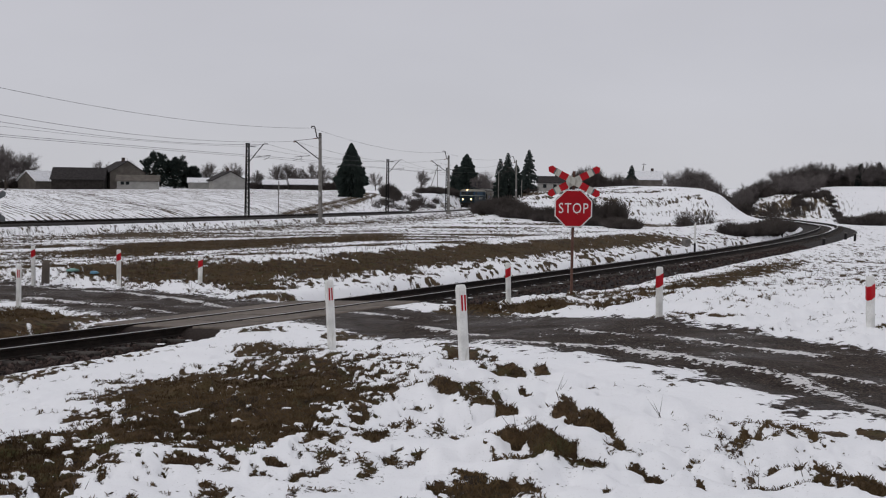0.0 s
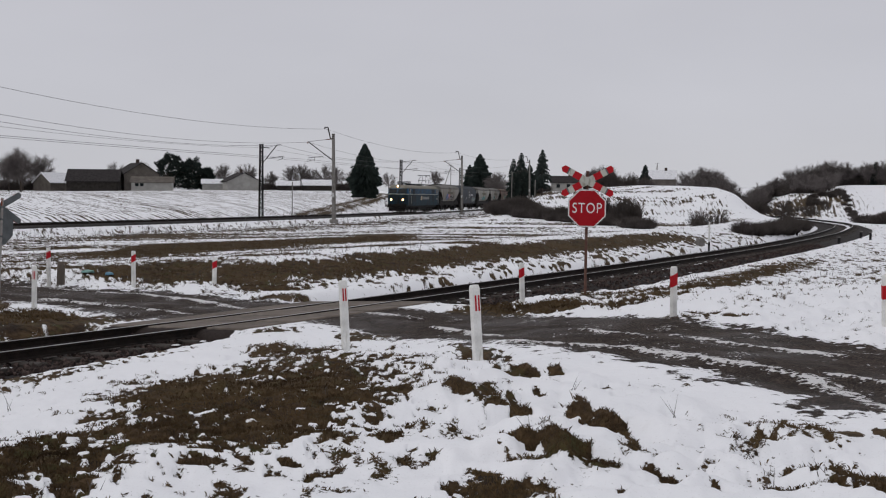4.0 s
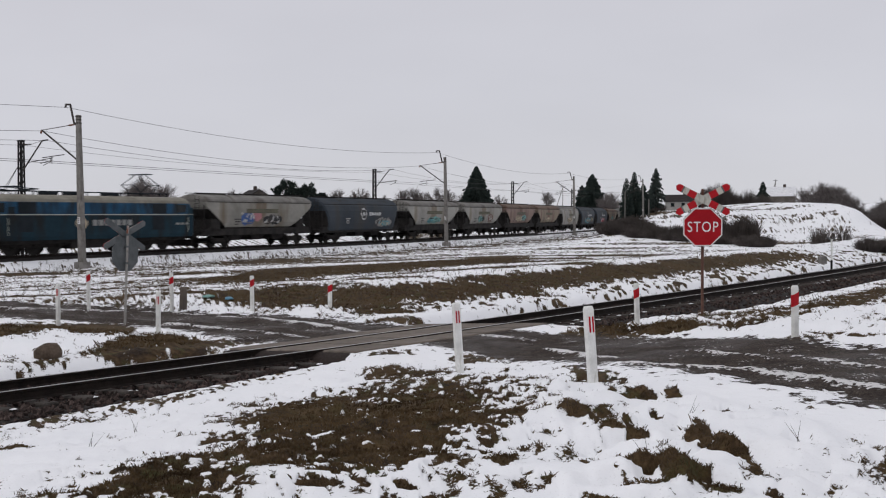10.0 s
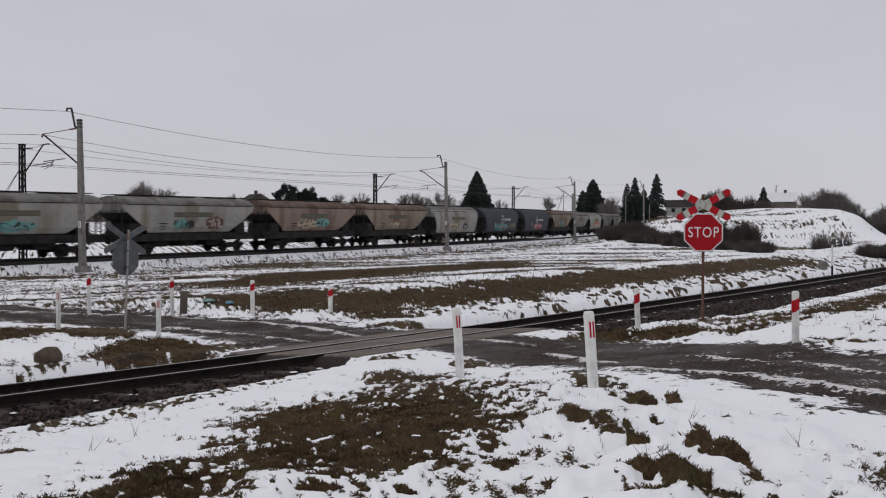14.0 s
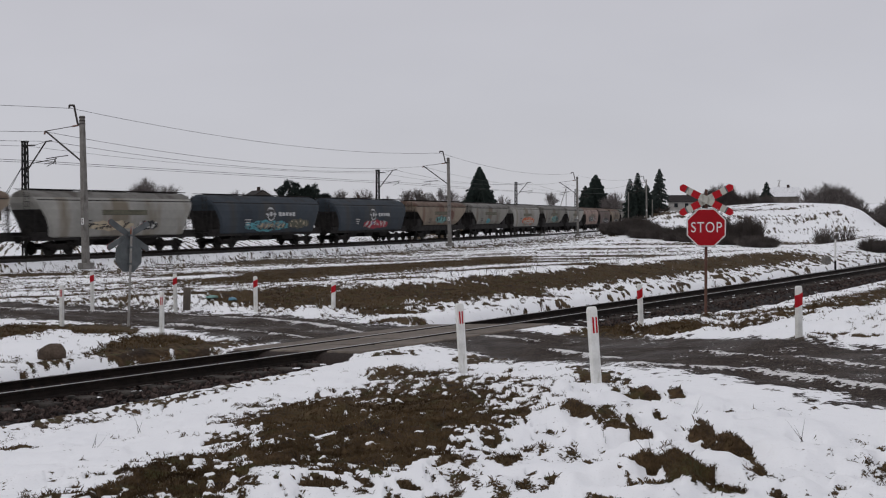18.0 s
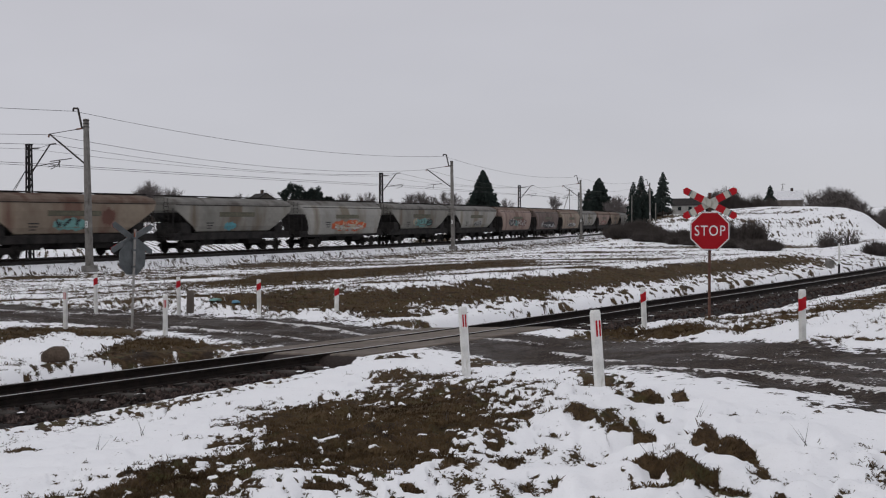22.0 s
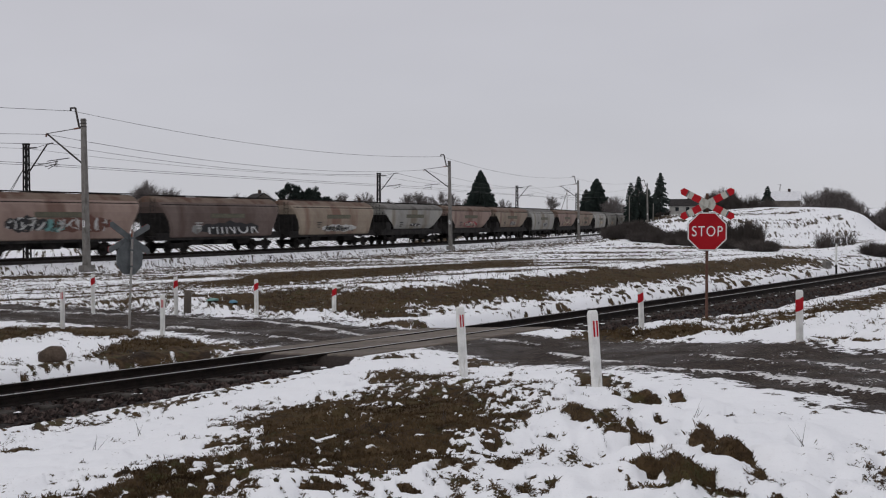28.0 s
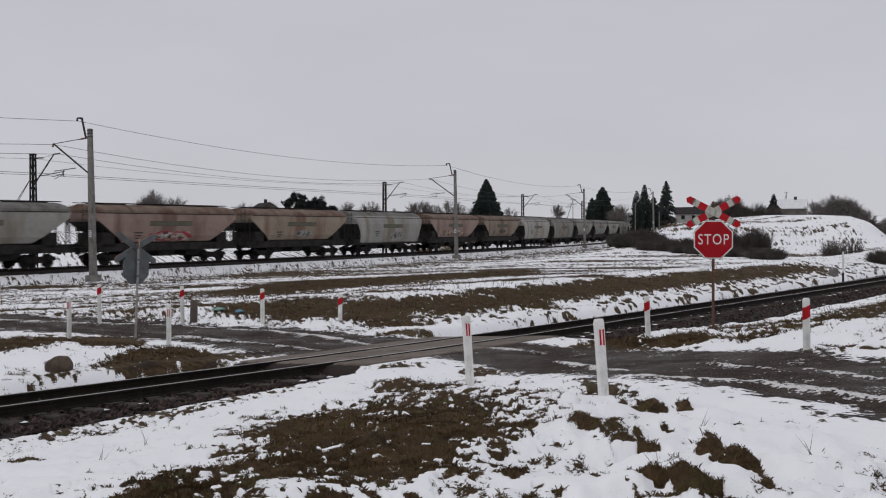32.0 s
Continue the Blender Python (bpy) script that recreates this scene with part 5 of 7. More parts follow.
def wagon_master(kind):
    """The parts of one wagon kind, x forward, z from the rail head; meshes are shared by all wagons of the kind."""
    w = thing("hopper_wagon", "", "", Matrix())
    rows = HOPPER if kind == "hopper" else ROUND
    bm = bmesh.new()
    loft(bm, [rounded(hw, hl, z, 0.10 if kind == "hopper" else 0.35, 3) for z, hw, hl in rows])
    bm.normal_update()
    for f in bm.faces:
        mid = f.calc_center_median()
        # lower end faces coloured black for the shade in the end recess
        if abs(f.normal.x) > 0.4 and mid.z < 3.1:
            f.material_index = 1
        elif mid.z > 3.64:
            f.material_index = 2
    part("body", bm, ["wagon_grey", "underframe", "roof_grey"], w)
    # welded rim between side wall and roof
    bm = bmesh.new()
    for sy_ in (-1, 1):
        y0 = sy_ * (side_y(kind, 3.62) + 0.012)
        box(bm, (0, y0, 3.62), (14.6, 0.035, 0.06), 0.008)
    part("eaves_rim", bm, "underframe", w)
    bm = bmesh.new()
    for sy_ in (-1, 1):
        box(bm, (0, sy_ * 1.14, 1.24), (15.6, 0.12, 0.56), 0.02)
    box(bm, (0, 0, 1.1), (15.4, 0.5, 0.24), 0.02)
    for x in (-7.75, -4.6, 0, 4.6, 7.75):
        box(bm, (x, 0, 1.1), (0.2, 2.4, 0.24), 0.02)
    part("underframe", bm, "underframe", w, "dark dirty steel underframe")
    for x in (-3.0, 0.0, 3.0):
        bm = bmesh.new()
        loft(bm, [[(x + a * 1.45, b * 1.0, 1.6) for a, b in ((1, 1), (-1, 1), (-1, -1), (1, -1))], [(x + a * 0.7, b * 0.8, 0.55) for a, b in ((1, 1), (-1, 1), (-1, -1), (1, -1))]])
        part("discharge_chute", bm, "underframe", w)
    for face in (-1, 1):
        buffer_parts(w, face * 7.85, face)
        bm = bmesh.new()
        box(bm, (face * 7.3, 0, 1.26), (1.1, 2.5, 0.05), 0.01)
        part("end_platform", bm, "underframe", w)
        for sy_ in (-1, 1):
            bm = bmesh.new()
            rod(bm, (face * 7.55, sy_ * 1.25, 1.25), (face * 7.45, sy_ * 1.2, 3.5 if kind == "hopper" else 3.0), 0.05, n=6)
            part("end_post", bm, "underframe", w)
            if kind == "hopper":
                bm = bmesh.new()
                rod(bm, (face * 7.4, sy_ * 1.15, 1.25), (face * 5.6, sy_ * 1.1, 2.1), 0.05, n=6)
                rod(bm, (face * 6.3, sy_ * 1.15, 1.25), (face * 6.6, sy_ * 1.1, 2.85), 0.05, n=6)
                part("end_brace", bm, "underframe", w)
        bm = bmesh.new()
        for sx_ in (-0.2, 0.2):
            rod(bm, (face * 7.78, 0.8 + sx_, 1.2), (face * 7.78, 0.8 + sx_, 4.1), 0.025, n=5)
        for i in range(9):
            rod(bm, (face * 7.78, 0.6, 1.4 + 0.3 * i), (face * 7.78, 1.0, 1.4 + 0.3 * i), 0.018, n=5)
        part("ladder", bm, "underframe", w)
        if kind == "hopper":
            # added dark block stands for the shaded void and frames under the slope
            bm = bmesh.new()
            loft(bm, [rounded(1.2, 0.62, z, 0.1, 3) for z in (1.3, 2.3)], True)
            for v in bm.verts:
                v.co.x += face * 6.0 - (v.co.z - 1.3) * face * 0.0
            part("end_bulkhead", bm, "underframe", w, "dark block for the end frames and the shaded void below the slope")
    bm = bmesh.new()
    for sy_ in (-0.45, 0.45):
        box(bm, (0, sy_, 4.33), (15.3, 0.05, 0.05), 0.01)
    for i in range(26):
        box(bm, (-7.5 + 0.6 * i, 0, 4.31), (0.08, 0.9, 0.03))
    part("roof_walkway", bm, "underframe", w, "narrow steel roof walkway")
    for x in (-5.0, 0.0, 5.0):
        bm = bmesh.new()
        box(bm, (x, 0, 4.28), (3.4, 0.55, 0.1), 0.03)
        part("roof_hatch", bm, "underframe", w)
    for x, ax in ((-5.2, (-6.1, -4.3)), (5.2, (4.3, 6.1))):
        bogie_parts(w, x, ax, 0.46, 1.45)
    # longer or shorter than the drawn length: both halves move out or in
    grow = (LENGTH[kind] - 17.44) / 2
    for o in w.children_recursive:
        for v in o.data.vertices:
            if abs(v.co.x) > 2.2:
                v.co.x += math.copysign(grow, v.co.x)
    for o in (w, *w.children_recursive):
        for c in list(o.users_collection):
            c.objects.unlink(o)
    return w


def spray_patch(wagon, kind, x, z, lx, lz, colour, seed, name="graffiti_patch", label="", turn=1):
    """An irregular painted patch that follows the side wall of a wagon, 5 mm proud."""
    rnd = random.Random(seed)
    nx, nz = 26, 5
    bm = bmesh.new()
    ph = [rnd.uniform(0, 6.28) for _ in range(6)]
    cols = []
    for i in range(nx + 1):
        t = i / nx
        env = math.sin(math.pi * min(max(t, 0.03), 0.97)) ** 0.35
        up = 0.5 * lz * env * (0.78 + 0.22 * math.sin(9 * t + ph[0]) * math.sin(23 * t + ph[1]))
        dn = 0.5 * lz * env * (0.80 + 0.20 * math.sin(8 * t + ph[2]) * math.sin(19 * t + ph[3]))
        xx = x - lx / 2 + lx * t
        col = []
        for k in range(nz + 1):
            zz = z - dn + (up + dn) * k / nz
            col.append(bm.verts.new((xx, turn * (side_y(kind, zz) + 0.008), zz)))
        cols.append(col)
    for a, b in zip(cols, cols[1:]):
        for k in range(nz):
            bm.faces.new((a[k], a[k + 1], b[k + 1], b[k]) if turn > 0 else (a[k], b[k], b[k + 1], a[k + 1]))
    return part(name, bm, "spray_" + colour, wagon, label)


def spray_letters(wagon, kind, x, z, lx, lz, colour, seed, turn=1):
    """Bulging abstract strokes over a sprayed patch, each stroke a short ribbon on the wall."""
    rnd = random.Random(seed)
    bm = bmesh.new()
    n = max(3, int(lx / 0.75))
    for i in range(n):
        cx = x - lx * 0.45 + lx * 0.9 * (i + 0.5) / n
        w = lx / n * 0.42
        for _ in range(3):
            a = (cx + rnd.uniform(-w, w), z + rnd.uniform(-0.42, 0.42) * lz)
            b = (cx + rnd.uniform(-w, w), z + rnd.uniform(-0.42, 0.42) * lz)
            c = ((a[0] + b[0]) / 2 + rnd.uniform(-w, w), (a[1] + b[1]) / 2 + rnd.uniform(-0.2, 0.2) * lz)
            t = rnd.uniform(0.05, 0.09)
            rows = []
            for k in range(7):
                u = k / 6
                px_ = (1 - u) ** 2 * a[0] + 2 * u * (1 - u) * c[0] + u * u * b[0]
                pz_ = (1 - u) ** 2 * a[1] + 2 * u * (1 - u) * c[1] + u * u * b[1]
                rows.append([bm.verts.new((px_ + d, turn * (side_y(kind, pz_ + e) + 0.014), pz_ + e)) for d, e in ((-t, -t * 0.6), (t, t * 0.6))])
            for p, q in zip(rows, rows[1:]):
                bm.faces.new((p[0], p[1], q[1], q[0]))
    return tagged(part("graffiti", bm, "spray_" + colour, wagon), "tangled sprayed graffiti strokes", kind="stuff")


def bar_mark(wagon, kind, x, z, lx, lz, colour, label="", turn=1):
    bm = bmesh.new()
    y0, y1 = side_y(kind, z - lz / 2) + 0.012, side_y(kind, z + lz / 2) + 0.012
    q = [(x - lx / 2, z - lz / 2, y0), (x + lx / 2, z - lz / 2, y0), (x + lx / 2, z + lz / 2, y1), (x - lx / 2, z + lz / 2, y1)]
    bm.faces.new([bm.verts.new((a, turn * c, b)) for a, b, c in (q[::-1] if turn > 0 else q)])
    return part("marking", bm, "spray_" + colour, wagon, label)


SPRAY2 = {"moss": (0.15, 0.14, 0.10), "brownish": (0.14, 0.07, 0.055), "tanish": (0.34, 0.25, 0.17)}
for key, c in SPRAY2.items():
    M["spray_" + key] = surface("spray_" + key, tuple(v * 0.8 for v in c), c, 1.2, 0.6, 0.0, fine=5)
M["spray_stencil"] = surface("spray_stencil", (0.42, 0.43, 0.43), (0.60, 0.60, 0.60), 1.5, 0.6, 0.0, fine=5, dirt=(0.2, 0.2, 0.2), dirt_amount=0.3)
M["spray_wall"] = M["wagon_slate"]


def disc(wagon, kind, x, z, r, colour):
    """A round painted mark on the side wall; smaller marks lie over larger ones."""
    bm = bmesh.new()
    out = 0.022 - 0.012 * r / 0.6
    bm.faces.new([bm.verts.new((x + r * math.cos(k * math.tau / 20), side_y(kind, z + r * math.sin(k * math.tau / 20)) + out, z + r * math.sin(k * math.tau / 20))) for k in range(20)])
    return part("emblem", bm, "spray_" + colour, wagon, "round pale emblem" if colour == "stencil" else "")


def name_band(wagon, kind, x, z, length, ink, rnd):
    """A dark painted band that carries a row of worn letters, too faint to read, as bars."""
    bar_mark(wagon, kind, x, z, length, 0.36, "olive", "dark painted name band")
    at_x = x - length / 2 + 0.18
    while at_x < x + length / 2 - 0.18:
        wide = rnd.uniform(0.16, 0.34)
        tall = rnd.choice((0.16, 0.2, 0.26))
        bm = bmesh.new()
        z0, z1 = z - 0.11, z - 0.11 + tall
        bm.faces.new([bm.verts.new((px_, side_y(kind, pz_) + 0.017, pz_)) for px_, pz_ in ((at_x, z0), (at_x, z1), (at_x + wide, z1), (at_x + wide, z0))])
        part("letter_bar", bm, "spray_" + ink, wagon)
        at_x += wide + 0.1


MASTERS = {k: wagon_master(k) for k in ("hopper", "round", "long")}


def build_wagon(kind, paint, sprays, seed, label):
    """A wagon that shares the meshes of its kind; the paint sits on the object."""
    src = MASTERS[kind]
    made = {}
    for o in (src, *src.children_recursive):
        made[o] = o.copy()
        scene.collection.objects.link(made[o])
        made[o].parent = made.get(o.parent)
        if o.name.startswith("body"):
            made[o].material_slots[0].link = "OBJECT"
            made[o].material_slots[0].material = M["wagon_" + paint]
            made[o].material_slots[2].link = "OBJECT"
            made[o].material_slots[2].material = M[ROOF_OF[paint]]
    w = made[src]
    tagged(w, label, "freight wagon", "wagons of the train")
    # the wall seen from the crossing is the one to the train's left
    for k, (x, z, lx, lz, colour) in enumerate(sprays):
        spray_patch(w, kind, x, z, lx, lz, colour, seed * 31 + k, label="faded sprayed graffiti patch")
        if lx > 1.7 and not (kind == "round" and paint == "brown"):
            spray_letters(w, kind, x, z, lx, lz * 0.85, "black" if colour in ("white", "cream", "grey", "teal", "cyan") and k % 2 == 0 else "white" if colour in ("red", "black", "brownish", "blue") else "black" if seed % 2 else "cream", seed * 17 + k)
    rnd = random.Random(seed)
    dark = paint in ("slate", "brown")
    ink = "white" if dark else "black"
    # stencilled lettering too small to read, as bars
    if kind == "hopper" and paint != "lime":
        name_band(w, kind, 0.0, 2.92, 4.6, "moss" if not dark else "grey", rnd)
    elif paint == "slate":
        for ring_r, colour in ((0.58, "stencil"), (0.36, "wall"), (0.2, "stencil")):
            disc(w, kind, 0.1, 2.72, ring_r, colour)
        bar_mark(w, kind, 0.1, 2.72, 1.5, 0.12, "stencil")
        for i, tall in enumerate((0.34, 0.28, 0.30, 0.28, 0.34)):
            bar_mark(w, kind, -1.25 - 0.52 * i, 2.72, 0.40, tall, "stencil")
    else:
        name_band(w, kind, -0.2, 2.80, 4.4, "moss", rnd)
    for i in range(3):
        bar_mark(w, kind, 3.4, 2.25 - 0.2 * i, 0.9 - 0.2 * i, 0.08, ink)
    if paint == "brown" and kind == "round":
        tilt = math.atan2(side_y(kind, 2.2) - side_y(kind, 1.5), 0.7)
        m = Matrix.Translation((-0.9, side_y(kind, 1.85) + 0.035, 1.80)) @ Matrix.Rotation(math.pi, 4, "Z") @ Matrix.Rotation(radians(90) - tilt, 4, "X") @ Matrix.Diagonal((1.9, 1.35, 1, 1))
        flat_text("MINOR", 1.0, "spray_stencil", w, m, "graffiti_word")
    return w


def loco_panel(bm, x0, x1, z0, z1, y, depth=0.02):
    box(bm, ((x0 + x1) / 2, y, (z0 + z1) / 2), (abs(x1 - x0), depth, abs(z1 - z0)), 0.006)


def build_loco():
    """Six-axle electric locomotive, x forward, rail head at 0."""
    lo = thing("electric_locomotive", "dirty teal and blue electric locomotive with lit headlights", "locomotive")
    hl, hw = 9.9, 1.48
    bm = bmesh.new()
    def ring(z, w, front):
        return [(front, w * 0.82, z), (front - 0.35, w, z), (-front + 0.35, w, z), (-front, w * 0.82, z), (-front, -w * 0.82, z), (-front + 0.35, -w, z), (front - 0.35, -w, z), (front, -w * 0.82, z)]
    loft(bm, [ring(0.95, hw * 0.97, hl - 0.02), ring(1.2, hw, hl), ring(2.42, hw, hl + 0.08), ring(2.60, hw, hl + 0.05)])
    part("lower_body", bm, "loco_teal", lo, "dirty dark teal lower body")
    bm = bmesh.new()
    loft(bm, [ring(2.60, hw, hl + 0.05), ring(3.42, hw * 0.985, hl - 0.33)])
    part("upper_body", bm, "loco_blue", lo, "blue upper body band")
    bm = bmesh.new()
    loft(bm, [ring(3.42, hw * 0.985, hl - 0.33), ring(3.62, hw * 0.95, hl - 0.45), ring(3.80, hw * 0.80, hl - 0.65), ring(3.90, hw * 0.55, hl - 0.8)])
    part("roof", bm, "loco_roof", lo, "grimy cream roof")
    bm = bmesh.new()
    loft(bm, [ring(2.57, hw + 0.012, hl + 0.075), ring(2.63, hw + 0.012, hl + 0.06)], False)
    part("stripe", bm, "loco_stripe", lo, "pale horizontal stripe")
    for sy_ in (-1, 1):
        for x0, x1 in ((5.4, 6.9), (-6.7, -5.2)):
            bm = bmesh.new()
            loco_panel(bm, x0, x1, 2.66, 3.4, sy_ * hw, 0.03)
            part("louvre", bm, "loco_dark", lo, "dark ventilation louvre")
            bm = bmesh.new()
            loco_panel(bm, x0 + 0.25, x1, 1.5, 2.5, sy_ * hw, 0.025)
            part("door", bm, "loco_dark", lo, "dark side door")
        for x in (3.9, 2.0, 0.1, -1.8, -3.7):
            bm = bmesh.new()
            loco_panel(bm, x - 0.75, x + 0.75, 2.72, 3.36, sy_ * hw, 0.022)
            part("grille_panel", bm, "loco_blue", lo, "bright blue grille panel")
        for x in (8.35, -8.35):
            bm = bmesh.new()
            loco_panel(bm, x - 0.5, x + 0.5, 2.75, 3.32, sy_ * (hw - 0.005), 0.03)
            part("cab_window", bm, "glass", lo, "dark cab side window")
            bm = bmesh.new()
            loco_panel(bm, x - sy_ * 0 - 1.25, x - 0.7, 1.2, 3.1, sy_ * hw, 0.024)
            part("cab_door", bm, "loco_teal", lo)
            bm = bmesh.new()
            rod(bm, (x - 0.65, sy_ * (hw + 0.06), 1.3), (x - 0.65, sy_ * (hw + 0.06), 2.4), 0.02, n=5)
            part("handrail", bm, "loco_stripe", lo)
        bm = bmesh.new()
        pts = [(0.55 * math.cos(a * math.pi / 8), 2.02 + 0.38 * math.sin(a * math.pi / 8) * (1 if a % 3 else 0.8)) for a in range(16)]
        prism(bm, [(1.6 + a, b) for a, b in pts][:: sy_], sy_ * (hw + 0.002), sy_ * (hw + 0.012))
        part("emblem", bm, "spray_cream", lo, "pale cream emblem")
        for i in range(7):
            bm = bmesh.new()
            loco_panel(bm, 0.6 - 0.55 * i, 0.18 - 0.55 * i, 1.85, 2.25, sy_ * (hw + 0.004), 0.01)
            part("marking", bm, "spray_grey", lo)
        for i in range(3):
            bm = bmesh.new()
            loco_panel(bm, -7.7 - 0.5 * i, -8.1 - 0.5 * i, 1.85, 2.0, sy_ * (hw + 0.004), 0.01)
            part("marking", bm, "spray_grey", lo)
    for f in (-1, 1):
        for sy_ in (-0.62, 0.62):
            bm = bmesh.new()
            n = Matrix.Translation((f * (hl - 0.115), sy_, 3.02)) @ Matrix.Rotation(f * radians(-25), 4, "Y")
            box(bm, (0, 0, 0), (0.03, 1.05, 0.66), 0.01, n)
            part("windscreen", bm, "glass", lo, "dark windscreen pane")
            bm = bmesh.new()
            rod(bm, (f * (hl + 0.03), sy_ * 1.35, 1.82), (f * (hl + 0.14), sy_ * 1.35, 1.82), 0.20, 0.17, n=16)
            lamp = part("lamp_housing", bm, "loco_dark", lo)
            bm = bmesh.new()
            rod(bm, (f * (hl + 0.13), sy_ * 1.35, 1.82), (f * (hl + 0.17), sy_ * 1.35, 1.82), 0.145, 0.13, n=16)
            part("lens", bm, "headlight" if f > 0 else "glass", lamp, "glowing warm headlight" if f > 0 else "")
        bm = bmesh.new()
        box(bm, (f * (hl - 0.55), 0, 3.72), (0.3, 0.5, 0.3), 0.04)
        lamp = part("lamp_housing", bm, "loco_dark", lo)
        bm = bmesh.new()
        rod(bm, (f * (hl - 0.42), 0, 3.72), (f * (hl - 0.38), 0, 3.72), 0.14, n=16)
        part("lens", bm, "headlight" if f > 0 else "glass", lamp, "glowing warm headlight" if f > 0 else "")
        bm = bmesh.new()
        box(bm, (f * (hl - 0.05), 0, 0.98), (0.3, 2.7, 0.4), 0.04)
        box(bm, (f * (hl - 0.1), 0, 0.45), (0.12, 2.5, 0.5), 0.03)
        part("buffer_beam", bm, "bogie", lo, "black buffer beam and plough")
        buffer_parts(lo, f * hl, f)
    for x, sz, zc, ln in ((0, 0.75, 0.72, 4.6), (5.3, 0.5, 0.95, 5.9), (-5.3, 0.5, 0.95, 5.9), (-8.3, 0.25, 0.85, 1.6), (8.3, 0.25, 0.85, 1.6)):
        bm = bmesh.new()
        box(bm, (x, 0, zc), (ln, 2.4, sz), 0.05)
        part("equipment_box", bm, "underframe", lo, "black underfloor equipment")
    for x, ax in ((5.3, (3.4, 5.2, 7.0)), (-5.3, (-7.0, -5.2, -3.4))):
        bogie_parts(lo, x, ax, 0.62, 2.9, 0.72)
    # roof gear: busbars, insulators and two pantographs
    bm = bmesh.new()
    for sy_ in (-0.35, 0.35):
        rod(bm, (-8.3, sy_, 4.15), (8.3, sy_, 4.15), 0.03, n=5)
    for x in np.arange(-8, 8.1, 2):
        for sy_ in (-0.35, 0.35):
            rod(bm, (x, sy_, 3.88), (x, sy_, 4.15), 0.05, n=6)
    for x in (-2.6, 1.0, 3.1):
        box(bm, (x, 0, 4.02), (1.1, 0.8, 0.26), 0.04)
    part("roof_gear", bm, "loco_dark", lo, "dark roof busbars and resistor boxes")
    for x, up in ((6.3, 0), (-5.6, 1)):
        zt = 5.5 if up else 4.38
        kn = 1.35 if up else 1.9
        zm = 4.75 if up else 4.28
        bm = bmesh.new()
        box(bm, (x, 0, 4.12), (1.1, 1.25, 0.06), 0.02)
        pan = part("pantograph", bm, "loco_dark", lo, "raised diamond pantograph" if up else "folded pantograph")

        def tube(name, a, b, r):
            bm = bmesh.new()
            rod(bm, a, b, r, n=5)
            part(name, bm, "loco_dark", pan)

        for d in (-1, 1):
            for sy_ in (-0.55, 0.55):
                tube("lower_arm", (x + d * 0.5, sy_, 4.15), (x + d * kn, sy_, zm), 0.035)
                tube("upper_arm", (x + d * kn, sy_, zm), (x + d * 0.15, sy_ * 0.6, zt), 0.03)
            tube("cross_tube", (x + d * kn, -0.6, zm), (x + d * kn, 0.6, zm), 0.03)
            tube("contact_strip", (x + d * 0.2, -0.95, zt + 0.03), (x + d * 0.2, 0.95, zt + 0.03), 0.04)
    return lo


# kind, paint and sprayed patches (x, z, length, height, colour) of the wagons, front to back
def sprays_of(text):
    return [tuple(float(v) for v in item.split(",")[:4]) + (item.split(",")[4],) for item in text.split()]


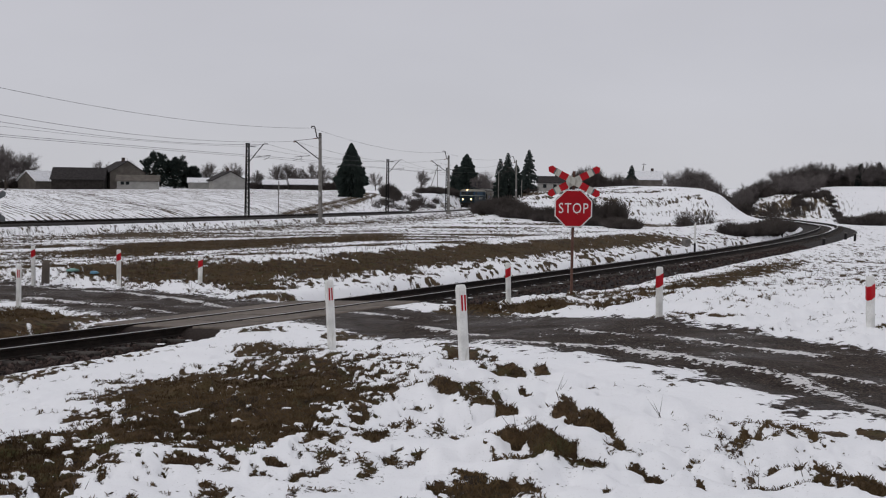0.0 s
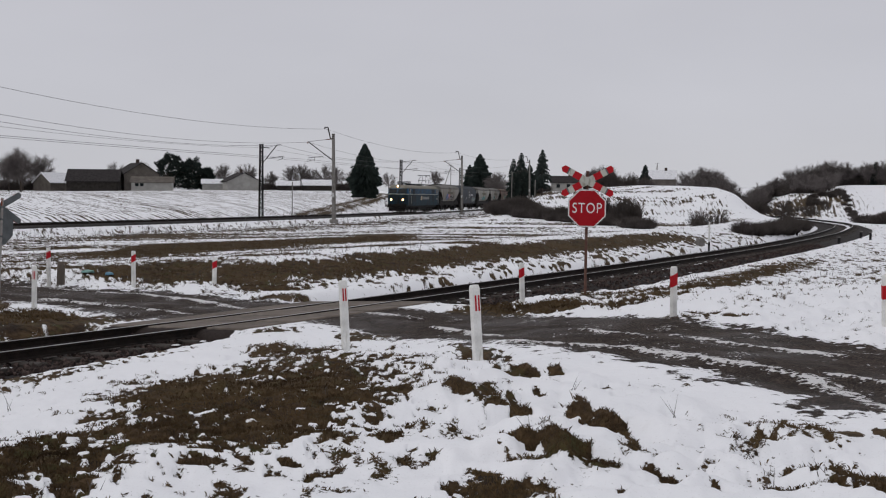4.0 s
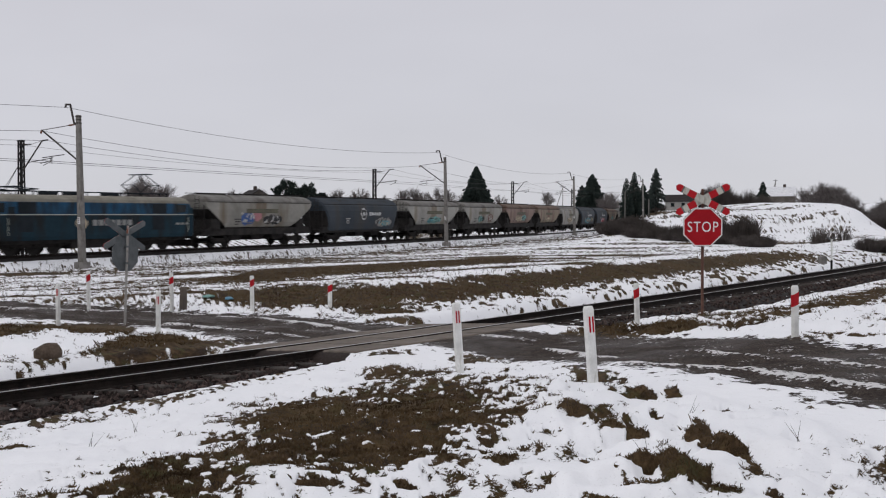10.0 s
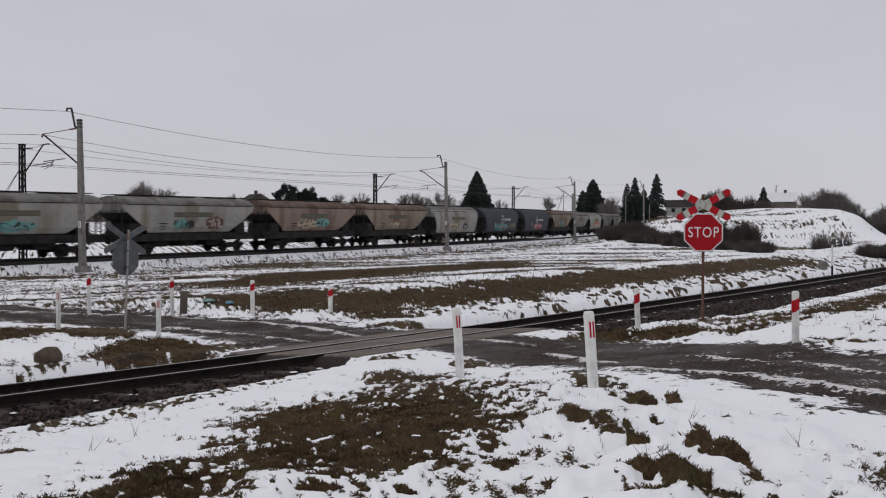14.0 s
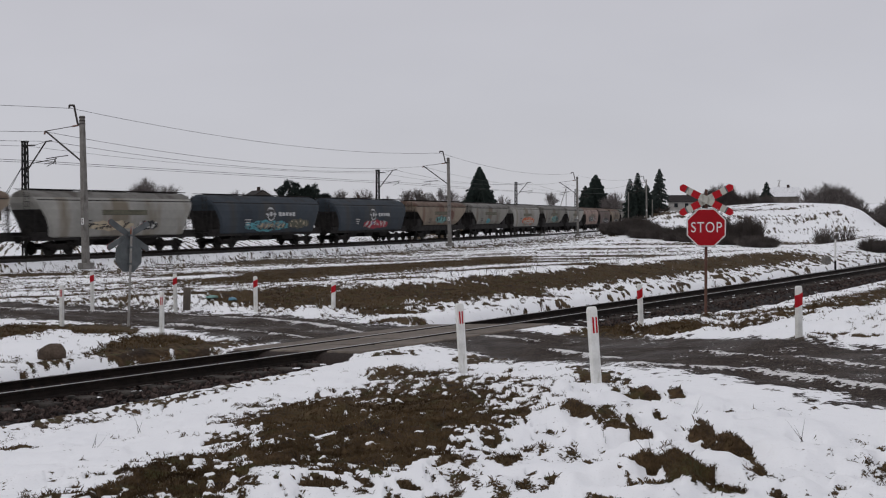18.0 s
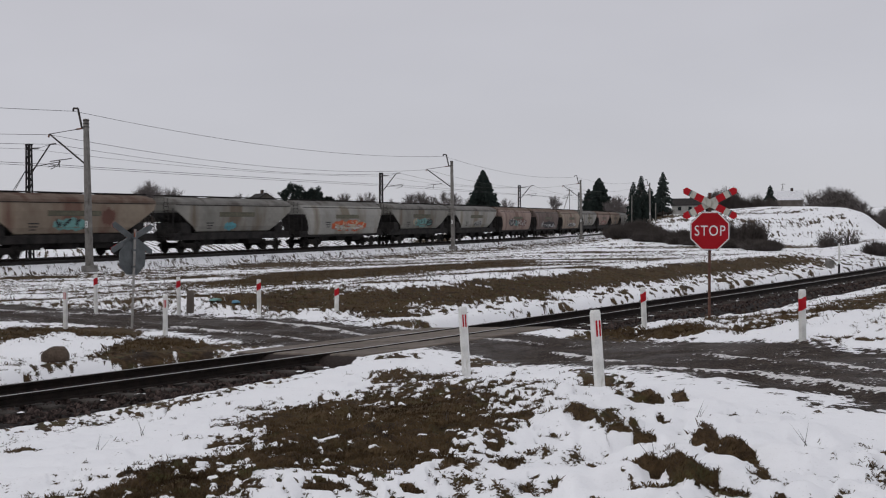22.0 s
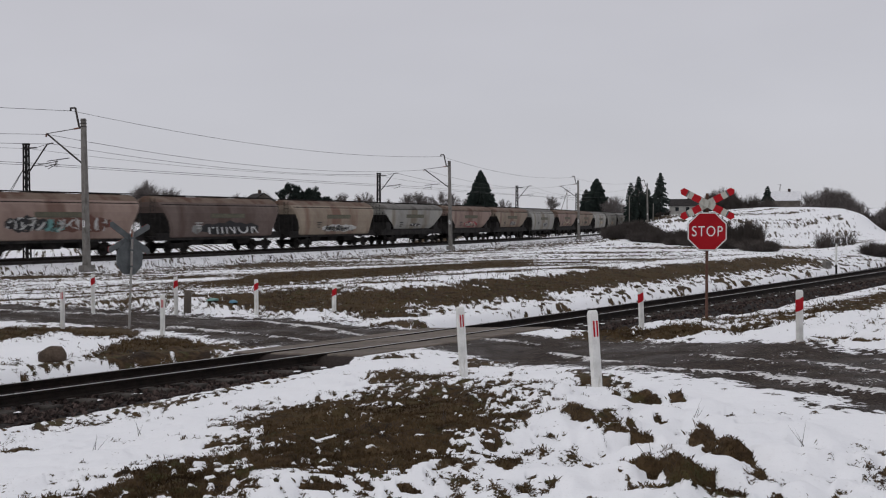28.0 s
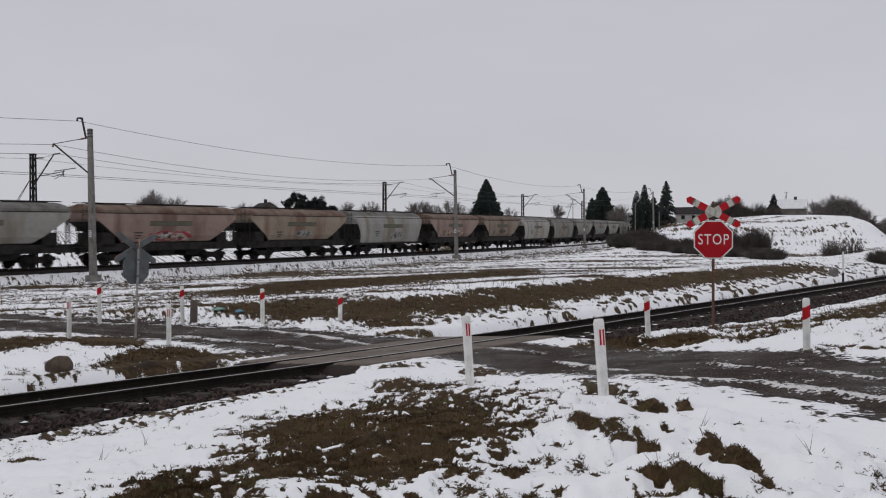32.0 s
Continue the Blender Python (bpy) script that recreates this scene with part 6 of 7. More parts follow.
TRAIN = [
    ("hopper", "grey", "2.0,2.3,1.9,1.3,blue 0.7,2.5,1.3,1.0,pinkish -1.6,2.2,2.8,1.0,black"),
    ("long", "slate", "-4.2,1.9,3.6,1.1,grey -4.4,1.8,2.4,0.7,cyan"),
    ("hopper", "pale", "-0.2,2.1,3.6,0.9,teal 1.2,2.0,1.4,0.7,cyan"),
    ("hopper", "pale", "1.4,2.2,1.8,1.0,teal 0.3,2.2,0.9,0.8,black -2.6,2.3,2.2,1.2,brownish"),
    ("hopper", "pink", "1.0,2.2,3.4,1.0,cream -1.5,2.3,2.4,1.0,teal"),
    ("hopper", "tan", "0.4,2.0,3.0,0.9,cream"),
    ("round", "pale", "1.2,1.9,4.4,0.8,cream -2.5,1.9,2.0,0.8,black"),
    ("long", "slate", "0.6,1.75,6.2,1.1,cyan 0.0,1.75,4.2,0.8,grey -4.2,1.9,3.2,1.0,olive"),
    ("long", "slate", "-0.5,1.75,5.2,1.0,red 0.3,1.9,0.8,0.4,blue"),
    ("hopper", "tan", "0.2,2.2,3.2,1.0,teal -3.0,2.7,1.2,1.4,brownish"),
    ("hopper", "grey", "0.8,2.0,1.5,0.8,cyan"),
    ("round", "pale", "-0.6,1.95,6.6,1.25,orange -0.6,1.8,5.4,0.75,white"),
    ("hopper", "grey", "-0.4,2.2,4.6,1.1,teal -2.2,2.2,1.6,1.0,black 1.6,2.3,1.2,0.8,cream"),
    ("hopper", "pale", "-0.6,2.1,3.0,0.8,grey"),
    ("round", "pink", "2.6,2.2,3.4,1.2,black -2.0,2.2,5.0,1.4,brownish 0.4,2.1,2.0,1.0,teal"),
    ("round", "brown", "-0.6,1.8,7.4,1.3,black 3.6,1.8,1.2,0.9,grey"),
    ("round", "tan", "-0.4,1.75,6.4,0.8,white 0.0,1.7,4.4,0.5,olive"),
    ("hopper", "pale", "-0.2,2.0,2.8,0.4,black"),
    ("hopper", "pink", "0.0,2.0,4.6,0.9,red 0.2,2.0,3.6,0.6,cream"),
    ("hopper", "tan", "-0.4,2.1,2.6,0.7,grey"),
    ("round", "pale", "-1.0,1.9,3.0,0.8,grey"),
    ("hopper", "pink", "0.2,2.0,5.2,0.9,cream 0.2,1.9,4.4,0.5,pinkish"),
    ("hopper", "tan", "0.0,2.2,2.8,0.6,olive"),
    ("round", "pale", "-0.4,2.1,4.0,0.6,cream"),
    ("round", "grey", "0.6,2.0,3.2,0.8,tanish"),
    ("hopper", "grey", "0.4,2.2,2.8,0.7,grey"),
    ("hopper", "grey", "0.0,2.2,2.8,0.8,teal"),
    ("hopper", "pale", "0.0,2.2,2.0,0.5,grey"),
    ("round", "grey", "0.0,2.0,3.2,0.6,grey"),
    ("round", "grey", "0.0,2.0,3.2,0.6,cream"),
    ("hopper", "brown", "0.8,2.2,3.0,1.0,cream -1.5,2.2,2.2,0.9,pinkish"),
    ("round", "lime", "0.0,2.0,3.2,0.6,green"),
    ("hopper", "grey", "0.0,2.2,2.8,0.8,cream"),
    ("round", "pale", "0.0,2.0,3.2,0.6,grey"),
    ("hopper", "grey", "0.0,2.2,2.8,0.8,teal"),
]
NAMES = {"grey": "grey", "pale": "pale grey", "slate": "dark slate blue", "tan": "tan", "pink": "rusty pink", "brown": "dark brown", "lime": "lime green"}
loco = build_loco()
wagons = []
for i, (kind, paint, text) in enumerate(TRAIN):
    col = text.split(",")[4].split()[0]
    col = {"tanish": "tan", "brownish": "brown", "pinkish": "pink"}.get(col, col)
    shape_word = {"hopper": "sloped-end", "round": "round-sided", "long": "long round-sided"}[kind]
    wagons.append(build_wagon(kind, paint, sprays_of(text), i + 3, f"dirty {NAMES[paint]} {shape_word} grain hopper wagon with {col} graffiti"))
for src in MASTERS.values():
    for o in [*src.children_recursive, src]:
        bpy.data.objects.remove(o)

S_MARK = float(beside(np.array([-32.52]), np.array([60.72]), MAIN)[1][0])  # way along the main line of a mark beside the crossing road


def coupling(t):
    """Way from the mark to the coupling behind the locomotive at t seconds; the train slows a little."""
    k, q = min(max((t - 15) / 6, 0.0), 1.0), min(max((t - 23) / 5, 0.0), 1.0)
    return 193.39 + -17.6362 * t + 0.11886 * t ** 2 + -0.001557 * t ** 3 + 1.0 * k * k * (3 - 2 * k) + 0.4 * q * q * (3 - 2 * q)


def train_pose(s):
    """Pose on the main line at way s: x points along the direction of travel, towards the line's start."""
    x, y, h = place(MAIN, S_MARK + s)
    return Matrix.Translation((x, y, float(main_z(np.array([y]))[0]))) @ Matrix.Rotation(h + math.pi, 4, "Z")


# ---------- houses ----------
def house(x, y, turn, w, d, eave, ridge, wall_mat, roof_mat, label, category="house", windows=(), chimney=True, gable=True, dz=0.0):
    """A gabled house: w along the ridge, d across; windows are (wall, along, sill, width, height)."""
    z = ground_at(x, y) + dz
    h = thing("house" if category == "house" else "farm_building", label, category, pose(x, y, z, 0, 0, turn))
    bm = bmesh.new()
    a = [(-d / 2, -1.5), (d / 2, -1.5), (d / 2, eave), (0, ridge), (-d / 2, eave)]
    va = [bm.verts.new((-w / 2, p, q)) for p, q in a]
    vb = [bm.verts.new((w / 2, p, q)) for p, q in a]
    bm.faces.new(va)
    bm.faces.new(vb[::-1])
    for k in range(5):
        bm.faces.new((va[(k + 1) % 5], va[k], vb[k], vb[(k + 1) % 5]))
    part("wall", bm, wall_mat, h)
    ov = 0.35
    for sg in (-1, 1):
        sl = (ridge - eave) / (d / 2)
        bm = bmesh.new()
        n = 0.16
        rows = []
        for xx in (-w / 2 - ov, w / 2 + ov):
            rows.append([(xx, sg * (d / 2 + ov), eave - sl * ov + 0.02), (xx, 0, ridge + 0.02), (xx, 0, ridge + n + 0.02), (xx, sg * (d / 2 + ov), eave - sl * ov + n + 0.02)])
        loft(bm, rows)
        part("roof", bm, roof_mat, h)
    for wall, u, sill, ww, wh in windows:
        bm = bmesh.new()
        if wall in ("front", "back"):
            yy = (-1 if wall == "front" else 1) * (d / 2)
            box(bm, (u, yy, sill + wh / 2), (ww, 0.08, wh), 0.01)
        else:
            xx = (-1 if wall == "west" else 1) * (w / 2)
            box(bm, (xx, u, sill + wh / 2), (0.08, ww, wh), 0.01)
        win = part("window", bm, "glass", h, "dark window")
        bm = bmesh.new()
        if wall in ("front", "back"):
            box(bm, (u, yy, sill - 0.05), (ww + 0.2, 0.22, 0.08), 0.01)
        else:
            box(bm, (xx, u, sill - 0.05), (0.22, ww + 0.2, 0.08), 0.01)
        part("sill", bm, "plaster_white", win)
    if chimney:
        bm = bmesh.new()
        box(bm, (w * 0.12, 0.0, ridge + 0.35), (0.9, 0.6, 1.3), 0.04)
        part("chimney", bm, "brick_wall", h, "short brick chimney")
    return h


house(-45.1, 271.3, -62, 8.0, 8.5, 3.9, 6.5, "plaster_grey", "roof_tile", "grey two-storey farmhouse with a dark gabled roof",
      windows=(("west", -1.8, 1.2, 1.1, 1.2), ("west", 1.8, 1.2, 1.1, 1.2), ("west", 0, 3.9, 0.9, 1.0), ("front", -2, 0.6, 1.0, 1.0), ("front", 1.5, 0.6, 1.0, 1.0), ("front", -2, 2.5, 1.0, 1.0), ("front", 1.5, 2.5, 1.0, 1.0)))
house(-39.4, 259.0, 4, 9.0, 5.0, 1.9, 3.1, "plaster_white", "plaster_grey", "long low pale garage with a shallow grey roof", "garage", windows=(("front", -3.3, 1.0, 0.8, 0.7), ("front", -2.2, 1.0, 0.8, 0.7)), chimney=False)
house(-53.4, 264.3, 3, 11.5, 8.0, 2.3, 4.9, "dark_wood", "roof_tile", "long dark barn with a sagging tiled roof", "barn", chimney=False)
house(-64.0, 272.0, 50, 8.0, 6.5, 2.0, 4.2, "plaster_grey", "snow_roof", "small grey farm shed with a patchy snowy roof", "shed", chimney=False)
house(-21.1, 279.2, -72, 9.0, 8.5, 2.1, 4.2, "plaster_white", "roof_tile", "white gabled house with three small windows",
      windows=(("west", -2.0, 1.0, 0.9, 0.9), ("west", 0.0, 1.0, 0.9, 0.9), ("west", 2.4, 1.0, 0.9, 0.9)))
house(-27.5, 281.0, 5, 6.0, 5.0, 1.6, 2.6, "plaster_white", "snow_roof", "low outbuilding with a snowy roof", "shed", chimney=False)
house(-1.9, 290.0, 6, 7.6, 6.0, 1.4, 2.7, "dark_wood", "snow_roof", "dark wooden shed with a snow-covered roof", "shed", chimney=False)
house(-9.5, 288.0, 4, 5.4, 5.0, 1.3, 2.3, "dark_wood", "snow_roof", "small dark shed with a snowy roof", "shed", chimney=False)
house(71.6, 322.1, -10, 9.0, 7.0, 2.8, 4.6, "plaster_white", "roof_tile", "pale house with a dark roof behind the hill", windows=(("front", -2.5, 1.2, 1.0, 1.1), ("front", 0.5, 1.2, 1.0, 1.1), ("front", 3.0, 1.2, 1.0, 1.1)))
house(113.8, 362.6, -20, 9.0, 8.0, 2.6, 5.4, "plaster_grey", "snow_roof", "house with a steep snow-covered roof on the hill", chimney=True, dz=0.6)
house(-96.1, 314.5, 16, 9.0, 8.0, 3.0, 5.4, "plaster_grey", "roof_tile", "far grey farmhouse beyond the ploughed field", chimney=True, windows=(("front", -2.5, 1.2, 1.0, 1.1), ("front", 2.0, 1.2, 1.0, 1.1)))
house(-105.0, 322.0, 16, 7.0, 6.0, 1.8, 3.2, "dark_wood", "roof_tile", "far dark barn beyond the ploughed field", "barn", chimney=False)


# ---------- trees ----------
def conifer_crown(seed, height, radius, tiers, per, belly=False):
    """Sprays of drooping needles on whorls of boughs, ragged at the outline."""
    rnd = random.Random(seed)
    verts, faces = [], []
    for k in range(tiers):
        t = k / tiers
        z = height * (0.05 + 0.94 * t)
        R = 1.15 * radius * (1 - t) ** 0.68 * (0.66 + 0.34 * min(1.0, t / 0.3)) * rnd.uniform(0.78, 1.15) + 0.10
        if belly:
            R = radius * min(1.0, (1 - t) / 0.64) ** 0.8 * (0.74 + 0.26 * min(1.0, t / 0.36)) * rnd.uniform(0.86, 1.1) + 0.08
        for i in range(per):
            a = rnd.uniform(0, 2 * math.pi)
            L = R * rnd.uniform(0.75, 1.12)
            c, s = math.cos(a), math.sin(a)
            drop = rnd.uniform(0.10, 0.42) * L
            wdt = rnd.uniform(0.10, 0.2) * radius * (1 - 0.5 * t)
            for f0, f1 in ((0.15, 0.55), (0.45, 0.8), (0.7, 1.0)):
                b = len(verts)
                j = rnd.uniform(-0.3, 0.3)
                r0, r1 = L * f0, L * f1
                z0, z1 = z - drop * f0 * f0 + 0.05 * L, z - drop * f1 * f1
                w0 = wdt * (1.2 - f0)
                verts += [(c * r0 - s * w0, s * r0 + c * w0, z0 - 0.3 * w0), (c * r0 + s * w0, s * r0 - c * w0, z0 - 0.3 * w0), (math.cos(a + j * 0.3) * r1, math.sin(a + j * 0.3) * r1, z1), (c * (r0 + r1) / 2, s * (r0 + r1) / 2, (z0 + z1) / 2 + wdt * 0.5),
                          (c * (r0 + r1) / 2, s * (r0 + r1) / 2, (z0 + z1) / 2 - wdt * rnd.uniform(0.8, 1.8))]
                faces += [(b, b + 3, b + 2), (b + 1, b + 2, b + 3), (b, b + 2, b + 4), (b + 1, b + 4, b + 2)]
    return verts, faces


def mesh_part(name, verts, faces, material, parent, label=""):
    me = bpy.data.meshes.new(name)
    me.from_pydata(verts, [], faces)
    me.materials.append(M[material])
    ob = new(name, me)
    ob.parent = parent
    return tagged(ob, label) if label else ob


def conifer(x, y, height, radius, seed, label, material="needle", tiers=34, per=20, trunk=0.08, group="", belly=False):
    tree = thing("fir_tree", label, "tree", pose(x, y, ground_at(x, y) - 0.1, 0, 0, seed * 40), group)
    bm = bmesh.new()
    rod(bm, (0, 0, -0.5), (0, 0, height * 0.97), 0.016 * height + 0.04, 0.02, n=8)
    part("trunk", bm, "bark", tree)
    v, f = conifer_crown(seed, height * (1 - trunk), radius, tiers, per, belly)
    v = [(a, b, c + height * trunk) for a, b, c in v]
    mesh_part("crown", v, f, material, tree, "dense dark needle crown")
    return tree


def twigs(seed, limbs, per, slim):
    """A bare crown 8 m high: limbs from the trunk, each with fine twigs that end on a ragged dome."""
    rnd = random.Random(seed)
    verts, faces = [], []

    def bar(a, b, ra, rb):
        q = (b - a).to_track_quat("Z", "Y")
        k = len(verts)
        for p, r in ((a, ra), (b, rb)):
            for i in range(3):
                verts.append(p + q @ Vector((r * math.cos(i * 2.0944), r * math.sin(i * 2.0944), 0)))
        for i in range(3):
            faces.append((k + i, k + (i + 1) % 3, k + 3 + (i + 1) % 3, k + 3 + i))

    mid, rx, rz = Vector((0, 0, 4.9)), 2.9 * slim, 3.2
    for _ in range(limbs):
        a = rnd.uniform(0, 6.283)
        up = rnd.uniform(-0.55, 1.0)
        flat = math.sqrt(max(0.05, 1 - up * up))
        tip = mid + Vector((rx * flat * math.cos(a), rx * flat * math.sin(a), rz * up)) * rnd.uniform(0.6, 0.85)
        foot = Vector((0, 0, rnd.uniform(1.4, 3.6)))
        knee = foot.lerp(tip, 0.5) + Vector((rnd.gauss(0, 0.2), rnd.gauss(0, 0.2), rnd.uniform(-0.1, 0.4)))
        bar(foot, knee, 0.075, 0.045)
        bar(knee, tip, 0.045, 0.02)
        for _ in range(per):
            st = knee.lerp(tip, rnd.uniform(-0.4, 1.0)) if rnd.random() < 0.8 else foot.lerp(knee, rnd.uniform(0.5, 1.0))
            d = (st - mid + Vector((0, 0, 1.2))).normalized() + Vector((rnd.gauss(0, 0.45), rnd.gauss(0, 0.45), rnd.gauss(0.15, 0.4)))
            en = st + d.normalized() * rnd.uniform(0.7, 1.7)
            md = st.lerp(en, 0.5) + Vector((rnd.gauss(0, 0.08), rnd.gauss(0, 0.08), rnd.gauss(0, 0.08)))
            bar(st, md, 0.022, 0.016)
            bar(md, en, 0.016, 0.007)
            for _ in range(2):
                bar(md, md + (d.normalized() + Vector((rnd.gauss(0, 0.5), rnd.gauss(0, 0.5), rnd.gauss(0.1, 0.4)))).normalized() * rnd.uniform(0.4, 0.9), 0.013, 0.006)
    bar(Vector((0, 0, -0.3)), Vector((0, 0, 4.6)), 0.17, 0.06)
    return verts, faces


TREE_MESH = {}


def bare_mesh(kind):
    if kind not in TREE_MESH:
        seed, limbs, per, slim = {"big_a": (3, 26, 50, 1.1), "big_b": (8, 22, 40, 0.95), "big_c": (14, 20, 32, 1.2), "slim": (21, 14, 26, 0.7)}[kind]
        v, f = twigs(seed, limbs, per, slim)
        me = bpy.data.meshes.new("crown")
        me.from_pydata([tuple(p) for p in v], [], f)
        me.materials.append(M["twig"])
        bm = bmesh.new()
        rod(bm, (0, 0, -0.5), (0, 0, 2.6), 0.2, 0.12, n=8)
        tm = bpy.data.meshes.new("trunk")
        bm.to_mesh(tm)
        bm.free()
        tm.materials.append(M["bark"])
        TREE_MESH[kind] = (me, tm)
    return TREE_MESH[kind]


def bare_tree(x, y, height, kind, turn, label, widen=1.0, group="", dz=0.0):
    me, tm = bare_mesh(kind)
    k = height / 8.0
    tree = thing("bare_tree", label, "tree", Matrix.Translation((x, y, ground_at(x, y) - 0.1 + dz)) @ Matrix.Rotation(radians(turn), 4, "Z") @ Matrix.Diagonal((k * widen, k * widen, k, 1)), group)
    for nm, data in (("crown", me), ("trunk", tm)):
        ob = new(nm, data)
        ob.parent = tree
    return tree


conifer(7.2, 199.9, 10.0, 2.9, 5, "tall dense dark fir standing alone in the field", tiers=52, per=30, trunk=0.03, belly=True)
conifer(44.9, 316.8, 11.3, 3.9, 6, "broad dark fir behind the main line", tiers=36, per=24, group="firs behind the line")
conifer(42.2, 319.2, 8.2, 2.6, 7, "dark fir behind the main line", tiers=28, per=18, group="firs behind the line")
conifer(40.9, 236.6, 10.9, 1.9, 8, "slender dark fir beside the line", tiers=28, per=13, group="firs behind the line")
conifer(43.4, 241.2, 11.5, 2.1, 9, "slender dark fir beside the line", tiers=28, per=13, group="firs behind the line")
conifer(46.2, 245.7, 7.8, 2.0, 10, "slender dark fir beside the line", tiers=24, per=12, group="firs behind the line")
conifer(49.9, 250.1, 10.9, 2.3, 11, "tall pale blue-green spruce with sparse boughs", "needle_blue", tiers=28, per=10, trunk=0.15, group="firs behind the line")


def pine(x, y, height, radius, seed, label):
    """A round-headed pine: tufts of needles crowded on boughs, open at the rim."""
    rnd = random.Random(seed)
    tree = thing("pine_tree", label, "tree", pose(x, y, ground_at(x, y) - 0.1), "pines by the farmhouse")
    bm = bmesh.new()
    rod(bm, (0, 0, -0.5), (0, 0, height * 0.9), 0.2, 0.05, n=8)
    boughs, verts, faces = [], [], []
    for _ in range(120):
        a, u = rnd.uniform(0, math.tau), rnd.uniform(0.06, 1.0)
        reach = radius * (0.45 + 0.65 * math.sin(math.pi * (0.12 + 0.82 * u)) ** 0.8) * rnd.uniform(0.55, 1.12) * (1.0 if u < 0.75 else 1.7 * (1.12 - u) + 0.4)
        boughs.append((Vector((reach * math.cos(a), reach * math.sin(a), height * u * rnd.uniform(0.92, 1.03))), rnd.uniform(0.55, 1.0)))
        rod(bm, (0, 0, height * u * 0.8), boughs[-1][0], 0.05, 0.02, n=4, cap=False)
    part("trunk", bm, "bark", tree)
    for c, size in boughs:
        for _ in range(64):
            d = Vector((rnd.gauss(0, 1), rnd.gauss(0, 1), rnd.gauss(0, 0.7))).normalized()
            p = c + d * size * rnd.uniform(0.1, 0.8)
            q = d.cross(Vector((rnd.gauss(0, 1), rnd.gauss(0, 1), rnd.gauss(0, 1)))).normalized() * rnd.uniform(0.09, 0.2)
            k = len(verts)
            verts += [tuple(p - q), tuple(p + q), tuple(p + d * rnd.uniform(0.3, 0.6) + Vector((0, 0, 0.12)))]
            faces.append((k, k + 1, k + 2))
    mesh_part("crown", verts, faces, "needle", tree, "tufted dark needle crown")
    return tree


for k, (x, y, h, r) in enumerate(((-38.9, 285.4, 9.0, 3.3), (-33.6, 286.0, 8.0, 2.6), (-29.9, 286.4, 5.2, 1.3))):
    pine(x, y, h, r, 30 + k, "dark round-headed pine beside the farmhouse")
conifer(104.0, 350.0, 8.0, 2.2, 41, "small dark fir on the hill", tiers=20, per=14)
bare_tree(-71.5, 271, 9.6, "big_a", 20, "large bare deciduous tree beyond the field", 1.3)
bare_tree(-67.6, 273.5, 8.6, "big_b", 200, "large bare deciduous tree beyond the field", 1.25)
bare_tree(-74.0, 275.5, 9.2, "big_b", 110, "large bare deciduous tree beyond the field", 1.3)
bare_tree(-77.0, 284, 9.4, "big_c", 70, "large bare deciduous tree beyond the field", 1.3)
bare_tree(-64.5, 243.0, 9.8, "big_a", 80, "bare rounded tree at the field edge", 1.0)
bare_tree(-67.5, 245.0, 7.4, "big_b", 140, "bare rounded tree at the field edge", 1.0)
bare_tree(-104, 260, 6.8, "big_c", 10, "bare tree at the edge of the ploughed field", 1.2)
bare_tree(-106, 313, 5.2, "big_b", 120, "bare tree beside a far farm", 1.2)
for k, (x, y, h) in enumerate(((-6.4, 309.9, 7.4), (-0.1, 320, 8.0), (-3.5, 315, 6.4), (-27, 300, 7.0), (-53, 290, 7.4), (-15, 305, 5.4), (33.0, 330, 6.4), (52.5, 345, 7.2), (56.0, 348, 6.2), (96.0, 286.0, 8.6), (101.0, 286.0, 9.0), (89, 252, 7.6), (-9, 300, 6.8), (3, 296, 6.8), (-22, 312, 7.6), (-48, 296, 7.6), (47.5, 300, 8.8), (49.0, 312, 8.0), (8, 330, 6.0), (20, 345, 6.0))):
    bare_tree(x, y, h, ("big_b", "big_c", "big_a")[k % 3], 47 * k, "bare deciduous tree with a fine twiggy crown", 1.15, "bare trees beyond the line")


# ---------- bushes and woods ----------
def shrub_mesh(seed, count, height, width, stems):
    """A thicket of thin upright twigs that fan out from a few stems."""
    rnd = random.Random(seed)
    verts, faces = [], []
    for _ in range(count):
        a, r = rnd.uniform(0, 6.283), width * math.sqrt(rnd.random())
        p = Vector((0.55 * r * math.cos(a), 0.55 * r * math.sin(a), -0.1))
        top = height * rnd.uniform(0.45, 1.0) * (1 - 0.45 * (r / width) ** 2)
        e = Vector((r * math.cos(a) + rnd.gauss(0, 0.15), r * math.sin(a) + rnd.gauss(0, 0.15), top))
        m = p.lerp(e, 0.55) + Vector((rnd.gauss(0, 0.08), rnd.gauss(0, 0.08), 0.05))
        for (u, v, ru, rv) in ((p, m, 0.028, 0.02), (m, e, 0.02, 0.008), (m, m.lerp(e, 0.8) + Vector((rnd.gauss(0, 0.25), rnd.gauss(0, 0.25), rnd.uniform(-0.1, 0.2))), 0.016, 0.008)):
            q = (v - u).to_track_quat("Z", "Y")
            k = len(verts)
            for c, w in ((u, ru), (v, rv)):
                for i in range(3):
                    verts.append(tuple(c + q @ Vector((w * math.cos(i * 2.0944), w * math.sin(i * 2.0944), 0))))
            for i in range(3):
                faces.append((k + i, k + (i + 1) % 3, k + 3 + (i + 1) % 3, k + 3 + i))
    me = bpy.data.meshes.new("twigs")
    me.from_pydata(verts, [], faces)
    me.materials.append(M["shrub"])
    return me


SHRUBS = [shrub_mesh(60 + k, 520, 1.7, 1.5, 9) for k in range(3)]
SPARSE = shrub_mesh(70, 70, 1.6, 1.2, 6)


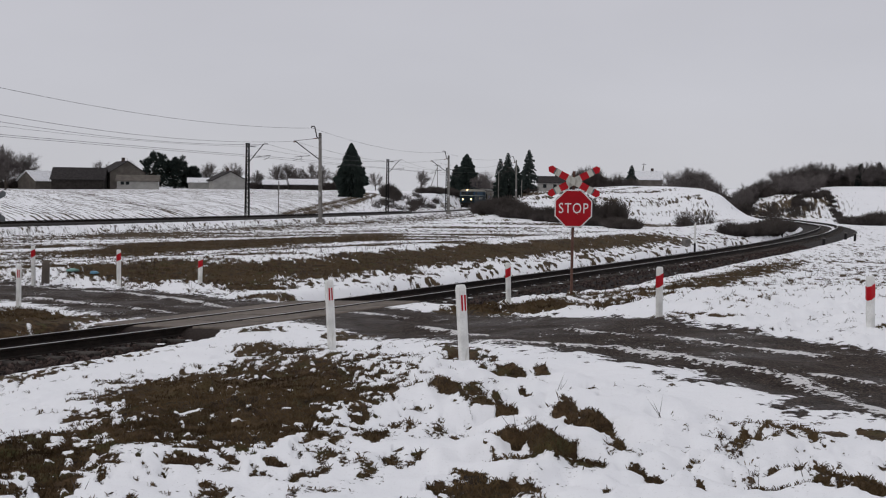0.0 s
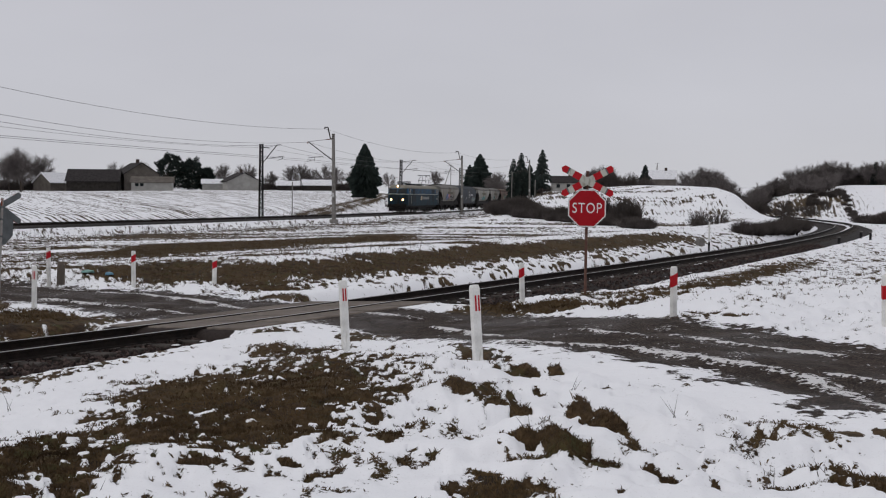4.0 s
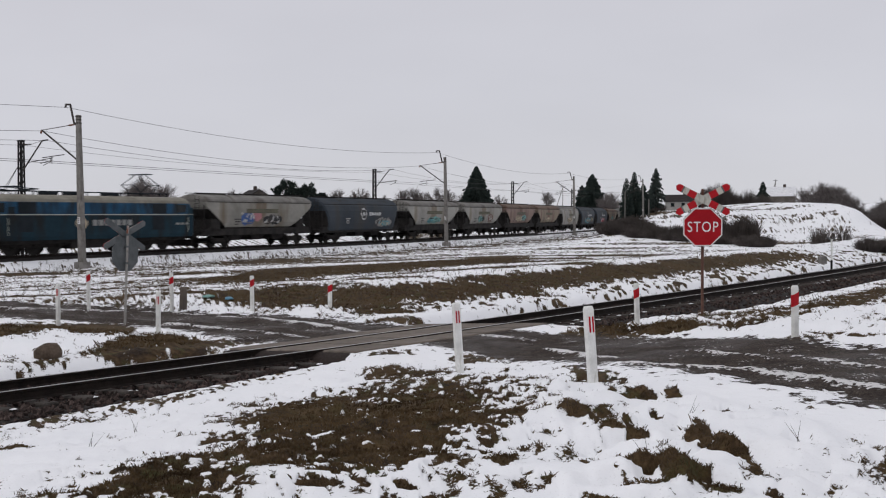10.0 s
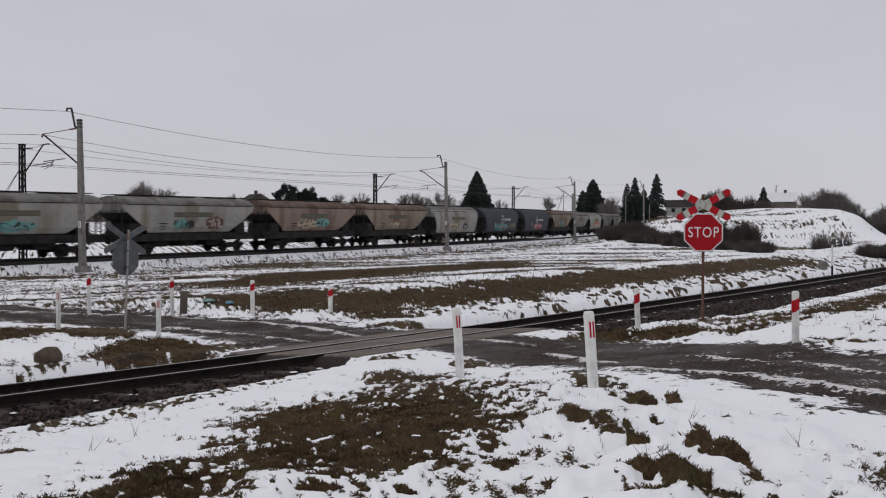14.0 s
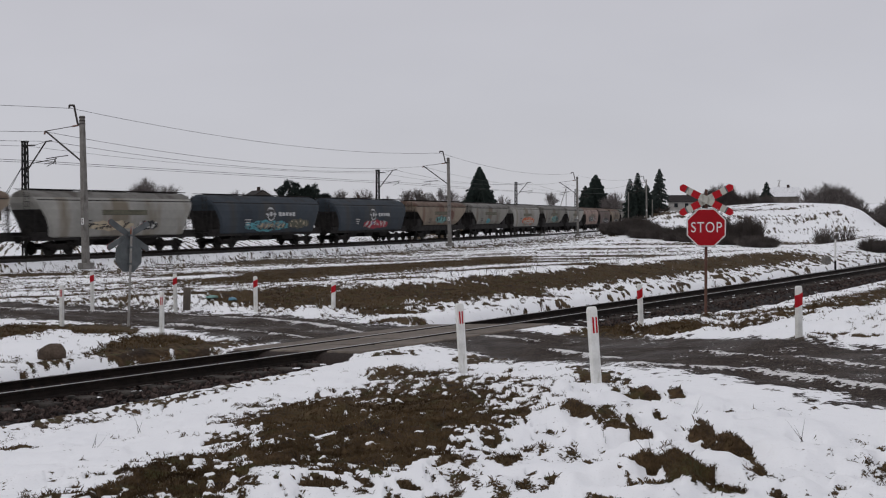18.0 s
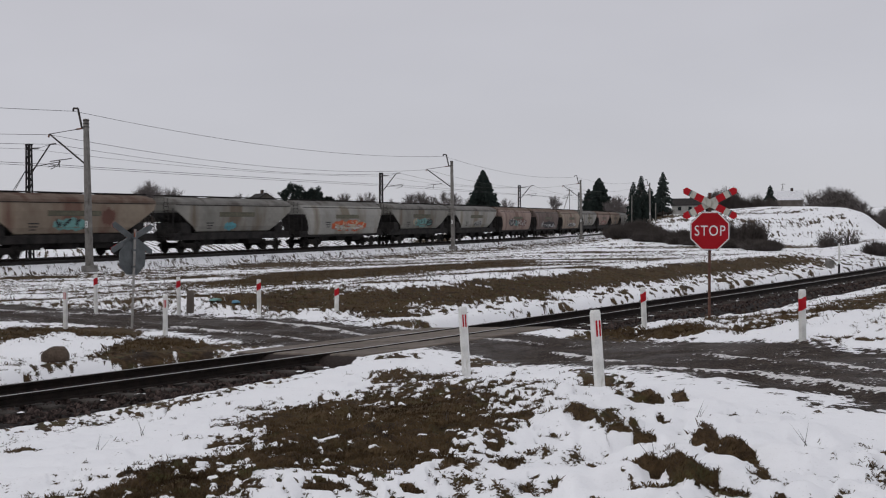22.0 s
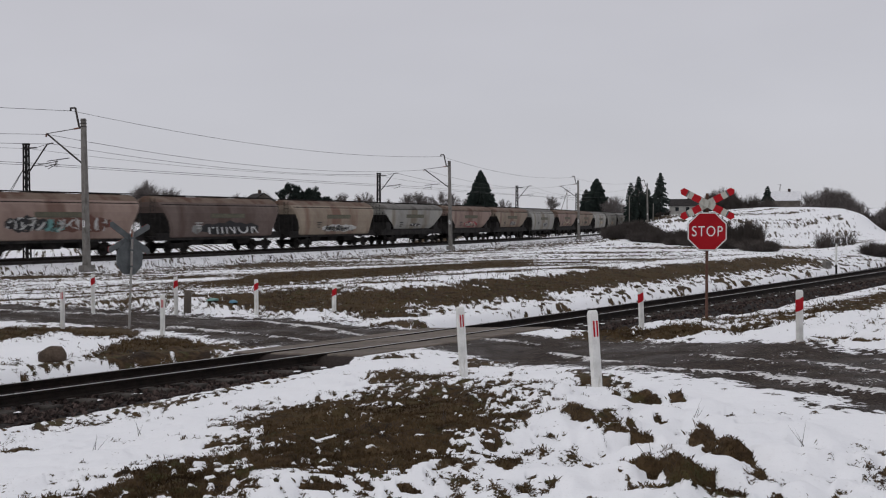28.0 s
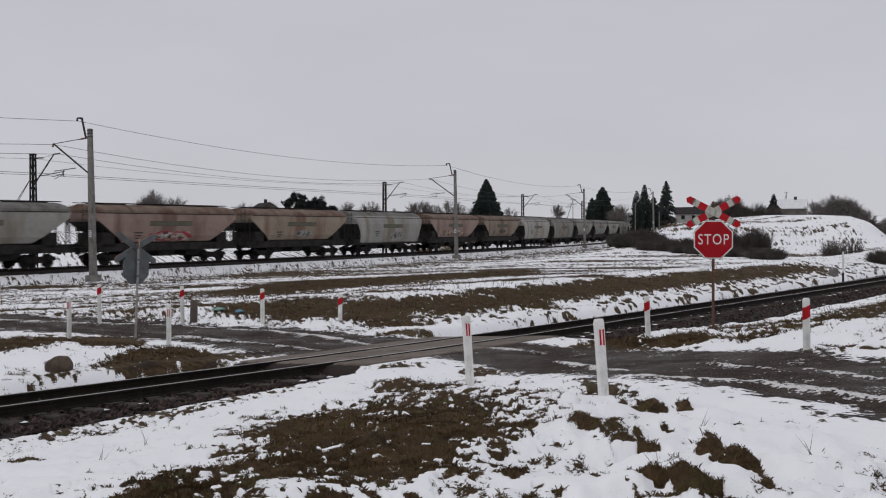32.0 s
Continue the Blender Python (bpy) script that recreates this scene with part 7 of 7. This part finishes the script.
def bush(x, y, height, width, k, label, group, mesh=None):
    ob = new("bush", mesh or SHRUBS[k % 3])
    s = height / 1.7
    ob.matrix_world = Matrix.Translation((x, y, ground_at(x, y) - 0.05)) @ Matrix.Rotation(k * 1.7, 4, "Z") @ Matrix.Diagonal((width / 1.5, width / 1.5, s, 1))
    return tagged(ob, label, "bush", group)


brnd = random.Random(11)
KEEP = {}


def thicket(points, n, height, width, spread, label):
    """Undergrowth nobody could count: many shrubs in one mesh."""
    line = KEEP.setdefault(str(points), spline(points, 1.0))
    total = along(line)[-1]
    cos, tris, base = [], [], 0
    for i in range(n):
        x, y, h = place(line, total * (i + brnd.random()) / n, brnd.uniform(-spread, spread))
        src = SHRUBS[brnd.randrange(3)]
        co = np.empty(len(src.vertices) * 3, np.float32)
        src.vertices.foreach_get("co", co)
        co = co.reshape(-1, 3)
        a, k, kz = brnd.uniform(0, 6.28), width * brnd.uniform(0.8, 1.25) / 1.5, height * brnd.uniform(0.7, 1.2) / 1.7
        c, s_ = math.cos(a) * k, math.sin(a) * k
        cos.append(np.stack([x + co[:, 0] * c - co[:, 1] * s_, y + co[:, 0] * s_ + co[:, 1] * c, ground_at(x, y) - 0.05 + co[:, 2] * kz], -1))
        tris += [tuple(base + v for v in p.vertices) for p in src.polygons]
        base += len(co)
    me = bpy.data.meshes.new("undergrowth")
    me.from_pydata(np.concatenate(cos).tolist(), [], tris)
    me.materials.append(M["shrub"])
    return tagged(new("undergrowth", me), label, "undergrowth", kind="stuff")


def hedge(points, n, height, width, spread, label, group):
    line = KEEP.setdefault(str(points), spline(points, 1.0))
    total = along(line)[-1]
    for i in range(n):
        x, y, h = place(line, total * (i + brnd.random()) / n, brnd.uniform(-spread, spread))
        bush(x, y, height * brnd.uniform(0.7, 1.2), width * brnd.uniform(0.8, 1.25), brnd.randrange(900), label, group)


hedge([(20.6, 133), (22.6, 122), (24.6, 112)], 24, 1.5, 1.5, 2.0, "dense dark leafless bush in the hollow", "thicket between the lines")
hedge([(24.6, 112), (26.6, 101), (27.4, 91)], 24, 1.0, 1.2, 1.4, "low dark leafless bush in the hollow", "thicket between the lines")
hedge([(27.2, 113), (29.6, 105)], 8, 2.6, 1.3, 1.2, "tall dense leafless bush behind the hollow", "thicket between the lines")
hedge([(27, 67.5), (32, 75), (39, 87)], 26, 1.05, 0.9, 0.5, "low dark leafless bush beside the curve", "bushes beside the curve")
hedge([(58, 112), (66, 118), (76, 124)], 14, 1.7, 2.0, 1.5, "dark leafless bush on the slope", "bushes on the slope")
for k in range(30):
    x, y, h = place(MAIN, S_MARK + brnd.uniform(132, 176), brnd.uniform(-11, -4.5))
    bush(x, y, brnd.uniform(0.9, 1.9), brnd.uniform(1.0, 1.8), k, "sparse leafless bush on the snowy slope", "bushes behind the main line", SPARSE)
hedge([(14.4, 209), (16.4, 210)], 6, 2.7, 1.35, 0.8, "rounded dark bush on the rise", "bushes behind the main line")
for k, (x, y) in enumerate(((30.5, 86), (32.5, 88), (31.5, 90), (29.3, 84))):
    bush(x, y, 1.5, 1.3, k, "sparse bare shrub in the snow", "sparse shrubs", SPARSE)


def wood(points, n, height, spread, label, group):
    line = KEEP.setdefault(str(points), spline(points, 2.0))
    total = along(line)[-1]
    for i in range(n):
        x, y, h = place(line, total * (i + brnd.random()) / n, brnd.uniform(-spread, spread))
        bare_tree(x, y, height * brnd.uniform(0.7, 1.15), ("big_b", "big_c", "slim", "big_a")[brnd.randrange(4)], brnd.uniform(0, 360), label, 1.25, group)


wood([(72, 190), (76, 205), (81, 222)], 30, 3.3, 2.6, "bare scrubby tree on the flank of the cutting", "wood along the cutting")
wood([(82, 226), (87, 244), (90, 262)], 30, 5.2, 3.0, "tall bare tree on the flank of the cutting", "wood along the cutting")
wood([(76, 178), (83, 188), (92, 200), (98, 210)], 30, 3.3, 3.0, "bare scrubby tree on the flank of the cutting", "wood along the cutting")
wood([(96, 214), (101, 219), (109, 217), (117, 214), (126, 208), (136, 200)], 64, 4.9, 3.5, "bare tree at the edge of the wood", "wood on the ridge")
thicket([(70, 182), (74, 200), (82, 226), (90, 250)], 40, 2.4, 1.9, 2.5, "dense dark undergrowth below bare trees")
thicket([(76, 180), (86, 196), (93, 205), (101, 219), (112, 217), (128, 210)], 44, 2.4, 1.9, 2.5, "dense dark undergrowth below bare trees")
wood([(66.5, 167), (70, 174), (76, 184)], 26, 3.2, 1.6, "bare scrubby tree at the foot of the cutting", "wood along the cutting")
thicket([(65.8, 164), (68, 170), (74, 181)], 26, 2.0, 1.6, 1.2, "dense dark undergrowth below bare trees")
hedge([(73, 157), (76, 162), (79, 166)], 10, 1.0, 0.9, 1.8, "dark shrub on the snowy flank of the cutting", "shrubs on the flank")
hedge([(61.5, 117), (66, 128), (73, 146), (81, 166)], 26, 0.7, 0.55, 0.4, "dark shrub in a hedge climbing the slope", "hedge up the slope")
for k in range(26):
    bush(brnd.uniform(65.5, 74), brnd.uniform(148, 166), brnd.uniform(0.7, 1.4), brnd.uniform(0.8, 1.5), k, "sparse bare shrub on the eroded flank", "sparse shrubs", SPARSE)
hedge([(24.5, 243), (29, 250), (35, 262)], 14, 1.6, 1.6, 1.5, "dark leafless bush behind the main line", "bushes behind the main line")
hedge([(47, 254), (51, 262), (55, 268)], 14, 1.6, 1.5, 2.0, "dark leafless bush on the brow of the hill", "bushes on the brow")
thicket([(-34, 300), (-18, 306), (0, 304), (8, 300)], 26, 2.4, 2.4, 2.0, "dark leafless shrub in a field hedge")
hedge([(-80, 277), (-72, 277), (-66, 276)], 14, 2.6, 2.4, 2.0, "dark leafless shrub below the big tree", "hedge behind the houses")
thicket([(78, 322), (88, 319), (96, 317)], 26, 7.4, 2.4, 1.5, "dark shrub in a tall row on the hill")
for k, (x, y, h) in enumerate(((113, 216, 5.0), (116, 214, 5.2), (119, 212, 4.6))):
    conifer(x, y, h, 1.5, 50 + k, "dark fir among bare trees on the ridge", tiers=20, per=12, group="wood on the ridge")


# ---------- boulder, poles, litter ----------
bm = bmesh.new()
bmesh.ops.create_icosphere(bm, subdivisions=3, radius=1.0)
for v in bm.verts:
    d = v.co.normalized()
    k = 1 + 0.16 * noise.noise(d * 1.7) + 0.05 * noise.noise(d * 5)
    v.co = Vector((d.x * 0.25 * k, d.y * 0.22 * k, max(d.z, -0.6) * 0.20 * k))
rock = part("boulder", bm, "stone", None, smooth=True)
rock.matrix_world = pose(-6.92, 19.5, ground_at(-6.92, 19.5) + 0.06, 0, 0, 30)
tagged(rock, "rounded brown boulder lying in the snow", "boulder")


def pole(x, y, height, label, r=0.12, arm=False):
    t = thing("utility_pole", label, "utility pole", pose(x, y, ground_at(x, y), 0, 0.5, 10), "utility poles")
    bm = bmesh.new()
    rod(bm, (0, 0, -0.5), (0, 0, height), r, r * 0.7, n=8)
    part("shaft", bm, "concrete", t)
    if arm:
        bm = bmesh.new()
        box(bm, (0, 0, height - 0.4), (1.6, 0.1, 0.1), 0.01)
        part("crossarm", bm, "dark_lattice", t)
        bm = bmesh.new()
        rod(bm, (0, 0, height - 0.6), (-2.2, 0, -0.3), r * 0.8, n=8)
        part("strut", bm, "concrete", t)
    return t


pole(38.8, 226.7, 7.8, "grey concrete pole beside the main line")
pole(39.6, 205.3, 6.2, "grey concrete pole beside the main line")
pole(43.0, 262.0, 6.6, "grey concrete pole beside the main line")
pole(-4.0, 137.0, 4.3, "slim pole at the field edge", 0.08)
pole(31.5, 275.0, 7.0, "pole with a crossarm and a slanting strut", 0.1, True)
pole(114.8, 372.0, 9.0, "pole with a crossarm and a slanting strut", 0.12, True)
pole(-112.0, 290.0, 7.0, "pole with a crossarm and a slanting strut", 0.1, True)

mark = thing("track_marker", "slim white trackside marker post with a dark base", "track marker", pose(18.0, 50.0, ground_at(18.0, 50.0), 0, 0, 0))
bm = bmesh.new()
rod(bm, (0, 0, -0.3), (0, 0, 0.8), 0.05, n=8)
part("base", bm, "dark_lattice", mark)
bm = bmesh.new()
rod(bm, (0, 0, 0.8), (0, 0, 1.75), 0.045, n=8)
part("shaft", bm, "white_paint", mark)
bm = bmesh.new()
rod(bm, (0, 0, 1.68), (-0.22, 0, 1.86), 0.03, n=6)
rod(bm, (0, 0, 1.68), (0.22, 0, 1.86), 0.03, n=6)
part("crossbar", bm, "sign_back", mark)


def peg(x, y, height):
    t = thing("track_peg", "short dark peg standing in snow beside the curve", "track marker", pose(x, y, ground_at(x, y), 0, 2, 20), "pegs beside the curve")
    bm = bmesh.new()
    box(bm, (0, 0, height / 2 - 0.1), (0.12, 0.12, height + 0.2), 0.015)
    part("shaft", bm, "dark_lattice", t)
    bm = bmesh.new()
    box(bm, (0, 0, height + 0.03), (0.14, 0.14, 0.06), 0.015)
    part("cap", bm, "concrete", t)


for px_, py_, ph in ((34.6, 77.6, 0.45), (34.0, 66.7, 0.4), (33.7, 64.9, 0.45), (28.3, 58.0, 0.35)):
    peg(px_, py_, ph)
block = thing("marker_stone", "pale concrete block half sunk beside the track", "marker stone", pose(19.3, 54.9, ground_at(19.3, 54.9), 0, 0, 30))
bm = bmesh.new()
box(bm, (0, 0, 0.12), (0.42, 0.3, 0.5), 0.04)
part("block", bm, "concrete", block)


def litter(x, y, size, material, label, seed):
    bm = bmesh.new()
    bmesh.ops.create_icosphere(bm, subdivisions=2, radius=1.0)
    for v in bm.verts:
        k = 1 + 0.4 * noise.noise(v.co * 2.1 + Vector((seed, 0, 0)))
        v.co = Vector((v.co.x * size * k, v.co.y * size * 0.7 * k, max(v.co.z, -0.3) * size * 0.4 * k))
    ob = part("plastic_bag", bm, material, None)
    ob.matrix_world = pose(x, y, ground_at(x, y) + 0.03, 0, 0, seed * 30)
    return tagged(ob, label, "litter", "litter on the verge")


litter(-6.6, 31.6, 0.17, "green_bag", "crumpled pale green plastic bag on the snow", 1)
litter(-5.95, 31.3, 0.15, "blue_bag", "crumpled blue plastic bag on the snow", 2)


def blades(seed, n, r0, r1, most, grow, label):
    """Dry grass on the bare patches within reach of the eye: thin bent blades."""
    rng = np.random.default_rng(seed)
    ang, rad = rng.uniform(radians(-24), radians(30), n), r0 * (r1 / r0) ** rng.uniform(0, 1, n)
    x, y = rad * np.sin(ang), rad * np.cos(ang)
    z, mixed, us, um, ur, vr, vs = ground_height(x, y)
    ok = (mixed > 0.47) & (np.abs(ur) > 2.3) & (np.abs(us) > 3.0) & (rng.uniform(0, 1, n) < np.clip((mixed - 0.45) * 4, 0.05, 0.8))
    x, y, z = x[ok], y[ok], z[ok]
    k = min(len(x), most)
    x, y, z = x[:k], y[:k], z[:k]
    h = grow * rng.uniform(0.008, 0.032, k) * (1 + 1.2 * (rng.uniform(0, 1, k) > 0.992))
    a = rng.uniform(0, 2 * np.pi, k)
    w = grow ** 0.8 * rng.uniform(0.0018, 0.0042, k)
    lean = rng.uniform(0.3, 1.1, k) * h
    la = a + rng.normal(1.57, 0.5, k)
    dx, dy = np.cos(a) * w, np.sin(a) * w
    p0 = np.stack([x - dx, y - dy, z - 0.01], -1)
    p1 = np.stack([x + dx, y + dy, z - 0.01], -1)
    p2 = np.stack([x + dx * 0.6 + np.cos(la) * lean * 0.4, y + dy * 0.6 + np.sin(la) * lean * 0.4, z + h * 0.65], -1)
    p3 = np.stack([x + np.cos(la) * lean, y + np.sin(la) * lean, z + h], -1)
    verts = np.stack([p0, p1, p2, p3], 1).reshape(-1, 3)
    base = np.arange(k) * 4
    tris = np.concatenate([np.stack([base, base + 1, base + 2], -1), np.stack([base, base + 2, base + 3], -1)])
    me = bpy.data.meshes.new("dry_grass")
    me.vertices.add(len(verts))
    me.vertices.foreach_set("co", verts.ravel())
    me.loops.add(tris.size)
    me.loops.foreach_set("vertex_index", tris.ravel().astype(np.int32))
    me.polygons.add(len(tris))
    me.polygons.foreach_set("loop_start", (np.arange(len(tris)) * 3).astype(np.int32))
    me.update(calc_edges=True)
    me.materials.append(M["dry_grass"])
    tagged(new("dry_grass", me), label, "grass", kind="stuff")


blades(4, 450000, 4.5, 20, 130000, 1.0, "short dry brown grass on bare patches of the verge")
blades(6, 420000, 19, 66, 130000, 2.1, "longer dry yellow-brown grass on the bank and meadow")


def weeds():
    """Dead stalks standing in the snow along the lines and on the meadow."""
    rnd = random.Random(77)
    verts, faces = [], []
    spots = []
    for _ in range(1200):
        s = S_MARK + rnd.uniform(-10, 190)
        x, y, h = place(MAIN, s, rnd.choice((rnd.uniform(3.2, 14), rnd.uniform(3.2, 8), rnd.uniform(-9, -3.4))))
        spots.append((x, y, rnd.uniform(0.15, 0.5), 7))
    for _ in range(260):
        a, r = rnd.uniform(-0.4, 0.45), rnd.uniform(26, 90)
        spots.append((r * math.sin(a), r * math.cos(a), rnd.uniform(0.15, 0.4), 5))
    for _ in range(30):
        a, r = rnd.uniform(-0.42, 0.5), rnd.uniform(6.2, 15)
        spots.append((r * math.sin(a), r * math.cos(a), rnd.uniform(0.06, 0.26), 3))
    xs, ys = np.array([p[0] for p in spots]), np.array([p[1] for p in spots])
    zs, mixed, us, um, ur, vr, vs = ground_height(xs, ys)
    for (x, y, ht, n), z, a_, b_, c_ in zip(spots, zs, us, ur, um):
        if abs(a_) < 3.2 or abs(b_) < 2.6 or abs(c_) < 3.0:
            continue
        far = math.hypot(x, y) > 30
        for _ in range(n):
            w = (0.010 if far else 0.0035)
            dx, dy = rnd.gauss(0, 0.35) * ht, rnd.gauss(0, 0.35) * ht
            ox, oy = (rnd.gauss(0, 0.22), rnd.gauss(0, 0.22)) if far else (rnd.gauss(0, 0.03), rnd.gauss(0, 0.03))
            h = ht * rnd.uniform(0.5, 1.0)
            k = len(verts)
            verts += [(x + ox - w, y + oy, z - 0.02), (x + ox + w, y + oy, z - 0.02), (x + ox, y + oy + w, z - 0.02), (x + ox + dx, y + oy + dy, z + h)]
            faces += [(k, k + 1, k + 3), (k + 1, k + 2, k + 3), (k + 2, k, k + 3)]
    me = bpy.data.meshes.new("dead_weeds")
    me.from_pydata(verts, [], faces)
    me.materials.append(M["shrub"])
    tagged(new("dead_weeds", me), "thin dead weed stalks standing in the snow", "weeds", kind="stuff")


weeds()


def motions():
    """The train rolls past, slowing a little."""
    times = [i * 1.0 for i in range(33)]
    walk(loco, [(t, train_pose(coupling(t) - 10.3)) for t in times])
    behind = 0.0
    for w, (kind, paint, text) in zip(wagons, TRAIN):
        walk(w, [(t, train_pose(coupling(t) + behind + LENGTH[kind] / 2)) for t in times])
        behind += LENGTH[kind]


motions()
